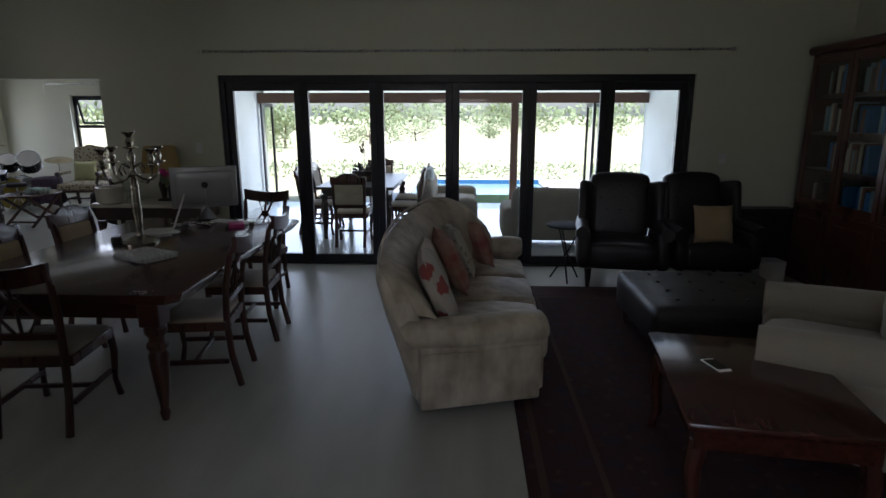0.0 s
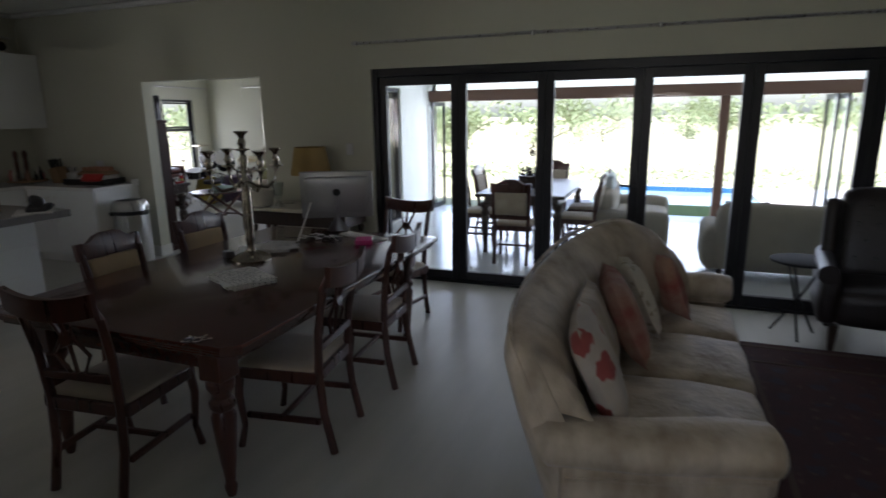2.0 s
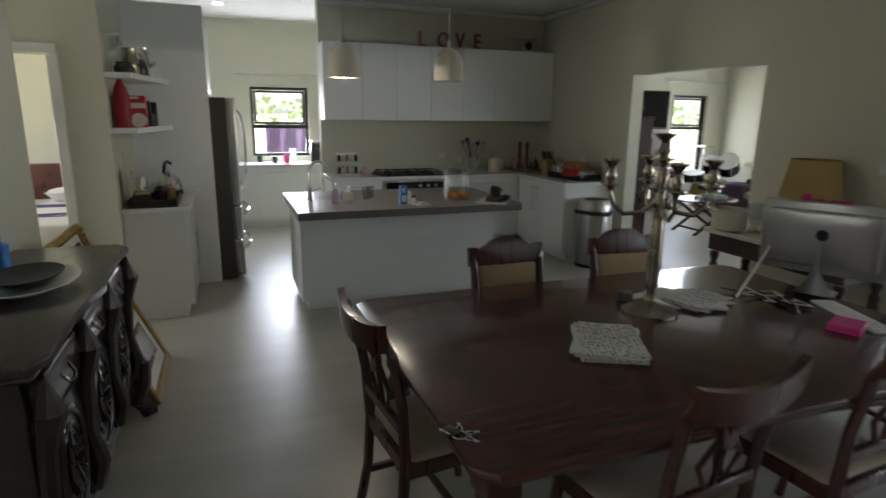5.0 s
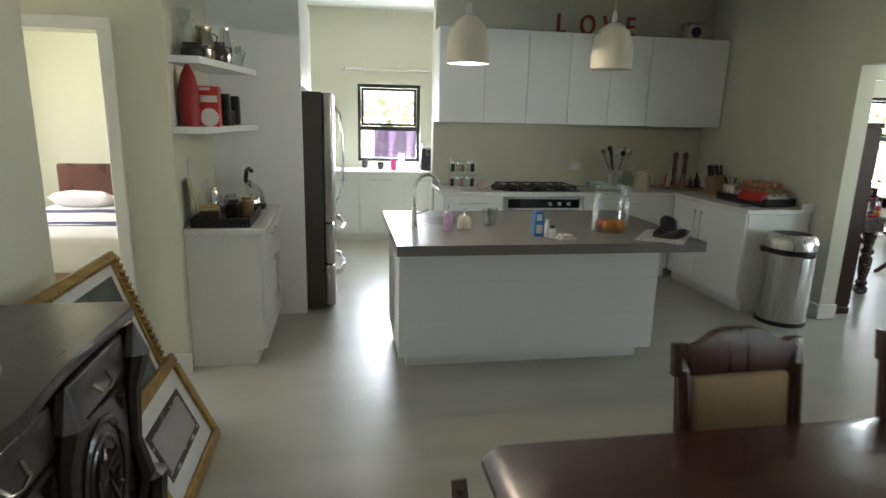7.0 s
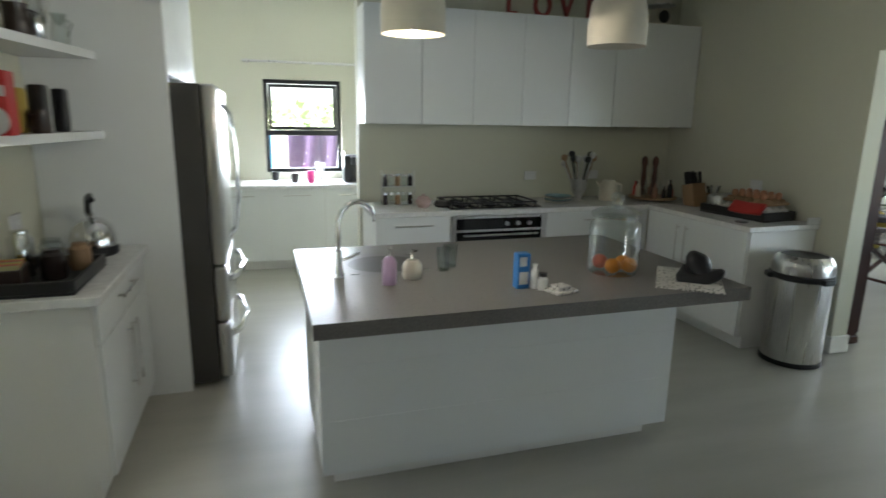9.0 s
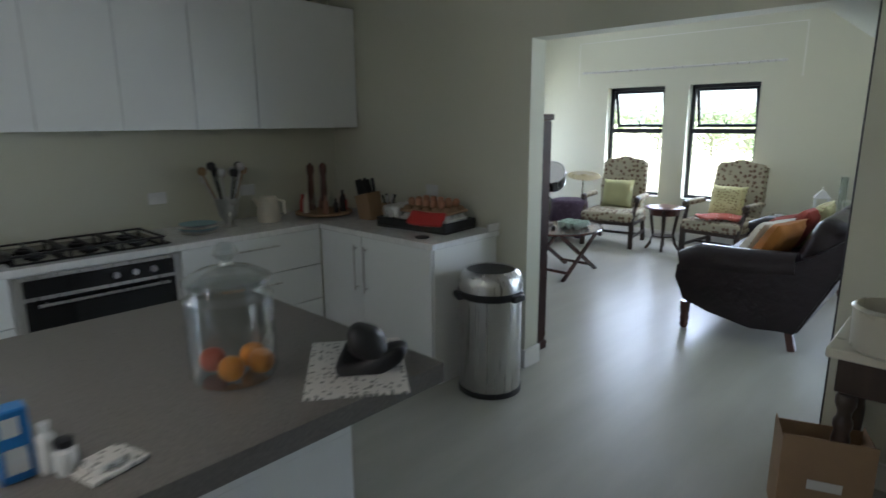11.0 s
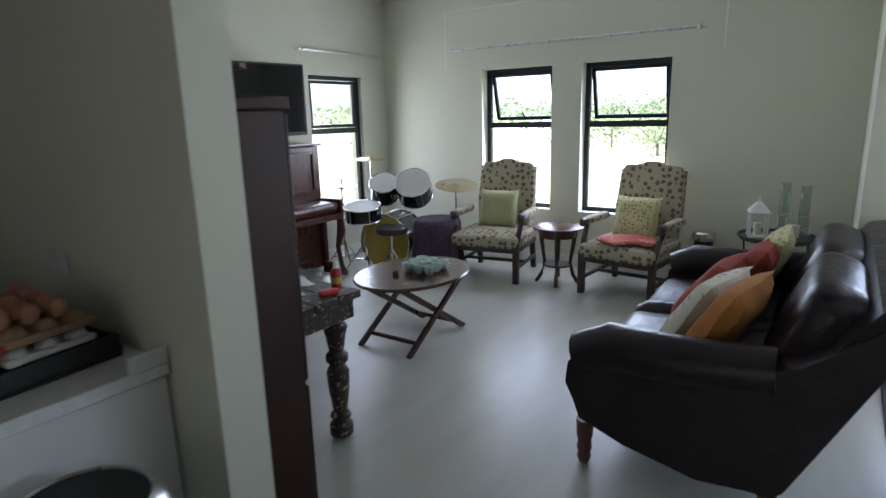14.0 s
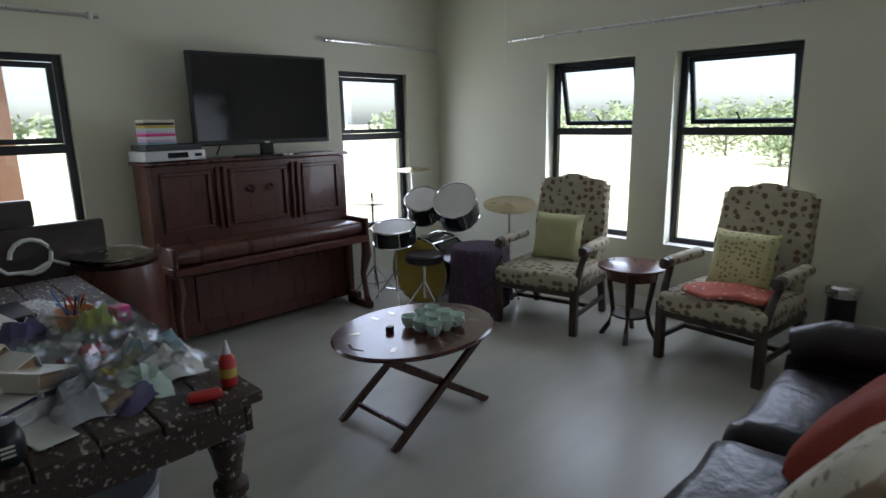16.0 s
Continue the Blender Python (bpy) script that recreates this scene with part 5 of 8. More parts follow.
bd_ = Mesh()
for q in ((0.78, -0.84, 3.69, -0.80), (0.78, 4.60, 3.69, 4.64), (0.78, -0.80, 0.82, 4.60), (3.65, -0.80, 3.69, 4.60), (1.08, -0.54, 3.39, -0.51), (1.08, 4.31, 3.39, 4.34), (1.08, -0.51, 1.11, 4.31), (3.36, -0.51, 3.39, 4.31)):
    bd_.box(q[0], q[1], 0.0118, q[2], q[3], 0.0138)
bd_.done("border", mat("rug_border_wool", (0.085, 0.045, 0.03), 0.95, bump=0.3), setting_rug, "faded woven border bands")


def spline(pts, n):
    """A smooth curve through the given points, n steps to each stretch."""
    out = []
    p = [Vector(q) for q in pts]
    for i in range(len(p) - 1):
        a, b, c, d = p[max(i - 1, 0)], p[i], p[i + 1], p[min(i + 2, len(p) - 1)]
        for k in range(n):
            t = k / n
            out.append(0.5 * (2 * b + (c - a) * t + (2 * a - 5 * b + 4 * c - d) * t * t + (3 * b - a - 3 * c + d) * t ** 3))
    return out + [p[-1]]


def curved_sofa():
    r = thing("sofa", 0.34, 3.12, 0, 0, "champagne crushed velvet sofa with a curved back and rolled arms", "sofa")
    o = r.matrix_basis.inverted()
    crest = spline([(0.10, 2.03, 0.52), (-0.02, 2.05, 0.77), (-0.10, 2.2, 0.87), (-0.14, 2.6, 0.92), (-0.12, 3.0, 0.97), (-0.04, 3.4, 1.01), (0.10, 3.68, 1.04), (0.24, 3.86, 1.02), (0.36, 4.0, 0.90), (0.44, 4.12, 0.6)], 4)
    mid = Vector((1.6, 3.15, 0))
    # outer shell, its rolled top and the inner face, ring by ring
    prof = [(0.20, 0.06, 0), (0.13, 0.36, 0), (0.05, 0.66, 0), (0.0, 0.90, 0), (0.012, 0.97, 0), (0.05, 1.0, 0), (0.10, 0.985, 0), (0.125, 0.93, 0), (0.18, 0.74, 0), (0.28, 0.46, 0), (0.34, 0.06, 0)]
    v, f, k = [], [], len(prof)
    for i, c in enumerate(crest):
        d = (mid - c)
        d.z = 0
        d = (d.normalized() + Vector((1.0, 0, 0))).normalized()
        for q, h, _ in prof:
            v.append((c.x + d.x * q, c.y + d.y * q * 0.8, 0.06 + (c.z - 0.06) * (h - 0.06) / 0.94))
    for i in range(len(crest) - 1):
        for j in range(k):
            f.append((i * k + j, i * k + (j + 1) % k, (i + 1) * k + (j + 1) % k, (i + 1) * k + j))
    b = Mesh()
    b._add(v, f + [tuple(range(k))[::-1], tuple((len(crest) - 1) * k + j for j in range(k))])
    b.done("back", VELVET, r, m=o, sharp=60)
    # corded seam along the shell
    Mesh().tube([(v[i * k + 5][0] - 0.03, v[i * k + 5][1], v[i * k + 5][2] + 0.004) for i in range(len(crest))], 0.009, 6).done("piping", VELVET, r, m=o)
    # gathered padding inside the back
    pad, pv, pf, rows = Mesh(), [], [], 9
    for i, c in enumerate(crest[2:-3]):
        d = (mid - c)
        d.z = 0
        d = (d.normalized() + Vector((1.0, 0, 0))).normalized()
        for j in range(rows):
            h = j / (rows - 1)
            q = 0.09 + 0.14 * math.sin(h * math.pi) ** 0.6 + 0.10 * h + 0.02 * math.sin(i * 2.1 + h * 3) * (1 - h)
            pv.append((c.x + d.x * q, c.y + d.y * q, (c.z - 0.015) * (1 - h) + 0.42 * h))
    n = len(crest) - 5
    for i in range(n - 1):
        for j in range(rows - 1):
            pf.append((i * rows + j, i * rows + j + 1, (i + 1) * rows + j + 1, (i + 1) * rows + j))
    pad._add(pv, pf)
    pad.done("back_padding", VELVET, r, m=o, sharp=80)
    for i, (y0, y1, x0) in enumerate(((2.30, 2.96, 0.16), (2.97, 3.62, 0.14), (3.63, 4.22, 0.24))):
        Mesh().soft(x0, y0, 0.24, 0.93, y1, 0.42, 0.06, 9, wob=0.014, crown=0.035, seed=i + 4).done("seat_cushion", VELVET, r, m=o)
    Mesh().prism([(0.17, 2.12), (0.90, 2.32), (0.90, 4.25), (0.45, 4.25), (0.12, 3.5), (0.07, 2.6)], 0.06, 0.30, m=o @ Matrix(((1, 0, 0, 0), (0, 0, 1, 0), (0, 1, 0, 0), (0, 0, 0, 1))), bev=0.015).done("base", VELVET, r)
    for y, ang, x in ((1.985, 16, 0.15), (4.30, 0, 0.36)):
        w = 0.92 - x
        m = o @ pose(x, y, 0, 0, 0, ang)
        Mesh().box(0.02, 0.0, 0.06, w - 0.02, 0.21, 0.46, 0.02, seg=3).done("arm", VELVET, r, m=m)
        Mesh().tube([(-0.06, 0.09, 0.50), (-0.03, 0.09, 0.51), (w * 0.4, 0.09, 0.49), (w * 0.8, 0.09, 0.50), (w, 0.09, 0.49), (w + 0.02, 0.09, 0.49)], [0.09, 0.12, 0.125, 0.13, 0.125, 0.10], 16, flat=0.72).done("arm_roll", VELVET, r, m=m)
        Mesh().tube([(0.03, -0.004, 0.41), (w * 0.5, -0.006, 0.40), (w - 0.02, -0.004, 0.41)], 0.007, 6).done("piping", VELVET, r, m=m)
    for x, y in ((0.26, 2.2), (0.84, 2.36), (0.5, 4.4), (0.84, 4.4)):
        Mesh().lathe([(0.02, 0), (0.03, 0.03), (0.025, 0.08)], (x, y, 0.0), 10).done("foot", DARKWOOD, r, m=o)
    return r


curved_sofa()


def cushion(x, y, z, rx, rz, w, h, t, material, label, group=""):
    return solid(Mesh().pillow(w, h, t, Matrix.Identity(4)), "cushion", material, label, "cushion", group, m=pose(x, y, z, rx, 0, rz))


cushion(0.24, 2.42, 0.68, 24, -82, 0.42, 0.46, 0.14, FLORAL, "cream cushion with a red floral print", "sofa cushions")
cushion(0.20, 2.80, 0.68, 22, -88, 0.44, 0.42, 0.13, VELVET, "champagne velvet cushion on the sofa", "sofa cushions")
cushion(0.30, 3.10, 0.68, 24, -80, 0.46, 0.46, 0.15, REDFAB, "faded red and cream cushion", "sofa cushions")
cushion(0.34, 3.48, 0.68, 24, -74, 0.44, 0.44, 0.14, CREAMP, "cream printed cushion on the sofa", "sofa cushions")
cushion(0.48, 3.84, 0.66, 22, -58, 0.42, 0.42, 0.14, REDFAB, "faded red and cream cushion", "sofa cushions")


def wing_chair(x, y, rz):
    r = thing("wing_chair", x, y, 0, rz, "dark buttoned leather wing armchair", "armchair", "leather wing chairs")
    Mesh().soft(-0.34, -0.30, 0.20, 0.34, 0.36, 0.46, 0.06, 7, crown=0.03).done("seat", BLKLEATHER, r)
    m = pose(0, -0.26, 0.40, 10)
    Mesh().soft(-0.32, -0.09, 0, 0.32, 0.07, 0.70, 0.08, 8, crown=0.03).done("backrest", BLKLEATHER, r, m=m)
    for s in (-1, 1):
        Mesh().soft(-0.05, -0.1, 0.12, 0.05, 0.20, 0.62, 0.05, 6).done("wing", BLKLEATHER, r, m=m @ pose(s * 0.34, 0.06, 0, 0, 0, s * -18))
        Mesh().soft(s * 0.38 - 0.07, -0.28, 0.20, s * 0.38 + 0.07, 0.36, 0.58, 0.06, 6).tube([(s * 0.39, -0.28, 0.60), (s * 0.40, 0.1, 0.585), (s * 0.40, 0.37, 0.57)], [0.06, 0.075, 0.07], 12).done("arm", BLKLEATHER, r)
        Mesh().lathe([(0.018, 0), (0.03, 0.1), (0.035, 0.2)], (s * 0.33, 0.31, 0), 10).lathe([(0.02, 0), (0.03, 0.2)], (s * 0.31, -0.28, 0), 8).done("leg", DARKWOOD, r)
    bt = Mesh()
    for i in range(4):
        for j in range(4 + i % 2):
            bt.lathe([(0.014, 0), (0.010, 0.008), (0, 0.01)], n=8, m=m @ pose((j - 1.5 - 0.5 * (i % 2)) * 0.13, 0.07, 0.18 + i * 0.13, -90))
    bt.done("buttons", BLACK, r)
    return r


wing_chair(2.02, 4.98, 172)
wing_chair(2.88, 5.0, 186)
cushion(2.86, 4.74, 0.66, -14, 2, 0.40, 0.38, 0.12, TANFAB, "small tan square cushion on the leather chair")
st = thing("side_table", 1.47, 5.0, 0, 0, "small round dark metal table with crossed legs", "table")
Mesh().lathe([(0.20, 0.575), (0.215, 0.58), (0.215, 0.595), (0.20, 0.60), (0, 0.592)], n=24).done("top", MATTBLACK, st)
for k in range(3):
    a = k * 2.094
    Mesh().tube([(0.15 * math.cos(a), 0.15 * math.sin(a), 0.58), (0.02 * math.cos(a + 0.6), 0.02 * math.sin(a + 0.6), 0.3), (0.17 * math.cos(a + 2.6), 0.17 * math.sin(a + 2.6), 0)], 0.010, 6).done("leg", BLACK, st)
ot = thing("ottoman", 2.25, 3.22, 0.012, 0, "large black buttoned leather ottoman on the rug", "ottoman")
Mesh().soft(-0.57, -0.53, 0.14, 0.57, 0.53, 0.44, 0.06, 9, wob=0.008, crown=0.02).done("cushion", BLKLEATHER, ot)
bt = Mesh()
for i in range(4):
    for j in range(4):
        bt.lathe([(0.018, 0), (0.012, 0.008), (0, 0.01)], (-0.36 + 0.24 * i, -0.33 + 0.22 * j, 0.455), 8)
bt.done("buttons", BLACK, ot)
for sx in (-0.48, 0.48):
    for sy in (-0.44, 0.44):
        Mesh().lathe([(0.025, 0), (0.04, 0.05), (0.035, 0.15)], (sx, sy, 0), 10).done("foot", DARKWOOD, ot)
lt = thing("lamp_table", 1.74, 1.52, 0.012, -8, "dark mahogany low table with a scalloped apron", "table")
Mesh().box(-0.38, -0.50, 0.50, 0.38, 0.50, 0.535, 0.012, seg=2).done("top", MAHOG, lt)
Mesh().box(-0.34, -0.46, 0.40, 0.34, 0.46, 0.50, 0.004).done("apron", MAHOG, lt)
for sx in (-0.31, 0.31):
    for sy in (-0.42, 0.42):
        Mesh().tube([(sx, sy, 0.42), (sx * 1.06, sy * 1.03, 0.3), (sx, sy, 0.1), (sx * 1.08, sy * 1.04, 0)], [0.04, 0.034, 0.024, 0.03], 8).done("leg", MAHOGX, lt)
ph = thing("phone", 1.62, 1.62, 0.547, 15, "white mobile phone lying face up on the table", "phone")
Mesh().box(-0.035, -0.07, 0, 0.035, 0.07, 0.008, 0.003).done("body", WHITEC, ph)
Mesh().box(-0.031, -0.055, 0.008, 0.031, 0.055, 0.0088).done("screen", GLOSSBLACK, ph)


def easy_chair(x, y, rz):
    r = thing("easy_chair", x, y, 0.012, rz, "plump cream upholstered armchair with loose cushions", "armchair")
    Mesh().soft(-0.45, -0.45, 0.08, 0.45, 0.45, 0.40, 0.07, 7, wob=0.01).done("base", CREAM, r)
    Mesh().soft(-0.30, -0.28, 0.34, 0.30, 0.46, 0.52, 0.08, 7, wob=0.015, crown=0.03).done("seat_cushion", CREAM, r)
    Mesh().soft(-0.45, -0.52, 0.10, 0.45, -0.26, 0.86, 0.10, 8, wob=0.012).done("backrest", CREAM, r)
    Mesh().soft(-0.30, -0.30, 0.46, 0.30, -0.10, 0.84, 0.09, 7, wob=0.015).done("back_cushion", CREAM, r)
    for s in (-1, 1):
        Mesh().soft(s * 0.45 - 0.11, -0.45, 0.08, s * 0.45 + 0.11, 0.46, 0.56, 0.06, 7, wob=0.008).tube([(s * 0.46, -0.42, 0.60), (s * 0.46, 0, 0.575), (s * 0.46, 0.47, 0.565)], [0.11, 0.125, 0.115], 12).done("arm", CREAM, r)
    for sx in (-0.38, 0.38):
        for sy in (-0.40, 0.38):
            Mesh().lathe([(0.02, -0.0), (0.03, 0.085)], (sx, sy, 0), 8).done("foot", DARKWOOD, r)
    return r


easy_chair(2.52, 1.98, 62)
bc = thing("bookcase", 4.15, 4.0, 0, 0, "tall dark wooden bookcase with glazed doors", "bookcase")
b = Mesh().box(-0.24, -1.28, 0, 0.23, -1.24, 2.30).box(-0.24, 1.24, 0, 0.23, 1.28, 2.30).box(0.20, -1.24, 0, 0.23, 1.24, 2.30)
for z in (0.0, 0.78, 1.15, 1.52, 1.88, 2.26):
    b.box(-0.22, -1.24, z, 0.20, 1.24, z + 0.035)
b.box(-0.28, -1.33, 2.30, 0.23, 1.33, 2.38, 0.02)
b.done("carcass", REDWOOD, bc)
for k in range(4):
    y0 = -1.24 + k * 0.62
    Mesh().box(-0.255, y0 + 0.004, 0.06, -0.235, y0 + 0.616, 0.79, 0.004).box(-0.265, y0 + 0.09, 0.15, -0.255, y0 + 0.53, 0.70, 0.008).done("door", REDWOOD, bc)
    d = Mesh()
    for q in ((y0 + 0.004, 0.82, y0 + 0.07, 2.27), (y0 + 0.55, 0.82, y0 + 0.616, 2.27), (y0 + 0.07, 0.82, y0 + 0.55, 0.89), (y0 + 0.07, 2.20, y0 + 0.55, 2.27)):
        d.box(-0.255, q[0], q[1], -0.235, q[2], q[3], 0.003)
    d.done("door", REDWOOD, bc)
    Mesh().box(-0.247, y0 + 0.065, 0.885, -0.243, y0 + 0.555, 2.205).done("pane", PANE, bc)
BK = [BLUE, REDWOOD, BOTTLE, CERAM, OLDOAK, TEAL, REDFAB]
for z in (0.815, 1.185, 1.555, 1.915):
    y = -1.15
    rk = thing("book_row", 4.15, 4.0, z, 0, "row of dark-spined books standing on a shelf", "books", "bookcase books")
    while y < 1.15:
        w, h = rng.uniform(0.02, 0.05), rng.uniform(0.2, 0.28)
        Mesh().box(-0.12, y, 0, 0.12, y + w - 0.002, h, 0.002).done("book", BK[rng.randrange(len(BK))], rk)
        y += w if rng.random() > 0.06 else w + 0.15
lc = thing("low_chest", 3.58, 5.38, 0, 0, "low dark blue-black painted cupboard against the wall", "cupboard")
Mesh().box(-0.36, -0.10, 0.03, 0.36, 0.10, 0.70, 0.004).box(-0.375, -0.115, 0.70, 0.375, 0.102, 0.73, 0.006).done("body", BLACK, lc)
for k in (-1, 1):
    Mesh().box(min(0, k * 0.35) + 0.004, -0.115, 0.06, max(0, k * 0.35) - 0.004, -0.10, 0.68, 0.004).done("door", BLACK, lc)
solid(Mesh().box(-0.14, -0.10, 0, 0.14, 0.10, 0.21, 0.003).box(-0.142, -0.102, 0.17, 0.142, 0.102, 0.215, 0.003), "white_box", PAPER, "small white carton with a lid on the floor", "box", m=pose(3.62, 5.1, 0, 0, 0, 4))
for x, y in ((3.2, 5.496), (-2.62, 5.496)):
    solid(Mesh().box(-0.04, -0.008, -0.06, 0.04, 0, 0.06, 0.003).box(-0.012, -0.011, -0.025, 0.012, -0.008, 0.025), "light_switch", WHITEC, "white light switch plate on the wall", "switch", "light switches", m=pose(x, y, 1.35 if x < 0 else 1.25))
# patio furniture
otb = thing("patio_table", -1.15, 7.9, -0.02, 0, "dark wooden patio dining table with turned legs", "table")
Mesh().box(-0.55, -1.0, 0.72, 0.55, 1.0, 0.76, 0.008).box(-0.46, -0.9, 0.62, 0.46, 0.9, 0.72).done("top", DARKWOOD, otb)
for sx in (-0.45, 0.45):
    for sy in (-0.88, 0.88):
        Mesh().lathe([(r, z * 1.15) for r, z in LEGP], (sx, sy, 0), 12).done("leg", DARKWOOD, otb)
for x, y, rz in ((-1.15, 6.75, 2), (-1.80, 7.5, -88), (-1.80, 8.3, -92), (-0.5, 7.4, 90), (-0.5, 8.2, 92), (-1.15, 9.1, 180)):
    c = padded_chair(x, y, rz, SEAT, None, "patio dining chairs", "dark carved patio chair with a cream padded back")
    c.location.z = -0.02
orc = thing("orchid_pot", -1.15, 7.7, 0.74, 0, "dark basket with a single tall orchid stem", "plant")
Mesh().lathe([(0.13, 0), (0.18, 0.06), (0.19, 0.16), (0.17, 0.16), (0, 0.13)], n=16).done("basket", DARKWOOD, orc)
Mesh().tube([(0, 0, 0.13), (0.02, 0, 0.35), (-0.02, 0, 0.55)], 0.005, 6).done("stem", BARK, orc)
ft = Mesh()
leaves(ft, 0, 0, 0.2, 0.2, 0.12, 0.08, 50, 0.05, rng)
leaves(ft, -0.02, 0, 0.50, 0.04, 0.04, 0.10, 30, 0.03, rng)
ft.done("leaves", BOTTLE, orc)


def patio_seat(x, y, rz, w, label, fabric):
    r = thing("patio_sofa", x, y, -0.02, rz, label, "sofa")
    Mesh().soft(-w / 2, -0.4, 0.08, w / 2, 0.4, 0.42, 0.08, 7, crown=0.03).done("seat", fabric, r)
    Mesh().soft(-w / 2, -0.5, 0.10, w / 2, -0.24, 0.80, 0.12, 8, wob=0.01).done("backrest", fabric, r)
    for s in (-1, 1):
        Mesh().soft(s * w / 2 - 0.12, -0.45, 0.08, s * w / 2 + 0.12, 0.42, 0.55, 0.11, 7).done("arm", fabric, r)
        Mesh().lathe([(0.03, 0), (0.03, 0.1)], (s * (w / 2 - 0.08), 0.3, 0), 8).lathe([(0.03, 0), (0.03, 0.12)], (s * (w / 2 - 0.08), -0.3, 0), 8).done("foot", DARKWOOD, r)
    return r


patio_seat(0.15, 8.2, -90, 1.5, "pale cream patio sofa with a striped throw", OUTSEAT)
patio_seat(1.85, 7.0, 0, 1.7, "curved beige patio sofa with dark cushions", OUTSEAT)
solid(Mesh().soft(-0.32, -0.08, 0, 0.32, 0.10, 0.62, 0.06, 7, wob=0.02), "throw_blanket", STRIPE, "pale blue striped throw over the patio sofa back", "blanket", m=pose(-0.22, 8.0, 0.30, 0, 0, -90))
cushion(1.3, 6.92, 0.58, 20, 0, 0.42, 0.4, 0.14, BLKLEATHER, "dark cushion on the patio sofa", "patio cushions")
cushion(2.2, 6.92, 0.58, 20, 8, 0.42, 0.4, 0.14, BLKLEATHER, "dark cushion on the patio sofa", "patio cushions")

# ---------- family room ----------
ct = thing("butler_table", -6.55, 7.88, 0, 90, "oval mahogany butler's tray table on crossed legs", "table")
Mesh().lathe([(0.46, 0.475), (0.485, 0.478), (0.49, 0.49), (0.48, 0.50), (0, 0.499)], n=40, sx=1.0, sy=0.78).done("top", MAHOG, ct)
for s in (-1, 1):
    Mesh().bar((-0.37, s * 0.22, 0.0), (0.37, s * 0.22, 0.475), 0.03, 0.04).done("leg", MAHOGX, ct)
    Mesh().bar((0.37, s * 0.19, 0.0), (-0.37, s * 0.19, 0.475), 0.03, 0.04).done("leg", MAHOGX, ct)
    Mesh().bar((s * 0.26, -0.20, 0.07), (s * 0.26, 0.20, 0.07), 0.02, 0.03).done("stretcher", MAHOGX, ct)
    Mesh().tube([(s * 0.40, -0.06, 0.5), (s * 0.425, 0, 0.5005), (s * 0.40, 0.06, 0.5)], 0.008, 6, flat=0.3).done("hand_slot", BLACK, ct)
for a in (35, 80, 100, 145, 215, 260, 280, 325):
    Mesh().box(-0.03, -0.012, 0.499, 0.03, 0.012, 0.5012).done("hinge", SILVER, ct, m=pose(0.36 * math.cos(radians(a)), 0.28 * math.sin(radians(a)), 0, 0, 0, a))
cup = thing("mint_cup", -6.58, 7.86, 0.50, 0, "pale mint ceramic tea cup on the butler table", "cup", "mint cups")
Mesh().lathe([(0.022, 0), (0.024, 0.006), (0.035, 0.02), (0.042, 0.045), (0.044, 0.065), (0.041, 0.065), (0.038, 0.04), (0.02, 0.012), (0, 0.01)], n=18).done("bowl", MINT, cup)
Mesh().tube([(0.04, 0, 0.05), (0.062, 0, 0.05), (0.066, 0, 0.035), (0.055, 0, 0.022), (0.037, 0, 0.025)], 0.005, 6).done("handle", MINT, cup)
for i in range(3):
    for j in range(3):
        if i or j:
            copy_thing(cup, pose(-6.58 + i * 0.098 - j * 0.01, 7.86 + j * 0.098, 0.50, 0, 0, rng.uniform(0, 360)))
solid(Mesh().box(-0.018, -0.018, 0, 0.018, 0.018, 0.03, 0.003), "small_box", BLACK, "tiny black box on the table", "box", m=pose(-6.60, 7.74, 0.50, 0, 0, 20))


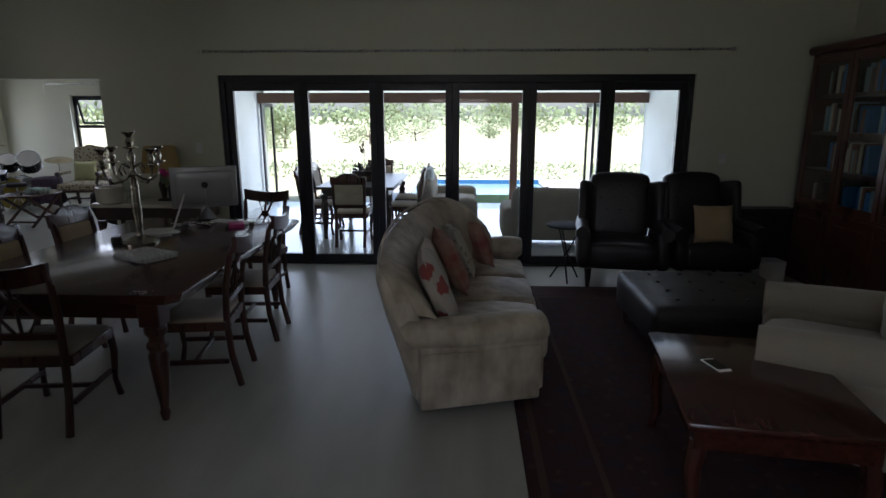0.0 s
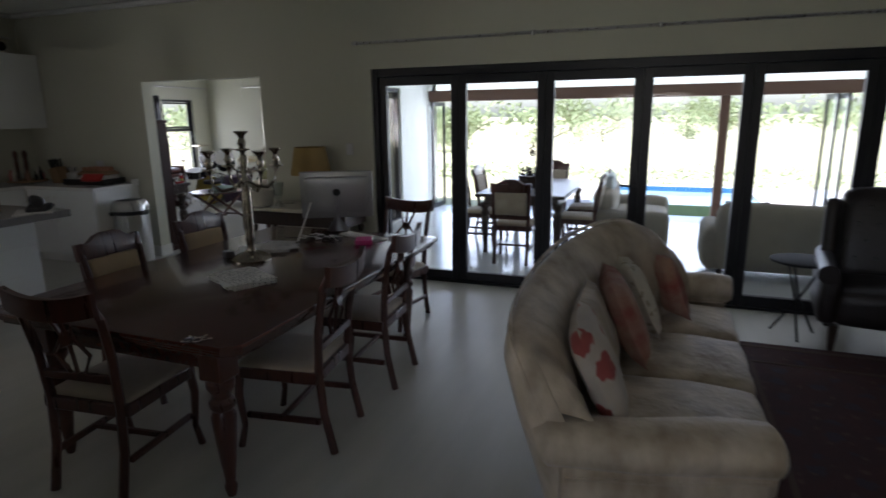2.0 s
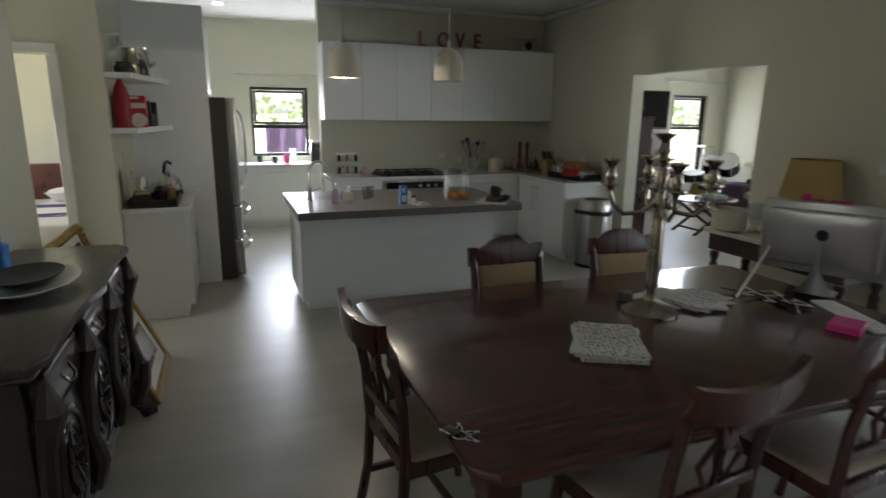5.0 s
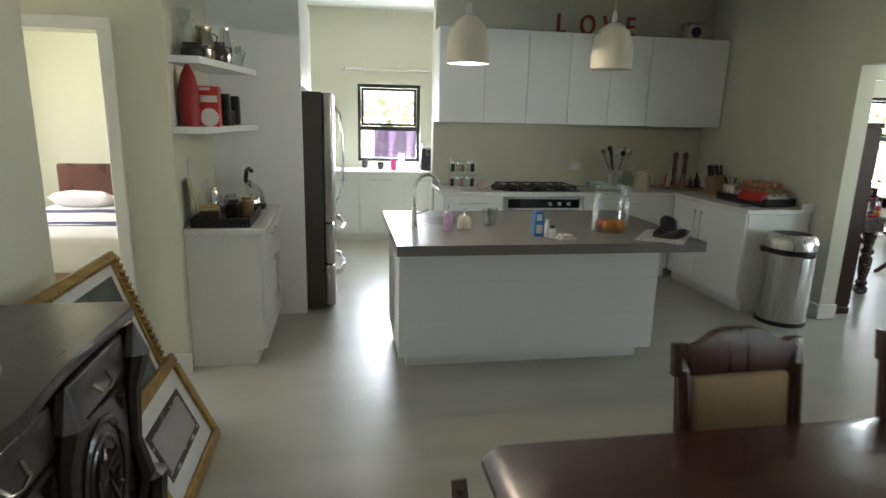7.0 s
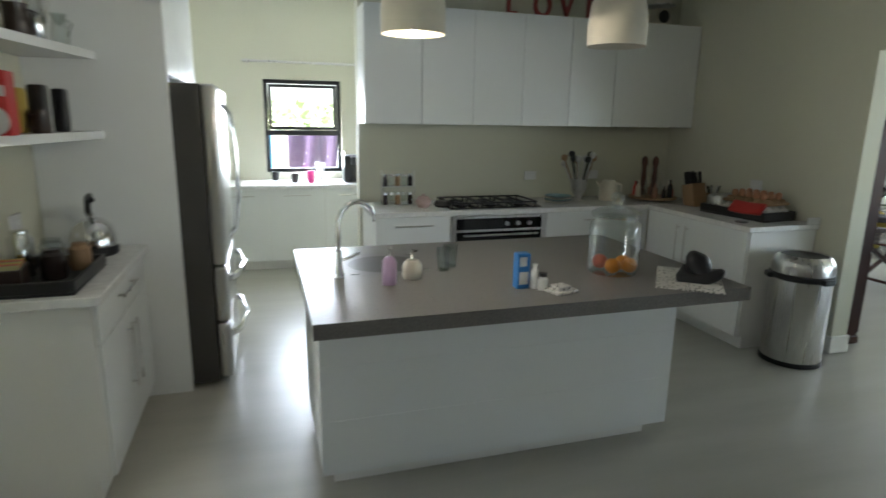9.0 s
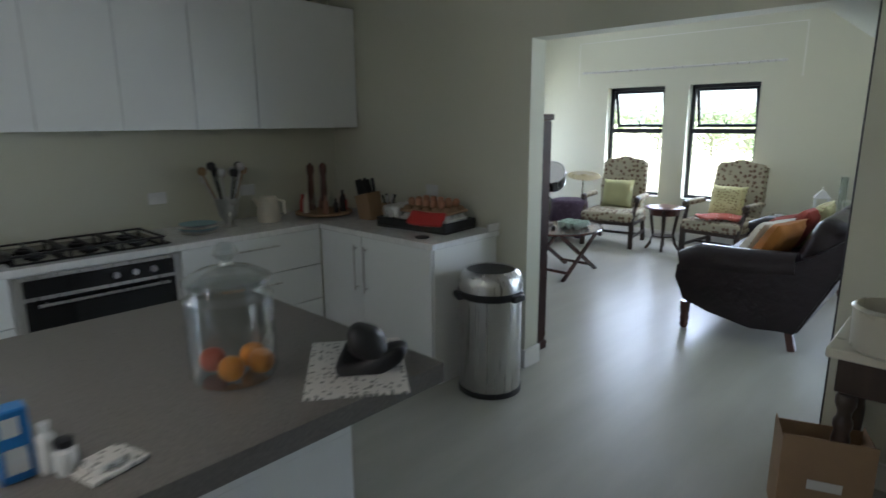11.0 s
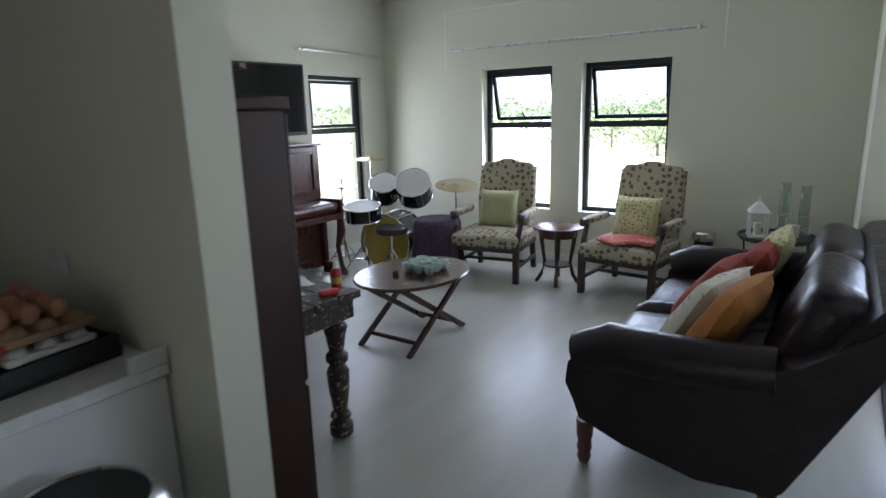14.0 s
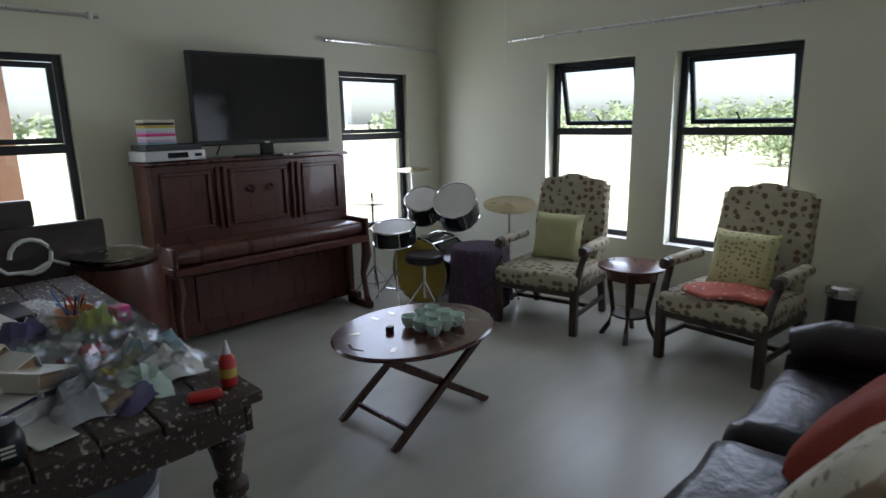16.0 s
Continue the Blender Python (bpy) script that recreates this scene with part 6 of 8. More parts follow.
def carver(x, y, rz):
    r = thing("armchair", x, y, 0, rz, "high-backed armchair in cream motif print with dark wooden frame", "armchair", "printed armchairs")
    for sx in (-0.32, 0.32):
        Mesh().box(sx - 0.028, 0.30, 0, sx + 0.028, 0.356, 0.40, 0.005).done("leg", DARKWOOD, r)
        Mesh().bar((sx * 0.94, -0.36, 0), (sx * 0.94, -0.28, 0.36), 0.05, 0.05).done("leg", DARKWOOD, r)
        Mesh().box(sx - 0.012, -0.30, 0.13, sx + 0.012, 0.30, 0.165, 0.003).done("stretcher", DARKWOOD, r)
        Mesh().tube([(sx, 0.32, 0.38), (sx * 1.04, 0.27, 0.50), (sx * 1.08, 0.20, 0.60), (sx * 1.10, 0.26, 0.655)], [0.03, 0.026, 0.026, 0.034], 8).done("arm_support", DARKWOOD, r)
        Mesh().soft(sx * 1.10 - 0.045, -0.22, 0.61, sx * 1.10 + 0.045, 0.22, 0.68, 0.035, 6).done("arm_pad", MOTIF, r)
        Mesh().tube([(sx * 1.10, 0.20, 0.645), (sx * 1.10, 0.27, 0.64), (sx * 1.10, 0.29, 0.61)], [0.035, 0.038, 0.02], 8).done("arm_tip", DARKWOOD, r)
    Mesh().box(-0.31, 0.0, 0.135, 0.31, 0.025, 0.165, 0.003).done("stretcher", DARKWOOD, r)
    Mesh().box(-0.345, -0.30, 0.30, 0.345, 0.35, 0.345, 0.006).done("seat_rail", DARKWOOD, r)
    Mesh().soft(-0.345, -0.29, 0.335, 0.345, 0.365, 0.465, 0.04, 8, crown=0.03).done("seat", MOTIF, r)
    n = 12
    top = [(-0.30 + 0.60 * k / n, 0.655 + 0.075 * math.exp(-((-0.30 + 0.60 * k / n) / 0.17) ** 4)) for k in range(n + 1)]
    Mesh().prism([(-0.29, 0.0), (-0.305, 0.3)] + top + [(0.305, 0.3), (0.29, 0.0)], -0.06, 0.05, bev=0.03).done("backrest", MOTIF, r, m=pose(0, -0.30, 0.42, 11))
    return r


carver(-6.90, 9.72, 190)
carver(-5.54, 9.80, 174)
cushion(-6.91, 9.80, 0.66, -16, 10, 0.42, 0.40, 0.14, GREENC, "plain pale green cushion on the armchair", "armchair cushions")
cushion(-5.53, 9.88, 0.66, -18, -6, 0.42, 0.40, 0.14, GREENP, "yellow-green printed cushion on the armchair", "armchair cushions")
solid(Mesh().soft(-0.24, -0.14, 0, 0.24, 0.14, 0.035, 0.015, 8, wob=0.03), "throw_blanket", motif(mat("coral_blanket", (0.50, 0.13, 0.09), 0.9, scale=9, bump=0.4, bscale=60), (0.6, 0.5, 0.42), 22, 0.2), "rumpled coral and white blanket on the chair seat", "blanket", m=pose(-5.52, 9.60, 0.49, 0, 0, 8))
rt = thing("round_table", -6.22, 9.72, 0, 20, "small round dark wooden table with curved legs", "table")
Mesh().lathe([(0.225, 0.53), (0.24, 0.535), (0.24, 0.55), (0.23, 0.555), (0, 0.555)], n=32).lathe([(0.17, 0.45), (0.17, 0.53)], n=24).done("top", REDWOOD, rt)
Mesh().lathe([(0.13, 0.17), (0.13, 0.185), (0, 0.185)], n=20).done("shelf", DARKWOOD, rt)
for k in range(4):
    a = k * 1.5708
    c, s = math.cos(a), math.sin(a)
    Mesh().tube([(0.165 * c, 0.165 * s, 0.52), (0.15 * c, 0.15 * s, 0.40), (0.12 * c, 0.12 * s, 0.20), (0.15 * c, 0.15 * s, 0.08), (0.20 * c, 0.20 * s, 0.0)], [0.022, 0.02, 0.016, 0.018, 0.02], 8).done("leg", DARKWOOD, rt)
# plain black cylinder with a silver top, its use not known
sp = thing("black_cylinder", -5.0, 10.12, 0, 0, "slim black cylinder with a shiny steel top", "bin")
Mesh().lathe([(0.075, 0), (0.08, 0.01), (0.08, 0.46), (0.072, 0.47)], n=20).done("body", BLACK, sp)
Mesh().lathe([(0.10, 0.47), (0.105, 0.48), (0.105, 0.53), (0.09, 0.545), (0, 0.55)], n=24).done("top", CHROME, sp)

# leather sofa
ls = thing("sofa", -4.50, 7.92, 0, 90, "dark brown leather sofa with scrolled arms and loose cushions", "sofa")
W = 0.98
Mesh().soft(-W + 0.05, -0.36, 0.20, W - 0.05, 0.40, 0.36, 0.04, 7).done("base", LEATHER, ls)
for i in (-1, 1):
    Mesh().soft(min(0, i * 0.80) + 0.005, -0.30, 0.30, max(0, i * 0.80) - 0.005, 0.47, 0.49, 0.07, 10, wob=0.022, crown=0.035, seed=i * 3).done("seat_cushion", LEATHER, ls)
    Mesh().soft(min(0, i * 0.82), -0.16, 0.0, max(0, i * 0.82), 0.10, 0.56, 0.10, 10, wob=0.012, seed=i * 5).done("back_cushion", LEATHER, ls, m=pose(0, -0.30, 0.42, 22))
    side = [(-0.38, 0.15), (-0.28, 0.15), (-0.1, 0.13), (0.2, 0.19), (0.40, 0.26), (0.43, 0.34), (0.47, 0.42), (0.46, 0.52), (0.40, 0.58), (0.28, 0.60), (0.05, 0.58), (-0.2, 0.60), (-0.42, 0.70), (-0.62, 0.86), (-0.68, 0.92), (-0.72, 0.90), (-0.60, 0.62)]
    m = Matrix(((0, 1, 0, 0), (1, 0, 0, 0), (0, 0, 1, 0), (0, 0, 0, 1)))
    Mesh().prism(side, i * 0.80 if i > 0 else -W, W if i > 0 else -0.80, m=m).done("arm", LEATHER, ls, sharp=62)
    Mesh().tube([(i * 0.89, -0.34, 0.62), (i * 0.89, 0.0, 0.59), (i * 0.89, 0.30, 0.585), (i * 0.89, 0.44, 0.53)], [0.10, 0.11, 0.115, 0.10], 14).done("arm_roll", LEATHER, ls)
    Mesh().lathe([(0.022, 0), (0.034, 0.03), (0.028, 0.05), (0.036, 0.08), (0.03, 0.11), (0.038, 0.14), (0.04, 0.22)], (i * 0.90, 0.40, 0), 12).done("leg", REDWOOD, ls)
    Mesh().bar((i * 0.90, -0.37, 0), (i * 0.90, -0.32, 0.20), 0.05, 0.05).done("leg", REDWOOD, ls)
Mesh().prism([(-0.36, 0.14), (-0.28, 0.40), (-0.46, 0.70), (-0.62, 0.93), (-0.72, 0.95), (-0.74, 0.88), (-0.40, 0.16)], -W + 0.03, W - 0.03, m=Matrix(((0, 1, 0, 0), (1, 0, 0, 0), (0, 0, 1, 0), (0, 0, 0, 1)))).done("back", LEATHER, ls)
for x, y, z, rx, rz, mt, lab in ((-4.40, 7.38, 0.68, 30, 80, OCHRE, "ochre yellow knitted cushion"), (-4.52, 7.52, 0.66, 32, 78, CREAMP, "cream cushion with a faint print"), (-4.56, 7.92, 0.65, 36, 84, RUST, "rust red cushion"), (-4.42, 8.22, 0.68, 30, 88, RUST, "deep red cushion"), (-4.36, 8.50, 0.70, 28, 92, GREENP, "pale green printed cushion")):
    cushion(x, y, z, rx, rz, 0.50, 0.46, 0.16, mt, lab + " on the leather sofa", "leather sofa cushions")

tr = thing("tray_table", -4.42, 9.86, 0, 0, "round dark metal tray table in the corner", "table")
Mesh().lathe([(0.27, 0.58), (0.285, 0.60), (0.285, 0.615), (0.275, 0.615), (0.265, 0.595), (0, 0.592)], n=32).done("tray", DARKSTEEL, tr)
for k in range(4):
    a = k * 1.5708 + 0.4
    Mesh().tube([(0.24 * math.cos(a), 0.24 * math.sin(a), 0.585), (0.19 * math.cos(a), 0.19 * math.sin(a), 0)], 0.008, 6).done("leg", BLACK, tr)
ln = thing("lantern", -4.56, 9.84, 0.595, 15, "white metal lantern with a pitched roof", "lantern")
Mesh().box(-0.07, -0.07, 0, 0.07, 0.07, 0.015).done("base", WHITEC, ln)
Mesh().box(-0.07, -0.07, 0.19, 0.07, 0.07, 0.199).lathe([(0.11, 0.20), (0.05, 0.26), (0.012, 0.285), (0.012, 0.31), (0, 0.315)], n=4, m=pose(0, 0, 0, 0, 0, 45)).done("roof", WHITEC, ln)
for sx in (-0.062, 0.062):
    for sy in (-0.062, 0.062):
        Mesh().box(sx - 0.008, sy - 0.008, 0.015, sx + 0.008, sy + 0.008, 0.19).done("post", WHITEC, ln)
Mesh().lathe([(0.03, 0.015), (0.03, 0.11), (0, 0.112)], n=12).done("candle", CERAM, ln)
gb2 = thing("glass_box", -4.32, 9.90, 0.595, 30, "clear glass and steel candle box", "candle holder")
f = Mesh()
for sx in (-0.09, 0.09):
    for sy in (-0.07, 0.07):
        f.box(sx - 0.004, sy - 0.004, 0, sx + 0.004, sy + 0.004, 0.18)
for z in (0.0, 0.176):
    f.box(-0.094, -0.074, z, 0.094, -0.066, z + 0.006).box(-0.094, 0.066, z, 0.094, 0.074, z + 0.006).box(-0.094, -0.066, z, -0.086, 0.066, z + 0.006).box(0.086, -0.066, z, 0.094, 0.066, z + 0.006)
f.done("frame", CHROME, gb2)
Mesh().box(-0.085, -0.068, 0.006, 0.085, -0.065, 0.175).box(-0.085, 0.065, 0.006, 0.085, 0.068, 0.175).done("pane", PANE, gb2)
Mesh().lathe([(0.05, 0.007), (0.05, 0.10), (0, 0.10)], n=14).done("candle", CERAM, gb2)
for x, y, h in ((-4.40, 10.0, 0.42), (-4.26, 10.0, 0.40)):
    solid(Mesh().lathe([(0.035, 0), (0.04, 0.01), (0.03, 0.04), (0.038, 0.08), (0.038, h), (0.035, h), (0.035, 0.08), (0, 0.06)], n=16), "hurricane_glass", JAR, "tall clear glass candle cylinder", "candle holder", "glass cylinders", m=pose(x, y, 0.595))

# piano
pn = thing("piano", -8.50, 8.07, 0, -90, "upright reddish-brown piano with carved front panels", "piano")
HW = 0.82
Mesh().box(-HW, -0.27, 0.06, HW, -0.02, 1.33, 0.006).box(-HW - 0.02, -0.285, 1.33, HW + 0.02, 0.02, 1.36, 0.01).done("case", REDWOOD, pn)
for x in (-HW - 0.005, HW - 0.05):
    Mesh().box(x, -0.02, 0.0, x + 0.055, 0.13, 0.12, 0.01).box(x, -0.02, 0.12, x + 0.055, 0.03, 0.62, 0.006).done("side", REDWOOD, pn)
    Mesh().tube([(x + 0.027, 0.25, 0.60), (x + 0.027, 0.26, 0.48), (x + 0.027, 0.20, 0.30), (x + 0.027, 0.23, 0.12), (x + 0.027, 0.26, 0.04)], [0.035, 0.045, 0.026, 0.024, 0.035], 8).done("leg", REDWOOD, pn)
    Mesh().box(x, 0.0, 0.0, x + 0.055, 0.30, 0.06, 0.008).done("toe", REDWOOD, pn)
Mesh().box(-HW, -0.02, 0.60, HW, 0.29, 0.66, 0.01).soft(-HW + 0.03, -0.02, 0.66, HW - 0.03, 0.27, 0.78, 0.05, 6).box(-HW, -0.02, 0.66, -HW + 0.035, 0.29, 0.80, 0.01).box(HW - 0.035, -0.02, 0.66, HW, 0.29, 0.80, 0.01).done("keyboard_lid", REDWOOD, pn)
for a, b in ((-0.74, -0.38), (-0.24, 0.24), (0.38, 0.74)):
    f = Mesh()
    for q in ((a, 0.86, b, 0.89), (a, 1.25, b, 1.28), (a, 0.89, a + 0.03, 1.25), (b - 0.03, 0.89, b, 1.25)):
        f.box(q[0], -0.02, q[1], q[2], 0.0, q[3], 0.005)
    f.done("panel", REDWOOD, pn)
for x in (-0.335, -0.285, 0.285, 0.335):
    Mesh().box(x - 0.014, -0.02, 0.84, x + 0.014, 0.012, 1.30, 0.008).done("pilaster", REDWOOD, pn)
Mesh().box(-0.58, -0.02, 0.16, 0.58, -0.005, 0.52, 0.008).done("lower_panel", REDWOOD, pn)
for x in (-0.08, 0.08):
    cv = Mesh()
    for k in range(6):
        a = k * 1.05
        cv.tube([(x, 0.0, 1.12), (x + 0.025 * math.cos(a), 0.01, 1.12 + 0.025 * math.sin(a)), (x + 0.045 * math.cos(a + 0.4), 0.0, 1.12 + 0.035 * math.sin(a + 0.4))], [0.006, 0.008, 0.003], 5)
    cv.done("carving", MAHOGX, pn)

tv = thing("television", -8.52, 8.16, 1.36, -97, "large flat black television standing on the piano", "television")
Mesh().box(-0.54, -0.02, 0.09, 0.54, 0.02, 0.755, 0.008).soft(-0.42, -0.06, 0.16, 0.42, -0.018, 0.62, 0.03, 5).done("case", BLACK, tv)
Mesh().box(-0.515, 0.0205, 0.125, 0.515, 0.0225, 0.735).done("screen", GLOSSBLACK, tv)
Mesh().lathe([(0.26, 0), (0.26, 0.012), (0.06, 0.02), (0, 0.02)], n=28, sy=0.5).box(-0.05, -0.02, 0.015, 0.05, 0.02, 0.10, 0.006).done("stand", GLOSSBLACK, tv)
Mesh().box(-0.02, 0.0206, 0.098, 0.02, 0.023, 0.11).done("badge", STEEL, tv)
dv = thing("disc_player", -8.55, 7.42, 1.36, -85, "silver disc player with a black box on top", "disc player")
Mesh().box(-0.21, -0.13, 0.005, 0.21, 0.13, 0.075, 0.004).done("body", PALEALU, dv)
Mesh().box(-0.08, 0.13, 0.025, 0.06, 0.133, 0.06).box(-0.18, 0.13, 0.03, -0.13, 0.133, 0.05).done("display", GLOSSBLACK, dv)
Mesh().box(-0.19, -0.12, 0.075, 0.19, 0.12, 0.115, 0.004).done("second_player", BLACK, dv)
dvs = thing("disc_cases", -8.55, 7.36, 1.475, -85, "stack of coloured disc cases", "disc cases")
for k, mt in enumerate((TEAL, LILAC, WHITEC, PINK, LILAC, MINT, YELLOW, OLDOAK, CERAM)):
    Mesh().box(-0.10, -0.07, 0, 0.10, 0.07, 0.017, 0.0015).done("case", mt, dvs, m=pose(0, 0, k * 0.0185, 0, 0, rng.uniform(-4, 4)))
Mesh().tube([(-8.62, 7.80, 1.38), (-8.66, 7.88, 1.50), (-8.60, 7.95, 1.62)], 0.006, 6).done("tv_cable", BLACK, tv, m=tv.matrix_basis.inverted())

# drum kit


def drum(r, name, x, y, z, rad, dep, rx, rz, shell=None, head=None):
    m = pose(x, y, z, rx, 0, rz)
    Mesh().lathe([(rad, 0), (rad, dep)], n=26).done(name, shell or DRUMW, r, m=m)
    Mesh().lathe([(rad - 0.004, dep + 0.001), (0, dep + 0.003)], n=26).done("head", head or SKIN, r, m=m)
    h = Mesh()
    for zz in (0.0, dep):
        h.tube([((rad + 0.006) * math.cos(k / 24 * 6.2832), (rad + 0.006) * math.sin(k / 24 * 6.2832), zz) for k in range(25)], 0.008, 6)
    for k in range(6):
        h.tube([((rad + 0.012) * math.cos(k * 1.047), (rad + 0.012) * math.sin(k * 1.047), 0), ((rad + 0.012) * math.cos(k * 1.047), (rad + 0.012) * math.sin(k * 1.047), dep)], 0.005, 5)
    h.done("hoop", CHROME, r, m=m)


def stand(r, x, y, h, top=None):
    s = Mesh().tube([(x, y, 0.10), (x, y, h)], 0.010, 7)
    for k in range(3):
        a = k * 2.094 + x * 7
        s.tube([(x, y, 0.30), (x + 0.22 * math.cos(a), y + 0.22 * math.sin(a), 0.01)], 0.008, 6)
        s.tube([(x, y, 0.12), (x + 0.13 * math.cos(a), y + 0.13 * math.sin(a), 0.12)], 0.006, 5)
    s.done("stand", CHROME, r)


dk = thing("drum_kit", 0, 0, 0, 0, "black drum kit with chrome hardware and bronze cymbals", "drum kit")
drum(dk, "bass_drum", -8.05, 9.62, 0.30, 0.29, 0.38, -90, 190, head=YELLOW)
drum(dk, "tom", -8.18, 9.52, 0.76, 0.15, 0.20, 38, 35, head=SKIN)
drum(dk, "tom", -7.84, 9.62, 0.78, 0.18, 0.22, 48, 30)
drum(dk, "snare", -8.17, 9.14, 0.56, 0.19, 0.14, 10, 30)
stand(dk, -8.17, 9.14, 0.56)
stand(dk, -8.45, 9.12, 0.98)
stand(dk, -8.52, 9.68, 1.16)
stand(dk, -7.55, 9.98, 0.82)
Mesh().tube([(-8.05, 9.70, 0.58), (-8.03, 9.66, 0.85), (-8.12, 9.58, 0.88)], 0.012, 7).tube([(-8.03, 9.66, 0.85), (-7.92, 9.66, 0.88)], 0.012, 7).done("tom_arm", CHROME, dk)
CYM = [(0.0, 0.028), (0.03, 0.022), (0.045, 0.01), (0.19, 0.0), (0.19, -0.002), (0.04, 0.005), (0, 0.02)]
for x, y, z, s, rx in ((-8.45, 9.12, 0.90, 0.9, 0), (-8.45, 9.12, 0.88, 0.9, 180), (-8.52, 9.68, 1.14, 0.9, 4), (-7.50, 9.92, 0.86, 1.25, 12)):
    Mesh().lathe([(r_ * s, z_) for r_, z_ in CYM], n=28).done("cymbal", BRASS, dk, m=pose(x, y, z, rx, 0, 40))
sl = thing("drum_stool", -7.78, 9.12, 0, 0, "round black padded drum stool on a tripod", "stool")
Mesh().lathe([(0.15, 0.44), (0.165, 0.455), (0.165, 0.50), (0.15, 0.515), (0, 0.518)], n=24).done("seat", BLKLEATHER, sl)
s_ = Mesh().tube([(0, 0, 0.12), (0, 0, 0.45)], 0.014, 8)
for k in range(3):
    s_.tube([(0, 0, 0.28), (0.2 * math.cos(k * 2.094), 0.2 * math.sin(k * 2.094), 0.01)], 0.010, 6)
s_.done("tripod", CHROME, sl)
ft_ = thing("covered_table", -7.42, 9.42, 0, 0, "round drum table under a dark purple patterned cloth", "table")
n = 44
v, f = [], []
for i, (rr, z) in enumerate(((0.0, 0.585), (0.20, 0.585), (0.235, 0.575), (0.245, 0.54), (0.25, 0.40), (0.262, 0.22), (0.27, 0.10))):
    for k in range(n):
        a = k / n * 6.2832
        w = rr * (1 + (0.05 * math.sin(a * 11) * max(0, (0.56 - z)) * 2.2))
        v.append((w * math.cos(a), w * math.sin(a), z + (0.03 * math.sin(a * 4) if i == 6 else 0)))
for i in range(6):
    for k in range(n):
        f.append((i * n + k, (i + 1) * n + k, (i + 1) * n + (k + 1) % n, i * n + (k + 1) % n))
q = Mesh()
q._add(v, f)
q.done("cloth", PURPLE, ft_, sharp=80)
for k in range(3):
    Mesh().tube([(0.15 * math.cos(k * 2.1), 0.15 * math.sin(k * 2.1), 0.5), (0.2 * math.cos(k * 2.1), 0.2 * math.sin(k * 2.1), 0)], 0.01, 6).done("leg", CHROME, ft_)

# tall narrow cupboard behind the doorway wall
tc = thing("tall_cupboard", -5.90, 5.80, 0, 0, "narrow tall dark red-brown wooden cupboard", "cupboard")
Mesh().box(-0.42, -0.115, 0.06, 0.42, 0.095, 1.63, 0.004).box(-0.43, -0.125, 0, 0.43, 0.105, 0.06, 0.004).box(-0.435, -0.125, 1.63, 0.435, 0.11, 1.67, 0.006).done("body", CUPWOOD, tc)
for a, b, z0, z1 in ((-0.415, -0.003, 0.08, 0.70), (0.003, 0.415, 0.08, 0.70), (-0.415, -0.003, 0.72, 1.18), (0.003, 0.415, 0.72, 1.18), (-0.415, -0.003, 1.20, 1.62), (0.003, 0.415, 1.20, 1.62)):
    Mesh().box(a, 0.095, z0, b, 0.113, z1, 0.005).done("door", CUPWOOD, tc)
es = thing("table_easel", -5.88, 5.80, 1.67, 10, "folded wooden table easel on top of the cupboard", "easel")
for a, b in (((-0.22, -0.06, 0), (-0.04, 0.0, 0.60)), ((0.22, -0.06, 0), (0.04, 0.0, 0.60)), ((-0.26, 0.03, 0.10), (0.26, 0.03, 0.10)), ((-0.15, 0.0, 0.28), (0.15, 0.0, 0.28))):
    Mesh().bar(a, b, 0.035, 0.02).done("bar", REDWOOD, es)

# craft table
wt = thing("craft_table", -6.98, 6.28, 0, 0, "worn paint-flecked wooden table with turned legs", "table")
for k in range(5):
    Mesh().box(-1.06, -0.38 + k * 0.152, 0.745, 1.06, -0.38 + (k + 1) * 0.152 - 0.004, 0.785, 0.005).done("plank", WORN, wt)
Mesh().box(-1.03, -0.35, 0.645, 1.03, -0.325, 0.744, 0.004).box(-1.03, 0.325, 0.645, 1.03, 0.35, 0.744, 0.004).box(-1.03, -0.325, 0.645, -1.005, 0.325, 0.744, 0.004).box(1.005, -0.325, 0.645, 1.03, 0.325, 0.744, 0.004).done("apron", WORN, wt)
LP2 = [(0.035, 0.0), (0.06, 0.02), (0.06, 0.07), (0.04, 0.09), (0.055, 0.12), (0.036, 0.15), (0.052, 0.26), (0.058, 0.36), (0.038, 0.40), (0.056, 0.42), (0.056, 0.45), (0.036, 0.47), (0.05, 0.55), (0.062, 0.60), (0.04, 0.63), (0.06, 0.65)]
for sx in (-0.95, 0.95):
    for sy in (-0.29, 0.29):
        Mesh().lathe(LP2, (sx, sy, 0), 16).done("leg", WORN, wt)
Z = 0.785
rg = random.Random(21)


def crumple(x, y, w, h, material, name, label, cat, seed, hz=0.10):
    v, f, n = [], [], 9
    for i in range(n + 1):
        for j in range(n + 1):
            u, q = i / n * 2 - 1, j / n * 2 - 1
            d = max(0, 1 - (u * u + q * q) * 0.75)
            nn = noise.noise((u * 2.5 + seed, q * 2.5, seed * 0.7)) * 0.5 + noise.noise((u * 6 + seed, q * 6, 3.1)) * 0.35
            v.append((u * w / 2 * (1 + nn * 0.15), q * h / 2 * (1 + nn * 0.15), max(0.002, hz * d * (0.55 + nn))))
    for i in range(n):
        for j in range(n):
            a = i * (n + 1) + j
            f.append((a, a + n + 1, a + n + 2, a + 1))
    ms = Mesh()
    ms._add(v, f)
    return solid(ms, name, material, label, cat, m=pose(x, y, Z, 0, 0, seed * 37))


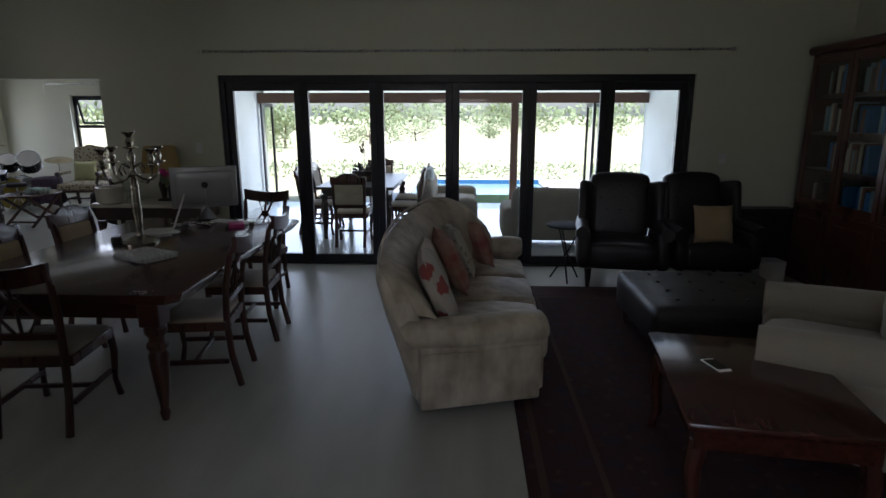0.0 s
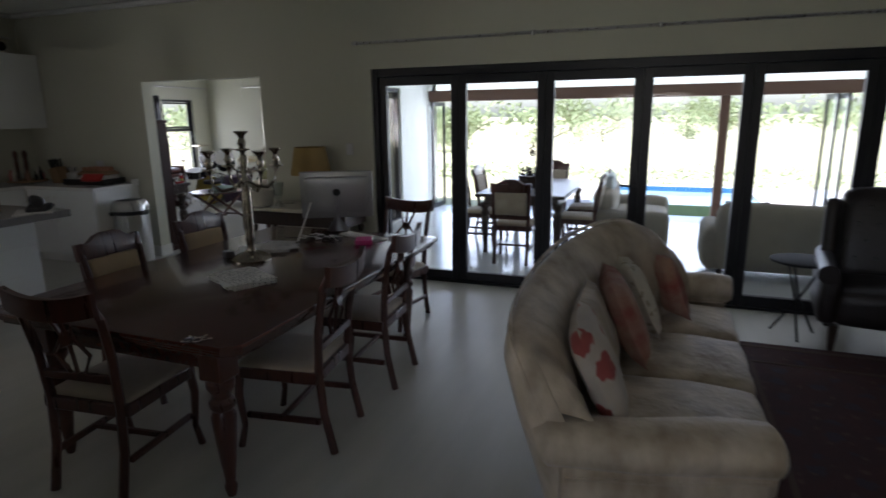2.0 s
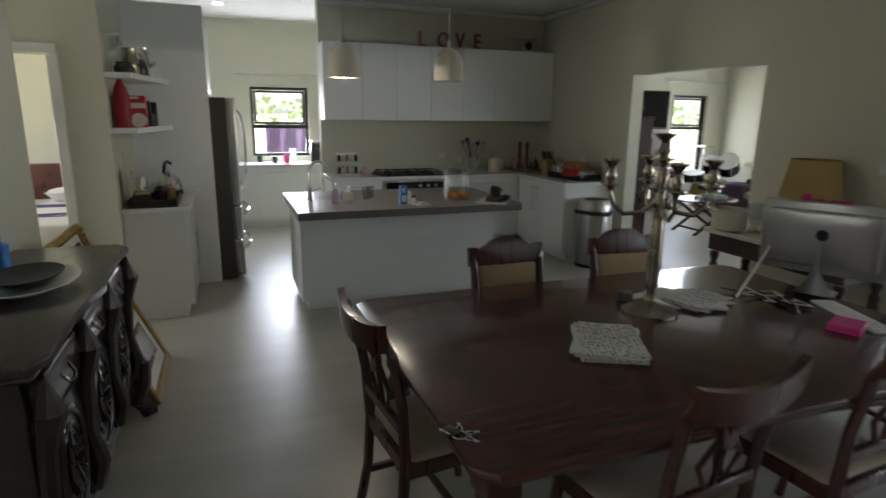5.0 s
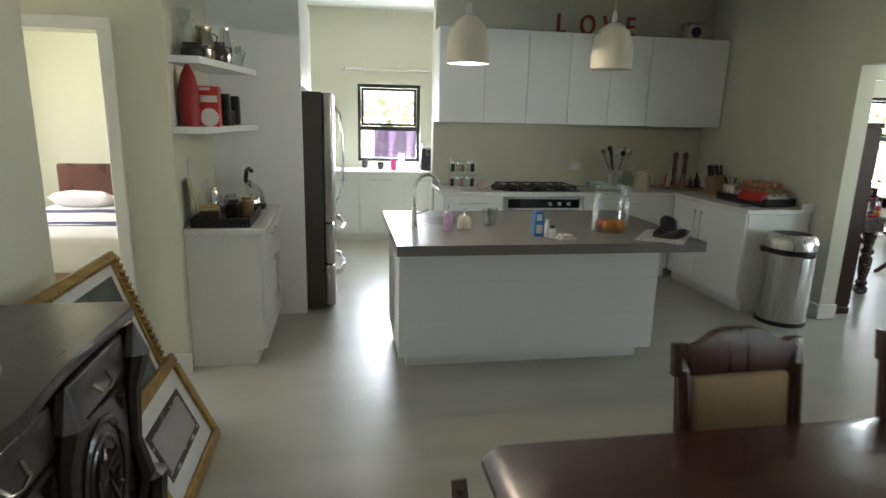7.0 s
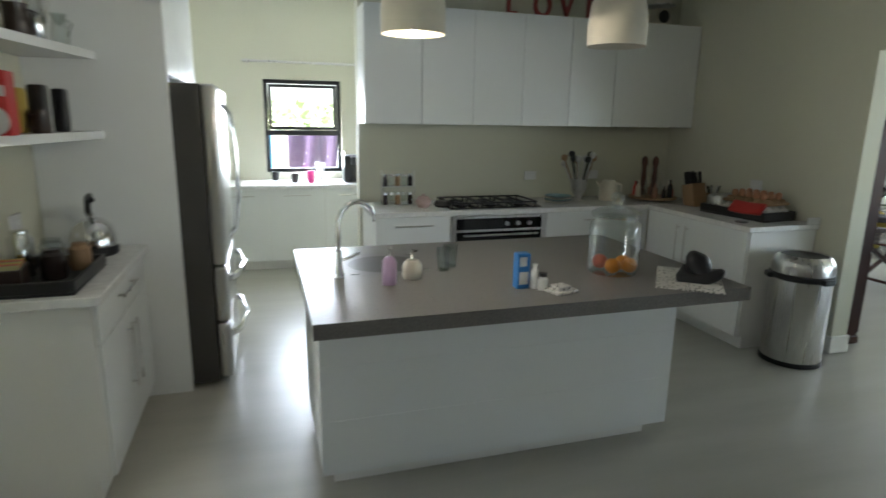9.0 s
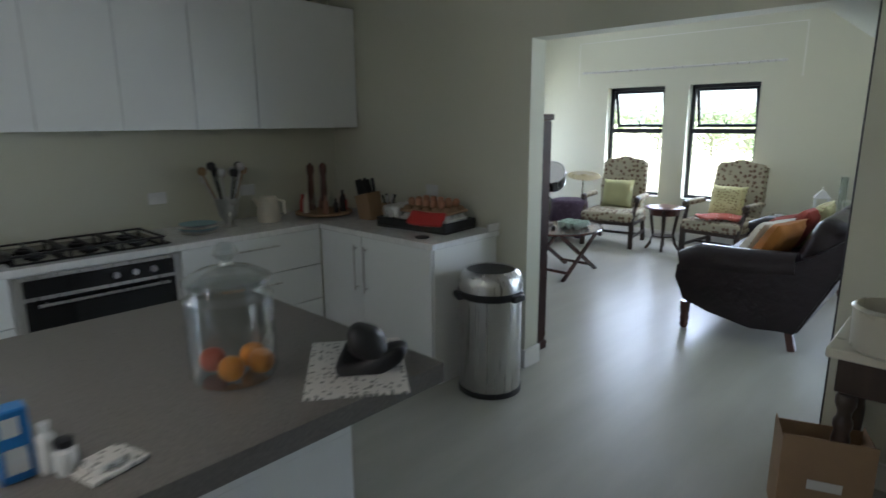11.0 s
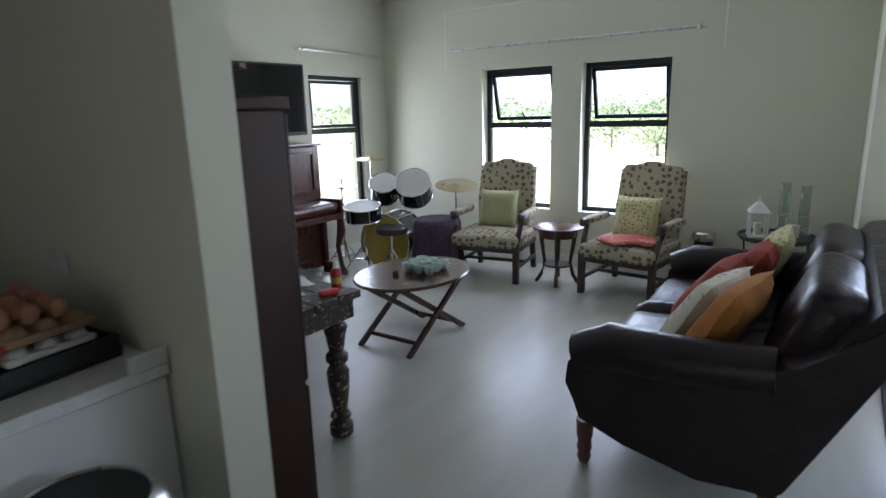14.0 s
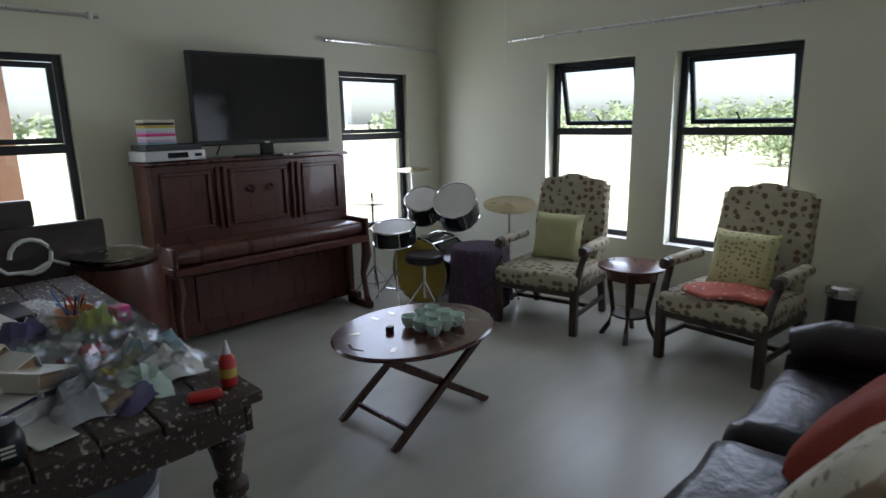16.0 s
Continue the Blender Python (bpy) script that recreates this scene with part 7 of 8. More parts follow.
for k, (x, y) in enumerate(((-6.35, 6.35), (-6.5, 6.2), (-6.62, 6.45), (-6.42, 6.50), (-6.75, 6.3), (-6.95, 6.5), (-6.3, 6.2), (-6.9, 6.15))):
    crumple(x, y, 0.30, 0.26, PLASTIC, "plastic_bag", "crumpled clear plastic craft bag", "plastic bag", k + 1.3, 0.14)
for k, (x, y, mt) in enumerate(((-6.5, 6.35, LILAC), (-6.38, 6.42, GREENC), (-6.7, 6.2, TEAL), (-6.78, 6.42, MINT), (-6.3, 6.32, YELLOW), (-6.6, 6.3, PAPER), (-6.45, 6.22, RED), (-6.15, 6.35, NAVY), (-7.1, 6.3, PAPER), (-7.0, 6.12, TEAL), (-7.25, 6.45, CERAM), (-6.25, 6.5, PAPER))):
    crumple(x, y, 0.20, 0.15, mt, "craft_cloth", "crumpled scrap of coloured craft material", "craft material", k + 20.7, 0.09)
hp = random.Random(5)
for k in range(16):
    crumple(hp.uniform(-6.95, -6.12), hp.uniform(6.2, 6.56), hp.uniform(0.2, 0.34), hp.uniform(0.18, 0.28), PLASTIC, "plastic_bag", "crumpled clear plastic craft bag", "plastic bag", k * 1.7 + 60, hp.uniform(0.12, 0.24))
for k, mt in enumerate((PAPER, mat("white_wool", (0.7, 0.72, 0.74), 0.95, bump=0.4), TEAL, MINT, PAPER, mat("lime_felt", (0.32, 0.36, 0.05), 0.9, bump=0.3), NAVY, RED, PAPER)):
    crumple(hp.uniform(-6.95, -6.15), hp.uniform(6.2, 6.55), 0.22, 0.18, mt, "craft_cloth", "crumpled scrap of coloured craft material", "craft material", k * 2.3 + 90, hp.uniform(0.10, 0.18))
for x, y, rz, tilt, mt in ((-6.42, 6.06, 28, 18, PAPER), (-6.34, 6.12, 40, -14, CERAM), (-6.52, 6.02, 20, 24, CERAM), (-6.28, 6.02, 33, 0, PAPER)):
    ob_ = thing("open_carton", x, y, Z + 0.02 + 0.003 * abs(tilt), 0, "small open white craft carton lying on its side", "box", "craft cartons")
    ob_.matrix_basis = ob_.matrix_basis @ pose(0, 0, 0, tilt, 0, rz)
    for q in ((-0.11, -0.08, 0, 0.11, 0.08, 0.004), (-0.11, -0.08, 0.05, 0.11, 0.08, 0.054), (-0.11, -0.08, 0.004, 0.11, -0.076, 0.05), (-0.11, 0.076, 0.004, 0.11, 0.08, 0.05)):
        Mesh().box(*q, 0.001).done("side", mt, ob_)
    Mesh().box(-0.09, -0.07, 0.006, 0.10, 0.07, 0.042, 0.003).done("contents", (CARD, NAVY, REDFAB, BOTTLE)[int(rz) % 4], ob_)
for k in range(9):
    x, y = rg.uniform(-7.7, -6.32), rg.uniform(6.02, 6.5)
    solid(Mesh().box(-0.10, -0.14, 0, 0.10, 0.14, 0.003), "paper_sheet", PAPER if k % 2 else PRINT, "loose craft paper sheet on the table", "paper", "loose craft papers", m=pose(x, y, Z + 0.0005 * k, 0, 0, rg.uniform(0, 180)))
for x, y, rz, w, d, h, mt, lab in ((-6.17, 6.28, 24, 0.16, 0.10, 0.035, CARD, "small brown wooden box on the craft table"), (-6.30, 6.06, 35, 0.24, 0.17, 0.05, PAPER, "pale cardboard craft box"), (-6.38, 6.02, 28, 0.20, 0.14, 0.09, CERAM, "pale cardboard craft box"), (-7.1, 6.12, 10, 0.22, 0.16, 0.08, PAPER, "pale cardboard craft box"),
                                 (-6.95, 6.56, 15, 0.07, 0.06, 0.07, PINK, "small magenta box on the table"), (-6.6, 6.02, -20, 0.20, 0.02, 0.20, WHITEC, "white punched card standing upright"), (-7.3, 6.2, 5, 0.28, 0.20, 0.05, BOTTLE, "dark craft tin on the table"), (-6.16, 6.10, 12, 0.30, 0.10, 0.004, PAPER, "white paper strip on the table")):
    solid(Mesh().box(-w / 2, -d / 2, 0, w / 2, d / 2, h, 0.003), "craft_box", mt, lab, "box", m=pose(x, y, Z + 0.006, 0, 0, rz))
gl = thing("glue_bottle", -6.03, 6.60, Z, 0, "red glue bottle with a white nozzle", "bottle")
Mesh().lathe([(0.024, 0), (0.026, 0.01), (0.026, 0.085), (0.018, 0.10), (0.012, 0.105)], n=14).done("body", RED, gl)
Mesh().lathe([(0.013, 0.105), (0.011, 0.12), (0.004, 0.15), (0, 0.151)], n=10).done("nozzle", WHITEC, gl)
Mesh().lathe([(0.0265, 0.03), (0.0265, 0.06)], n=14).done("label", YELLOW, gl)
pj = thing("paint_jar", -6.02, 6.02, Z, 0, "black plastic paint bottle with a pale label", "bottle")
Mesh().lathe([(0.035, 0), (0.042, 0.01), (0.044, 0.06), (0.036, 0.085), (0.03, 0.09), (0.03, 0.11), (0, 0.112)], n=18).done("body", BLACK, pj)
for k in range(3):
    Mesh().box(0.0435, -0.015, 0.03 + k * 0.012, 0.0448, 0.015, 0.036 + k * 0.012).done("label_line", CERAM, pj)
pc = thing("pencil_tub", -7.05, 6.42, Z, 0, "orange basket full of pencils and brushes", "pencils")
Mesh().lathe([(0.06, 0), (0.075, 0.07), (0.07, 0.07), (0.056, 0.006), (0, 0.006)], n=16, sx=1.4).done("basket", ORANGE, pc)
for k in range(12):
    Mesh().tube([(rg.uniform(-0.04, 0.04), rg.uniform(-0.03, 0.03), 0.01), (rg.uniform(-0.12, 0.12), rg.uniform(-0.06, 0.06), rg.uniform(0.1, 0.15))], 0.004, 5).done("pencil", (BOTTLE, RED, BLUE, CARD)[k % 4], pc)
solid(Mesh().soft(-0.05, -0.02, 0, 0.05, 0.02, 0.03, 0.012, 5), "marker", RED, "red marker lying by the table edge", "pen", m=pose(-5.98, 6.50, Z, 0, 0, 70))
# things behind the craft table
bt_ = thing("storage_tub", -6.55, 6.25, 0, 5, "translucent plastic storage tub under the table", "tub")
Mesh().lathe([(0.20, 0.0), (0.24, 0.36), (0.25, 0.37), (0.235, 0.37), (0.19, 0.01), (0, 0.01)], n=24, sx=1.3).done("body", mat("milky_plastic", (0.62, 0.64, 0.66), 0.35, scale=4, bump=0.02), bt_)
dr = thing("drum_barrel", -8.2, 6.92, 0, 0, "dark red wooden barrel table with silver trays on top", "barrel")
Mesh().lathe([(0.22, 0), (0.25, 0.15), (0.26, 0.40), (0.25, 0.65), (0.23, 0.78), (0, 0.78)], n=24).done("barrel", REDWOOD, dr)
solid(Mesh().lathe([(0.12, 0.0), (0.22, 0.012), (0.28, 0.03), (0.285, 0.035), (0.22, 0.018), (0, 0.01)], n=32, sy=0.85), "serving_tray", SILVER, "oval tarnished silver tray", "tray", m=pose(-8.2, 6.92, 0.785))
solid(Mesh().lathe([(0.12, 0.0), (0.20, 0.012), (0.24, 0.03), (0.245, 0.035), (0.2, 0.018), (0, 0.01)], n=32, sy=0.8), "serving_tray", SILVER, "oval tarnished silver tray on another", "tray", m=pose(-8.15, 6.88, 0.822, 2, 3, 30))
hbd = thing("carved_bench", -8.30, 6.25, 0, -90, "dark bench with a white scroll-carved back panel", "bench")
Mesh().box(-0.65, -0.05, 0.0, 0.65, 0.0, 1.05, 0.01).box(-0.30, -0.06, 1.05, 0.65, 0.0, 1.20, 0.01).done("back", OLDOAK, hbd)
sc_ = Mesh()
for x in (-0.25, 0.25):
    sc_.tube([(x + 0.10 * math.cos(a / 12 * 5.2), 0.012, 0.88 + 0.10 * math.sin(a / 12 * 5.2)) for a in range(13)], 0.022, 6, flat=0.6)
    sc_.tube([(x - 0.18, 0.012, 0.80), (x - 0.10, 0.012, 0.84), (x, 0.012, 0.79), (x + 0.12, 0.012, 0.80), (x + 0.2, 0.012, 0.88)], 0.02, 6, flat=0.6)
sc_.done("scrollwork", WHITEC, hbd)
Mesh().box(-0.65, 0.0, 0.40, 0.65, 0.28, 0.45, 0.008).done("seat", OLDOAK, hbd)
for x in (-0.6, 0.55):
    Mesh().box(x, 0.2, 0, x + 0.05, 0.25, 0.40).done("leg", OLDOAK, hbd)

# ---------- kitchen things ----------
bn = thing("waste_bin", -5.38, 5.13, 0, 0, "tall brushed steel bin with a black open rim", "bin")
Mesh().lathe([(0.185, 0.012), (0.19, 0.02), (0.19, 0.60), (0.185, 0.605)], n=36).done("body", STEEL, bn)
Mesh().lathe([(0.195, 0.0), (0.195, 0.03), (0.19, 0.035)], n=36).done("base", BLACK, bn)
Mesh().lathe([(0.192, 0.60), (0.202, 0.61), (0.200, 0.64), (0.192, 0.645)], n=36).done("bag_rim", BLACK, bn)
Mesh().lathe([(0.194, 0.645), (0.196, 0.69), (0.175, 0.745), (0.15, 0.765), (0.145, 0.76), (0.15, 0.70)], n=36).done("lid", STEEL, bn)
# flat black disc set into the opening for the bin's black interior
Mesh().lathe([(0.15, 0.74), (0.147, 0.757), (0, 0.75)], n=30).done("black_interior", BLACK, bn)
for a in (0, 120, 240):
    Mesh().soft(0.185, -0.05, 0.595, 0.225, 0.05, 0.635, 0.012, 5, m=pose(0, 0, 0, 0, 0, a)).done("bag_fold", BLACK, bn)

# letters on the cupboard: each cut from thick board
BOARD = mat("red_metal_letter", (0.30, 0.035, 0.03), 0.5, c2=(0.20, 0.025, 0.02), scale=20, bump=0.1)
y = 3.60
for ch in "LOVE":
    cu = bpy.data.curves.new("letter", "FONT")
    cu.body, cu.size, cu.extrude, cu.bevel_depth = ch, 0.27, 0.018, 0.002
    tmp = bpy.data.objects.new("letter", cu)
    me = bpy.data.meshes.new_from_object(tmp)
    bpy.data.objects.remove(tmp)
    me.materials.clear()
    me.materials.append(BOARD)
    ob = new("letter_" + ch.lower(), me)
    ob.matrix_basis = Matrix.Translation((-7.16, y, 2.487)) @ Matrix(((0, 0, 1, 0), (1, 0, 0, 0), (0, 1, 0, 0), (0, 0, 0, 1))) @ Matrix.Diagonal((0.78, 1, 1, 1))
    tagged(ob, "red metal letter " + ch + " standing on the wall cupboard", "letter", "letters on the cupboard")
    y += 0.25
sc = thing("kitchen_scale", -7.22, 5.15, 2.485, 90, "old white kitchen scale with a round dial", "scale")
Mesh().prism([(-0.10, 0), (0.10, 0), (0.06, 0.15), (-0.06, 0.15)], -0.06, 0.06, bev=0.008).done("body", CERAM, sc)
Mesh().lathe([(0.055, 0), (0.055, 0.008), (0.045, 0.010), (0, 0.010)], n=20, m=pose(0, -0.06, 0.08, 90)).done("dial", BLACK, sc)
Mesh().lathe([(0.02, 0.15), (0.02, 0.17), (0.13, 0.175), (0.13, 0.185), (0, 0.18)], n=20).done("pan", STEEL, sc)

jr = thing("glass_jar", -4.77, 3.20, 0.92, 0, "large lidded glass jar holding oranges", "jar")
Mesh().lathe([(0.0, 0.004), (0.11, 0.004), (0.118, 0.02), (0.118, 0.235), (0.10, 0.255), (0.10, 0.27)], n=32).done("jar", JAR, jr)
Mesh().lathe([(0.108, 0.272), (0.116, 0.28), (0.116, 0.29), (0.07, 0.315), (0.02, 0.325), (0.018, 0.34), (0.034, 0.36), (0.02, 0.385), (0, 0.387)], n=28).done("lid", JAR, jr)
for k, (x, yy, mt) in enumerate(((-0.05, -0.04, APPLE), (0.05, -0.035, ORANGE), (0.0, 0.055, ORANGE), (0.06, 0.05, ORANGE))):
    solid(Mesh().soft(-0.036, -0.036, -0.036, 0.036, 0.036, 0.036, 0.036, 8), "orange" if k else "apple", mt, "fruit lying in the glass jar", "fruit", "fruit in the jar", m=pose(-4.77 + x, 3.20 + yy, 0.966))
cn = thing("drink_can", -4.64, 2.66, 0.92, 0, "blue and white drink carton", "carton")
Mesh().box(-0.025, -0.03, 0, 0.025, 0.03, 0.155, 0.004).done("body", BLUE, cn)
Mesh().box(0.0252, -0.02, 0.02, 0.0262, 0.02, 0.075).box(0.0252, -0.02, 0.10, 0.0262, 0.012, 0.14).done("label", WHITEC, cn)
pb = thing("pill_bottle", -4.585, 2.735, 0.92, 0, "small white pill bottle with a dark cap", "bottle")
Mesh().lathe([(0.02, 0), (0.022, 0.005), (0.022, 0.05), (0.016, 0.055), (0.016, 0.06)], n=14).done("body", WHITEC, pb)
Mesh().lathe([(0.018, 0.06), (0.018, 0.075), (0, 0.076)], n=14).done("cap", BLACK, pb)
solid(Mesh().lathe([(0.016, 0), (0.018, 0.005), (0.018, 0.08), (0.01, 0.09), (0.012, 0.11), (0, 0.112)], n=14), "spray_bottle", WHITEC, "small white medicine bottle", "bottle", m=pose(-4.615, 2.71, 0.92))
solid(Mesh().box(-0.045, -0.06, 0, 0.045, 0.06, 0.012, 0.002).box(-0.03, -0.04, 0.012, 0.03, 0.03, 0.03, 0.003), "medicine_box", PRINT, "small printed medicine boxes on the island", "box", m=pose(-4.54, 2.80, 0.92, 0, 0, 15))
solid(Mesh().box(-0.14, -0.20, 0, 0.14, 0.20, 0.006, 0.002), "placemat", PRINT, "black and white patterned placemat", "mat", m=pose(-4.56, 3.47, 0.92, 0, 0, 52))
solid(Mesh().soft(-0.10, -0.07, 0, 0.10, 0.07, 0.06, 0.03, 9, wob=0.05).soft(-0.07, -0.06, 0.02, 0.05, 0.05, 0.14, 0.05, 8, wob=0.05, seed=4), "black_cap", BLACK, "crumpled black cloth cap on a placemat", "cap", m=pose(-4.52, 3.50, 0.926, 0, 0, 50))
sp1 = thing("soap_bottle", -4.83, 2.12, 0.92, 0, "lilac soap bottle with a pump", "bottle")
Mesh().lathe([(0.03, 0), (0.032, 0.01), (0.032, 0.10), (0.02, 0.12), (0.012, 0.125)], n=16).done("body", LILAC, sp1)
Mesh().tube([(0, 0, 0.125), (0, 0, 0.165), (0.03, 0, 0.168)], 0.006, 6).done("pump", WHITEC, sp1)
sp2 = thing("soap_jar", -4.90, 2.24, 0.92, 0, "squat cream soap dispenser", "bottle")
Mesh().lathe([(0.04, 0), (0.045, 0.01), (0.045, 0.06), (0.03, 0.085), (0.012, 0.09)], n=18).done("body", CERAM, sp2)
Mesh().tube([(0, 0, 0.09), (0, 0, 0.13), (0.03, 0.01, 0.132)], 0.006, 6).done("pump", CHROME, sp2)
for x, yy in ((-5.00, 2.42), (-5.05, 2.47)):
    solid(Mesh().lathe([(0.028, 0), (0.036, 0.11), (0.034, 0.11), (0.027, 0.008), (0, 0.008)], n=20), "tumbler", JAR, "clear drinking glass beside the sink", "glass", "drinking glasses", m=pose(x, yy, 0.92))

# back counter
rk = thing("spice_rack", -7.05, 2.66, 0.92, 90, "two-tier wire rack of glass spice jars", "spice rack")
fm = Mesh()
for z in (0.02, 0.17):
    fm.tube([(-0.13, -0.04, z), (0.13, -0.04, z), (0.13, 0.04, z), (-0.13, 0.04, z), (-0.13, -0.04, z)], 0.003, 5)
for sx in (-0.13, 0.13):
    fm.tube([(sx, 0.04, 0), (sx, 0.04, 0.30), (sx, -0.04, 0.30), (sx, -0.04, 0.0)], 0.003, 5)
fm.done("frame", CHROME, rk)
for z in (0.02, 0.17):
    for k in range(5):
        Mesh().lathe([(0.02, 0), (0.022, 0.01), (0.022, 0.07), (0.018, 0.08)], (-0.104 + k * 0.052, 0, z), 10).done("jar", (BOTTLE, JAR, CARD, JAR, BOTTLE)[k], rk)
        Mesh().lathe([(0.021, 0.08), (0.021, 0.10), (0, 0.10)], (-0.104 + k * 0.052, 0, z), 10).done("lid", CHROME, rk)
tpot = thing("teapot", -6.98, 2.86, 0.92, 60, "round pink and white teapot", "teapot")
Mesh().lathe([(0.04, 0), (0.065, 0.03), (0.065, 0.06), (0.04, 0.09), (0.012, 0.095), (0.012, 0.11), (0, 0.112)], n=18).done("body", mat("blush_ceramic", (0.62, 0.45, 0.40), 0.25, bump=0.0), tpot)
Mesh().tube([(0.06, 0, 0.04), (0.09, 0, 0.06), (0.10, 0, 0.08)], [0.012, 0.009, 0.007], 7).tube([(-0.06, 0, 0.07), (-0.095, 0, 0.06), (-0.09, 0, 0.03), (-0.06, 0, 0.03)], 0.006, 6).done("spout", WHITEC, tpot)
solid(Mesh().lathe([(0.05, 0), (0.07, 0.02), (0.06, 0.05), (0.02, 0.06), (0.02, 0.08), (0, 0.082)], n=16), "small_pot", DARKSTEEL, "small dark steel pot with a lid", "pot", m=pose(-6.98, 3.02, 0.92))
pls = thing("plate_stack", -7.0, 4.10, 0.92, 0, "stack of patterned side plates", "plates")
for k in range(6):
    Mesh().lathe([(0.06, 0), (0.07, 0.004), (0.115, 0.012), (0.116, 0.015), (0.07, 0.008), (0, 0.006)], n=26).done("plate", (CERAM, WHITEC, TEAL)[k % 3], pls, m=pose(0, 0, k * 0.011))
up_ = thing("utensil_pot", -7.10, 4.36, 0.92, 0, "steel footed pot full of cooking utensils", "utensils")
Mesh().lathe([(0.06, 0), (0.03, 0.02), (0.03, 0.04), (0.06, 0.08), (0.085, 0.20), (0.08, 0.20), (0.055, 0.08), (0, 0.06)], n=22).done("pot", STEEL, up_)
for k in range(11):
    a = k * 0.57
    tip = (0.17 * math.cos(a) * rng.uniform(0.5, 1), 0.17 * math.sin(a) * rng.uniform(0.5, 1), rng.uniform(0.32, 0.44))
    Mesh().tube([(0.03 * math.cos(a), 0.03 * math.sin(a), 0.10), tuple(0.8 * t for t in tip), tip], [0.006, 0.007, 0.008], 6).soft(tip[0] - 0.028, tip[1] - 0.028, tip[2] - 0.02, tip[0] + 0.028, tip[1] + 0.028, tip[2] + 0.04, 0.025, 4).done("utensil", (BLACK, STEEL, CARD)[k % 3], up_)
ktl = thing("cream_kettle", -7.08, 4.66, 0.92, 40, "cream enamel electric kettle", "kettle")
Mesh().lathe([(0.08, 0), (0.085, 0.02), (0.075, 0.14), (0.055, 0.18), (0.05, 0.185), (0, 0.19)], n=24).done("body", CERAM, ktl)
Mesh().tube([(0.06, 0, 0.16), (0.12, 0, 0.15), (0.12, 0, 0.06), (0.085, 0, 0.04)], 0.011, 7).done("handle", CERAM, ktl)
Mesh().tube([(-0.07, 0, 0.12), (-0.11, 0, 0.17)], [0.018, 0.01], 7).done("spout", CERAM, ktl)
ls_ = thing("turntable", -7.02, 5.10, 0.92, 0, "round wooden turntable crowded with bottles and mills", "turntable")
Mesh().lathe([(0.06, 0), (0.06, 0.015), (0.22, 0.018), (0.22, 0.035), (0, 0.035)], n=30).done("tray", CARD, ls_)
for x, yy in ((-0.06, 0.05), (-0.10, -0.04)):
    solid(Mesh().lathe([(0.03, 0), (0.032, 0.02), (0.02, 0.06), (0.026, 0.16), (0.02, 0.26), (0.03, 0.30), (0.028, 0.34), (0.012, 0.36), (0, 0.37)], n=16), "pepper_mill", REDWOOD, "tall dark wooden pepper mill", "mill", "pepper mills", m=pose(-7.02 + x, 5.10 + yy, 0.956))
for k in range(12):
    a = k * 0.5236
    rr, hh = rng.uniform(0.018, 0.026), rng.uniform(0.09, 0.17)
    m_ = (BOTTLE, BOTTLE, RED, CERAM, JAR, REDFAB)[k % 6]
    solid(Mesh().lathe([(rr, 0), (rr * 1.05, 0.006), (rr, hh * 0.6), (rr * 0.4, hh * 0.8), (rr * 0.4, hh), (0, hh + 0.002)], n=14), "condiment_bottle", m_, "small dark condiment bottle on the turntable", "bottle", "condiment bottles", m=pose(-7.02 + 0.16 * math.cos(a), 5.10 + 0.16 * math.sin(a), 0.956))
kb_ = thing("knife_block", -6.62, 5.24, 0.92, 10, "brown wooden knife block with black knives", "knife block")
Mesh().prism([(-0.05, 0), (0.07, 0), (0.03, 0.20), (-0.09, 0.17)], -0.08, 0.08, bev=0.006).done("block", CARD, kb_)
for k in range(6):
    Mesh().box(-0.012, -0.009, 0, 0.012, 0.009, 0.12, 0.004).done("knife", BLACK, kb_, m=pose(-0.06 + 0.03 * (k % 3), -0.05 + 0.10 * (k // 3), 0.17 + 0.01 * (k % 2), rng.uniform(-6, 6), -14))
solid(Mesh().lathe([(0.045, 0), (0.05, 0.01), (0.05, 0.13), (0.046, 0.13), (0.04, 0.01), (0, 0.01)], n=16), "cutlery_pot", CARD, "round terracotta pot of cutlery", "pot", m=pose(-6.45, 5.27, 0.92))
for k in range(7):
    a = k * 0.9
    solid(Mesh().tube([(0, 0, 0), (0.05 * math.cos(a), 0.05 * math.sin(a), 0.17)], [0.005, 0.009], 6), "spoon", BLACK if k % 2 else STEEL, "kitchen tool standing in the pot", "utensil", "tools in the pot", m=pose(-6.45, 5.27, 0.94))
ty = thing("oven_tray", -6.05, 5.25, 0.92, 6, "black tray stacked with egg boxes and packets", "tray")
Mesh().box(-0.30, -0.17, 0, 0.30, 0.17, 0.012, 0.004).box(-0.30, -0.17, 0.012, 0.30, -0.155, 0.07, 0.004).box(-0.30, 0.155, 0.012, 0.30, 0.17, 0.07, 0.004).box(-0.30, -0.155, 0.012, -0.285, 0.155, 0.07, 0.004).box(0.285, -0.155, 0.012, 0.30, 0.155, 0.07, 0.004).done("tray", BLACK, ty)
Mesh().soft(-0.28, -0.14, 0.015, -0.12, 0.14, 0.15, 0.03, 6, wob=0.012).done("foil_packet", STEEL, ty)
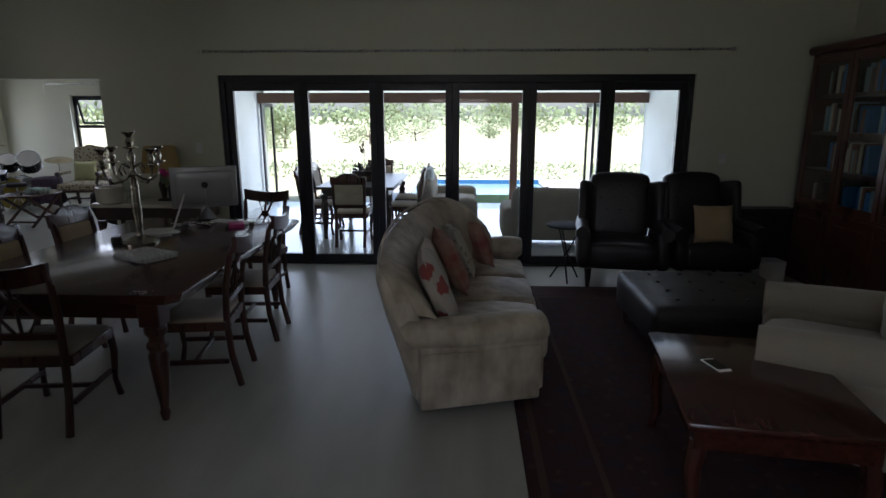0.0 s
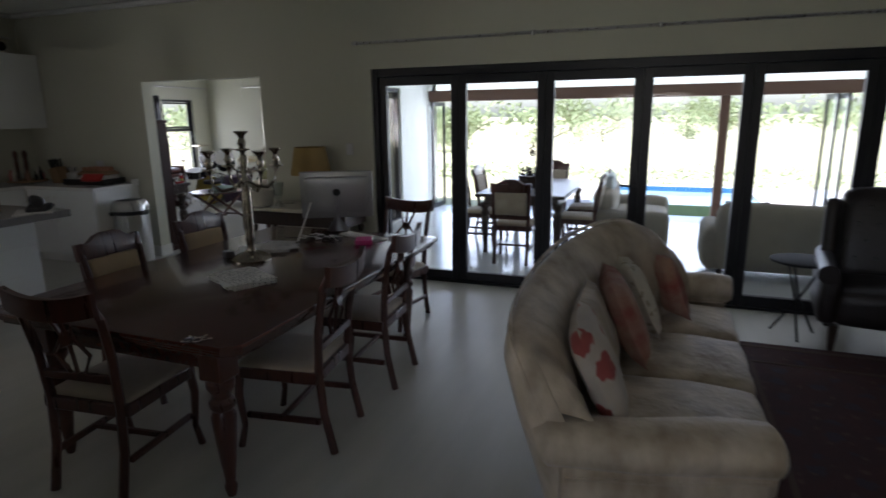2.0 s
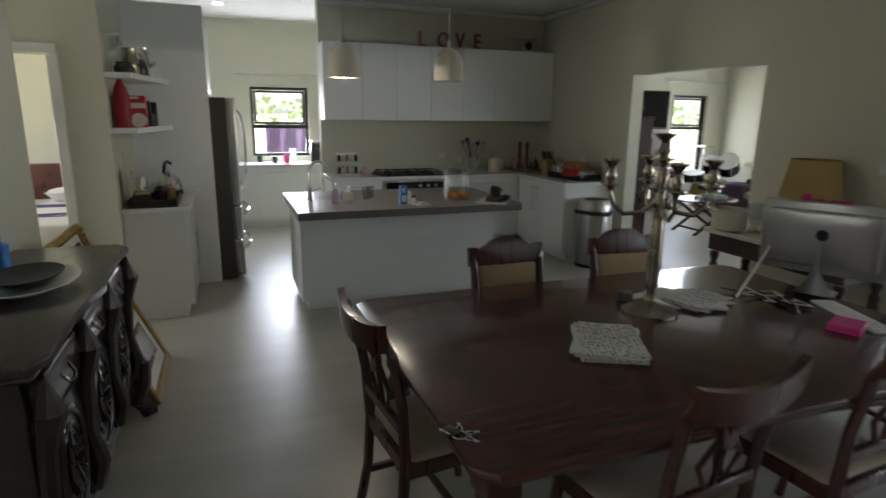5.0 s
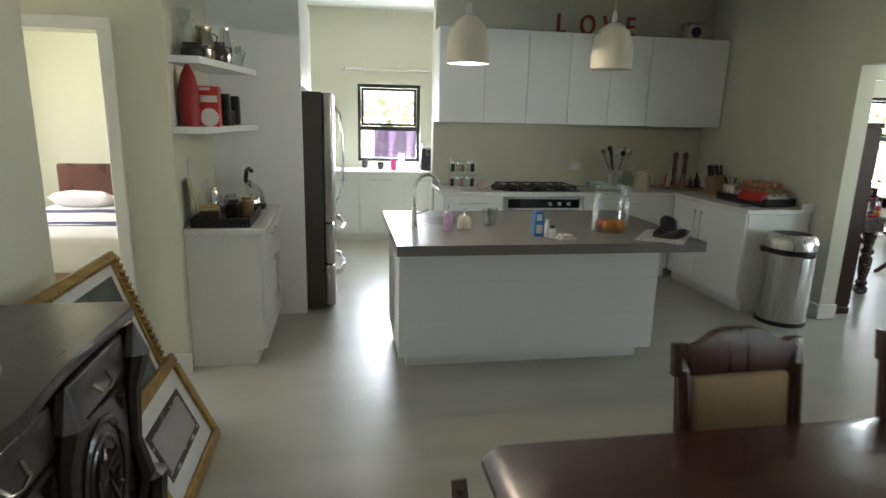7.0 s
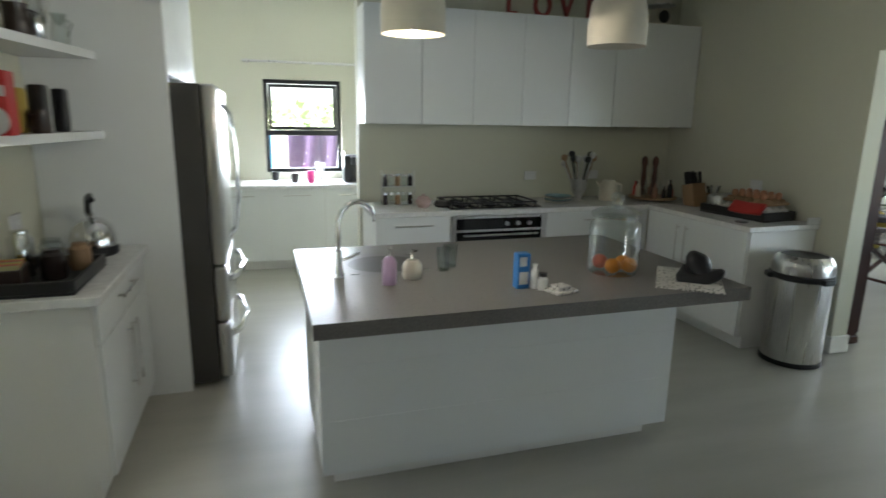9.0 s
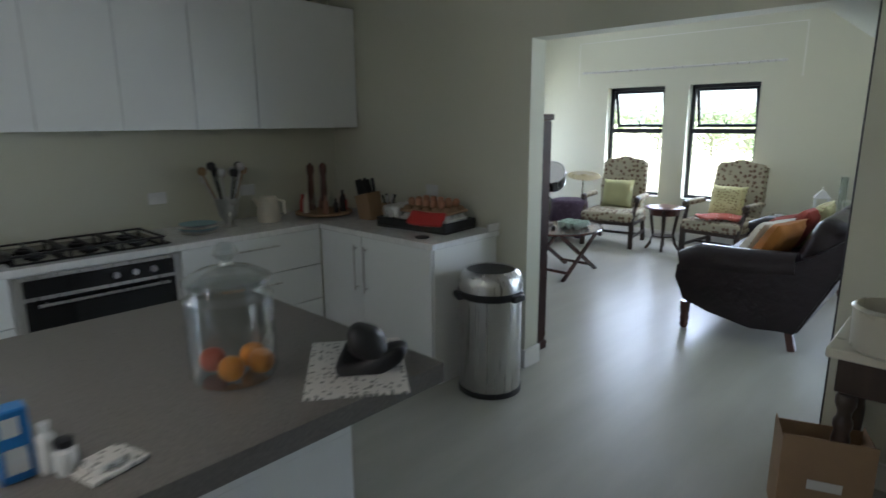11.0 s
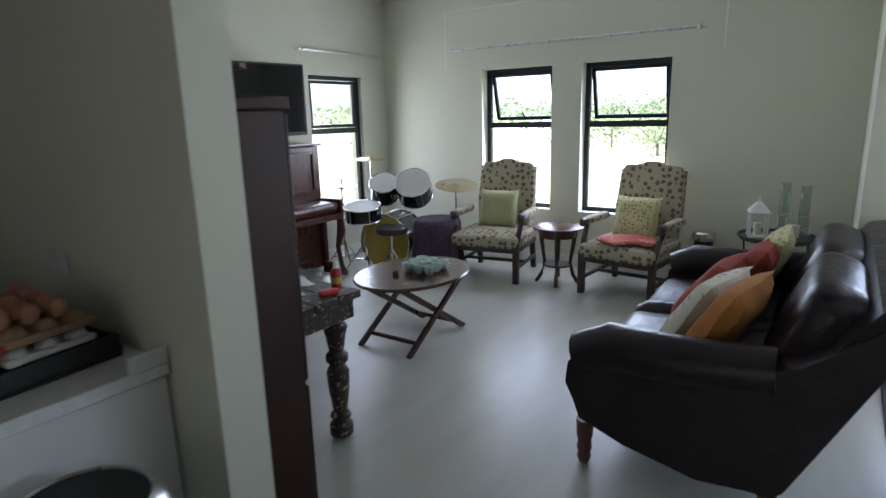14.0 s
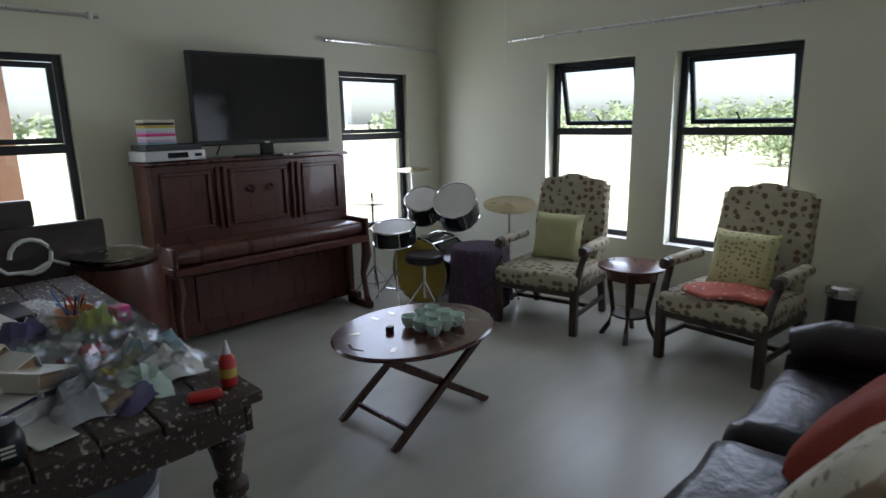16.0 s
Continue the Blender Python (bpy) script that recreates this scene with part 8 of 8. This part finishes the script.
for zz, mt, lab in ((0.935, BOTTLE, "dark plastic egg box"), (0.985, PAPER, "clear plastic egg box"), (1.035, CARD, "grey-brown egg tray of pulp card")):
    eb = Mesh().box(-0.20, -0.12, 0, 0.20, 0.12, 0.022, 0.006)
    for i in range(5):
        for j in range(3):
            eb.lathe([(0.034, 0.018), (0.028, 0.036), (0.015, 0.045), (0, 0.045)], (-0.155 + i * 0.078, -0.08 + j * 0.08, 0), 8)
    solid(eb, "egg_tray", mt, lab + " in a stack", "egg box", "egg boxes", m=pose(-5.97, 5.25, zz, 0, 0, 8 + zz * 20 - 20))
eg = random.Random(3)
for r_ in range(3):
    for c_ in range(5):
        solid(Mesh().soft(-0.024, -0.024, -0.03, 0.024, 0.024, 0.03, 0.024, 5), "egg", mat("egg_%d" % (r_ * 5 + c_), (0.45 + eg.uniform(0, 0.1), 0.24, 0.13), 0.5, bump=0.02), "brown egg in the tray", "egg", "eggs in the tray", m=pose(-6.11 + c_ * 0.07, 5.18 + r_ * 0.07, 1.10))
solid(Mesh().soft(-0.14, -0.05, 0, 0.14, 0.05, 0.03, 0.012, 6, wob=0.01), "red_packet", RED, "red and white food packet", "packet", m=pose(-5.90, 5.115, 1.0, 50, 0, 8))
solid(Mesh().lathe([(0.045, 0), (0.045, 0.006), (0, 0.006)], n=22), "power_socket", BLACK, "round black pop-up socket in the counter", "socket", m=pose(-5.80, 4.97, 0.92))
for x, yy, z, rz in ((-7.376, 4.0, 1.13, 90), (-7.376, 4.66, 1.13, 90), (-6.22, 5.496, 1.14, 0), (-5.6, 0.484, 1.12, 180)):
    solid(Mesh().box(-0.06, -0.009, -0.04, 0.06, 0, 0.04, 0.003).box(-0.04, -0.012, -0.015, -0.01, -0.009, 0.015).box(0.01, -0.012, -0.015, 0.04, -0.009, 0.015), "socket_plate", WHITEC, "white double wall socket plate", "socket", "wall sockets", m=pose(x, yy, z, 0, 0, rz))

solid(Mesh().box(-0.035, -0.009, -0.06, 0.035, 0, 0.06, 0.003).box(-0.012, -0.012, -0.025, 0.012, -0.009, 0.025), "light_switch", WHITEC, "white upright switch plate in the coffee nook", "switch", "light switches", m=pose(-5.2, 0.482, 1.285, 0, 0, 180))
# nook
tr_ = thing("coffee_tray", -5.22, 0.70, 0.92, 0, "black tray with coffee things", "tray")
Mesh().box(-0.25, -0.18, 0, 0.25, 0.18, 0.012, 0.004).box(-0.25, -0.18, 0.012, 0.25, -0.165, 0.06, 0.004).box(-0.25, 0.165, 0.012, 0.25, 0.18, 0.06, 0.004).box(-0.25, -0.165, 0.012, -0.235, 0.165, 0.06, 0.004).box(0.235, -0.165, 0.012, 0.25, 0.165, 0.06, 0.004).done("tray", BLACK, tr_)
tb = thing("tea_chest", -5.08, 0.62, 0.935, 10, "open wooden tea chest with packets", "box")
Mesh().box(-0.09, -0.06, 0, 0.09, 0.06, 0.09, 0.004).done("box", OLDOAK, tb)
Mesh().box(-0.09, -0.008, 0, 0.09, 0.0, 0.20, 0.003).done("lid", GREENC, tb, m=pose(0, -0.06, 0.09, 14))
for k in range(6):
    Mesh().box(-0.08 + k * 0.026, -0.05, 0.05, -0.06 + k * 0.026, 0.05, 0.105).done("packet", (YELLOW, RED, GREENC)[k % 3], tb)
for x, yy, rr, hh, mt, lab in ((-5.22, 0.74, 0.05, 0.13, BOTTLE, "dark glass coffee jar"), (-5.35, 0.70, 0.05, 0.15, JAR, "clear glass jug"), (-5.30, 0.60, 0.05, 0.20, CHROME, "chrome coffee plunger"), (-5.38, 0.80, 0.045, 0.12, CARD, "glass jar of brown sugar")):
    solid(Mesh().lathe([(rr * 0.9, 0), (rr, 0.01), (rr, hh * 0.8), (rr * 0.7, hh * 0.9), (rr * 0.7, hh), (0, hh + 0.004)], n=18), "coffee_jar", mt, lab + " on the coffee tray", "jar", "coffee jars", m=pose(x, yy, 0.934))
ke = thing("stove_kettle", -5.74, 0.77, 0.92, 200, "polished steel kettle with a black arched handle", "kettle")
Mesh().lathe([(0.10, 0), (0.11, 0.01), (0.11, 0.05)], n=26).done("base", BLACK, ke)
Mesh().lathe([(0.11, 0.05), (0.108, 0.09), (0.09, 0.15), (0.05, 0.185), (0.02, 0.19)], n=26).lathe([(0.03, 0.19), (0.012, 0.20), (0.015, 0.215), (0, 0.22)], n=14).done("body", CHROME, ke)
Mesh().tube([(0.10, 0, 0.10), (0.15, 0, 0.20), (0.10, 0, 0.28), (0.0, 0, 0.305), (-0.08, 0, 0.29)], [0.014, 0.016, 0.015, 0.013, 0.014], 8).done("handle", BLACK, ke)
Mesh().tube([(-0.09, 0, 0.11), (-0.13, 0, 0.15)], [0.022, 0.013], 8).done("spout", CHROME, ke)
# lower shelf
rb = thing("red_bag", -5.03, 0.555, 1.54, 0, "crumpled bright red pointed packet", "packet")
Mesh().lathe([(0.055, 0), (0.062, 0.08), (0.06, 0.22), (0.04, 0.30), (0.012, 0.36), (0.02, 0.38)], n=12).done("bag", mat("red_foil", (0.30, 0.010, 0.020), 0.5, bump=0.5, bscale=25), rb)
jb = thing("coffee_box", -5.10, 0.63, 1.54, 0, "red cardboard drink box with white lettering", "box")
Mesh().box(-0.045, -0.085, 0, 0.045, 0.085, 0.24, 0.003).done("box", RED, jb)
Mesh().lathe([(0.055, 0), (0.055, 0.001)], n=20, m=pose(0.0455, 0.03, 0.055, 0, 90)).box(0.0452, -0.08, 0.145, 0.0462, 0.08, 0.185).box(0.0452, -0.04, 0.215, 0.0462, 0.04, 0.232).done("print", PAPER, jb)
for x, yy, w, h, mt, lab in ((-5.32, 0.60, 0.07, 0.20, CARD, "brown tea packet"), (-5.43, 0.62, 0.06, 0.19, YELLOW, "yellow tea packet"), (-5.56, 0.66, 0.07, 0.21, BLACK, "black coffee packet"), (-5.72, 0.70, 0.06, 0.20, BLACK, "black coffee packet"), (-5.20, 0.53, 0.04, 0.14, NAVY, "dark blue packet")):
    solid(Mesh().soft(-0.035, -w / 2, 0, 0.035, w / 2, h, 0.012, 5, wob=0.004), "packet", mt, lab + " on the shelf", "packet", "shelf packets", m=pose(x, yy, 1.54))
mg = thing("mug", -5.42, 0.70, 1.54, -20, "dark brown mug with a loop handle", "mug")
Mesh().lathe([(0.038, 0), (0.042, 0.01), (0.042, 0.10), (0.039, 0.10), (0.036, 0.01), (0, 0.01)], n=18).tube([(0.04, 0, 0.08), (0.07, 0, 0.08), (0.072, 0, 0.03), (0.04, 0, 0.025)], 0.006, 6).done("mug", OLDOAK, mg)
# upper shelf
for x, yy, rr, hh, mt, lab in ((-5.02, 0.60, 0.07, 0.08, BLACK, "black glass canister base"), (-5.22, 0.62, 0.06, 0.20, SILVER, "hammered silver jug"), (-5.42, 0.66, 0.06, 0.13, OLDOAK, "dark wooden cup"), (-5.58, 0.68, 0.045, 0.24, CHROME, "tall polished steel pot"), (-5.78, 0.72, 0.04, 0.15, JAR, "small glass jug"), (-5.10, 0.54, 0.05, 0.28, JAR, "tall clear glass jar")):
    solid(Mesh().lathe([(rr * 0.9, 0), (rr, 0.01), (rr * 1.02, hh * 0.5), (rr * 0.75, hh * 0.85), (rr * 0.85, hh), (rr * 0.8, hh), (rr * 0.7, hh * 0.85), (0, hh * 0.6)], n=20).tube([(rr, 0, hh * 0.8), (rr * 1.6, 0, hh * 0.7), (rr, 0, hh * 0.3)], 0.006, 6), "shelf_jug", mt, lab + " on the upper shelf", "jug", "shelf jugs", m=pose(x, yy, 1.94, 0, 0, 70))
# scullery
solid(Mesh().box(-0.10, -0.14, 0, 0.10, 0.14, 0.30, 0.02, seg=2).box(0.10, -0.06, 0.02, 0.17, 0.06, 0.05, 0.006).box(0.10, -0.07, 0.20, 0.16, 0.07, 0.29, 0.01), "coffee_machine", BLACK, "black coffee machine on the scullery counter", "coffee machine", m=pose(-9.05, 2.62, 0.92))
st_ = thing("scullery_tap", -9.2, 2.5, 0.92, 0, "chrome swan-neck scullery tap", "tap")
Mesh().tube([(0, 0, 0), (0, 0, 0.25), (0.03, 0, 0.31), (0.09, 0, 0.33), (0.14, 0, 0.30), (0.15, 0, 0.24)], 0.011, 8).done("spout", CHROME, st_)
for x, yy, mt, h, lab in ((-9.0, 2.12, PINK, 0.13, "bright pink plastic cup"), (-9.05, 1.95, BOTTLE, 0.10, "dark mug"), (-9.25, 2.25, WHITEC, 0.20, "white detergent bottle"), (-9.3, 1.75, BLACK, 0.10, "small black pot")):
    solid(Mesh().lathe([(0.035, 0), (0.045, h), (0.04, h), (0.03, 0.01), (0, 0.01)], n=16), "scullery_cup", mt, lab + " by the scullery window", "cup", m=pose(x, yy, 0.92))
# sheet and towel colours are darkened to hold the shade of backlit cloth
for yy, w, mt, lab in ((1.55, 0.42, mat("backlit_blue_cotton", (0.05, 0.20, 0.38), 0.9), "blue towel"), (2.45, 0.95, mat("backlit_lilac_cotton", (0.13, 0.085, 0.18), 0.9), "dark backlit lilac sheet"), (1.2, 0.3, BLUE, "blue shirt")):
    v, f, n = [], [], 16
    for i in range(n + 1):
        for j in range(9):
            u = i / n
            v.append((0.03 * math.sin(u * 19 + j * 0.3), (u - 0.5) * w, -j * 0.12 + 0.02 * math.sin(u * 7)))
    for i in range(n):
        for j in range(8):
            f.append((i * 9 + j, (i + 1) * 9 + j, (i + 1) * 9 + j + 1, i * 9 + j + 1))
    q = Mesh()
    q._add(v, f)
    solid(q, "washing", mt, lab + " hanging on the washing line", "washing", "washing on the line", m=pose(-11.4, yy, 1.42))
wl = thing("washing_line", -11.4, 1.8, -0.15, 0, "thin washing line between two posts", "washing line")
Mesh().tube([(0, -1.5, 1.59), (0, 1.5, 1.59)], 0.004, 5).done("line", BLACK, wl)
for yy in (-1.5, 1.5):
    Mesh().tube([(0, yy, 0), (0, yy, 1.65)], 0.03, 8).done("post", STEEL, wl)
# bedroom
bd = thing("bed", -7.28, -0.85, 0, 0, "double bed with a white cover, navy stripes and tan valance", "bed")
Mesh().box(-1.02, -0.8, 0.05, 1.0, 0.8, 0.34, 0.02).done("base", BEDTAN, bd)
Mesh().soft(-1.0, -0.82, 0.32, 1.02, 0.82, 0.60, 0.07, 9, wob=0.012).done("mattress", BEDC, bd)
Mesh().soft(0.35, -0.84, 0.30, 1.05, 0.84, 0.612, 0.06, 9, wob=0.012).done("bedcover", BEDC, bd)
for x in (0.36, 0.45, 0.54, -0.30, -0.22):
    Mesh().soft(x - 0.025, -0.845, 0.30, x + 0.025, 0.845, 0.618, 0.04, 7, wob=0.008).done("stripe", NAVY, bd)
Mesh().box(-1.10, -0.85, 0, -1.04, 0.85, 1.02, 0.02).done("headboard", REDWOOD, bd)
for yy in (-0.42, 0.42):
    Mesh().pillow(0.62, 0.42, 0.18, pose(-0.68, yy, 0.66, 72, 0, 90)).done("pillow", BEDC, bd)
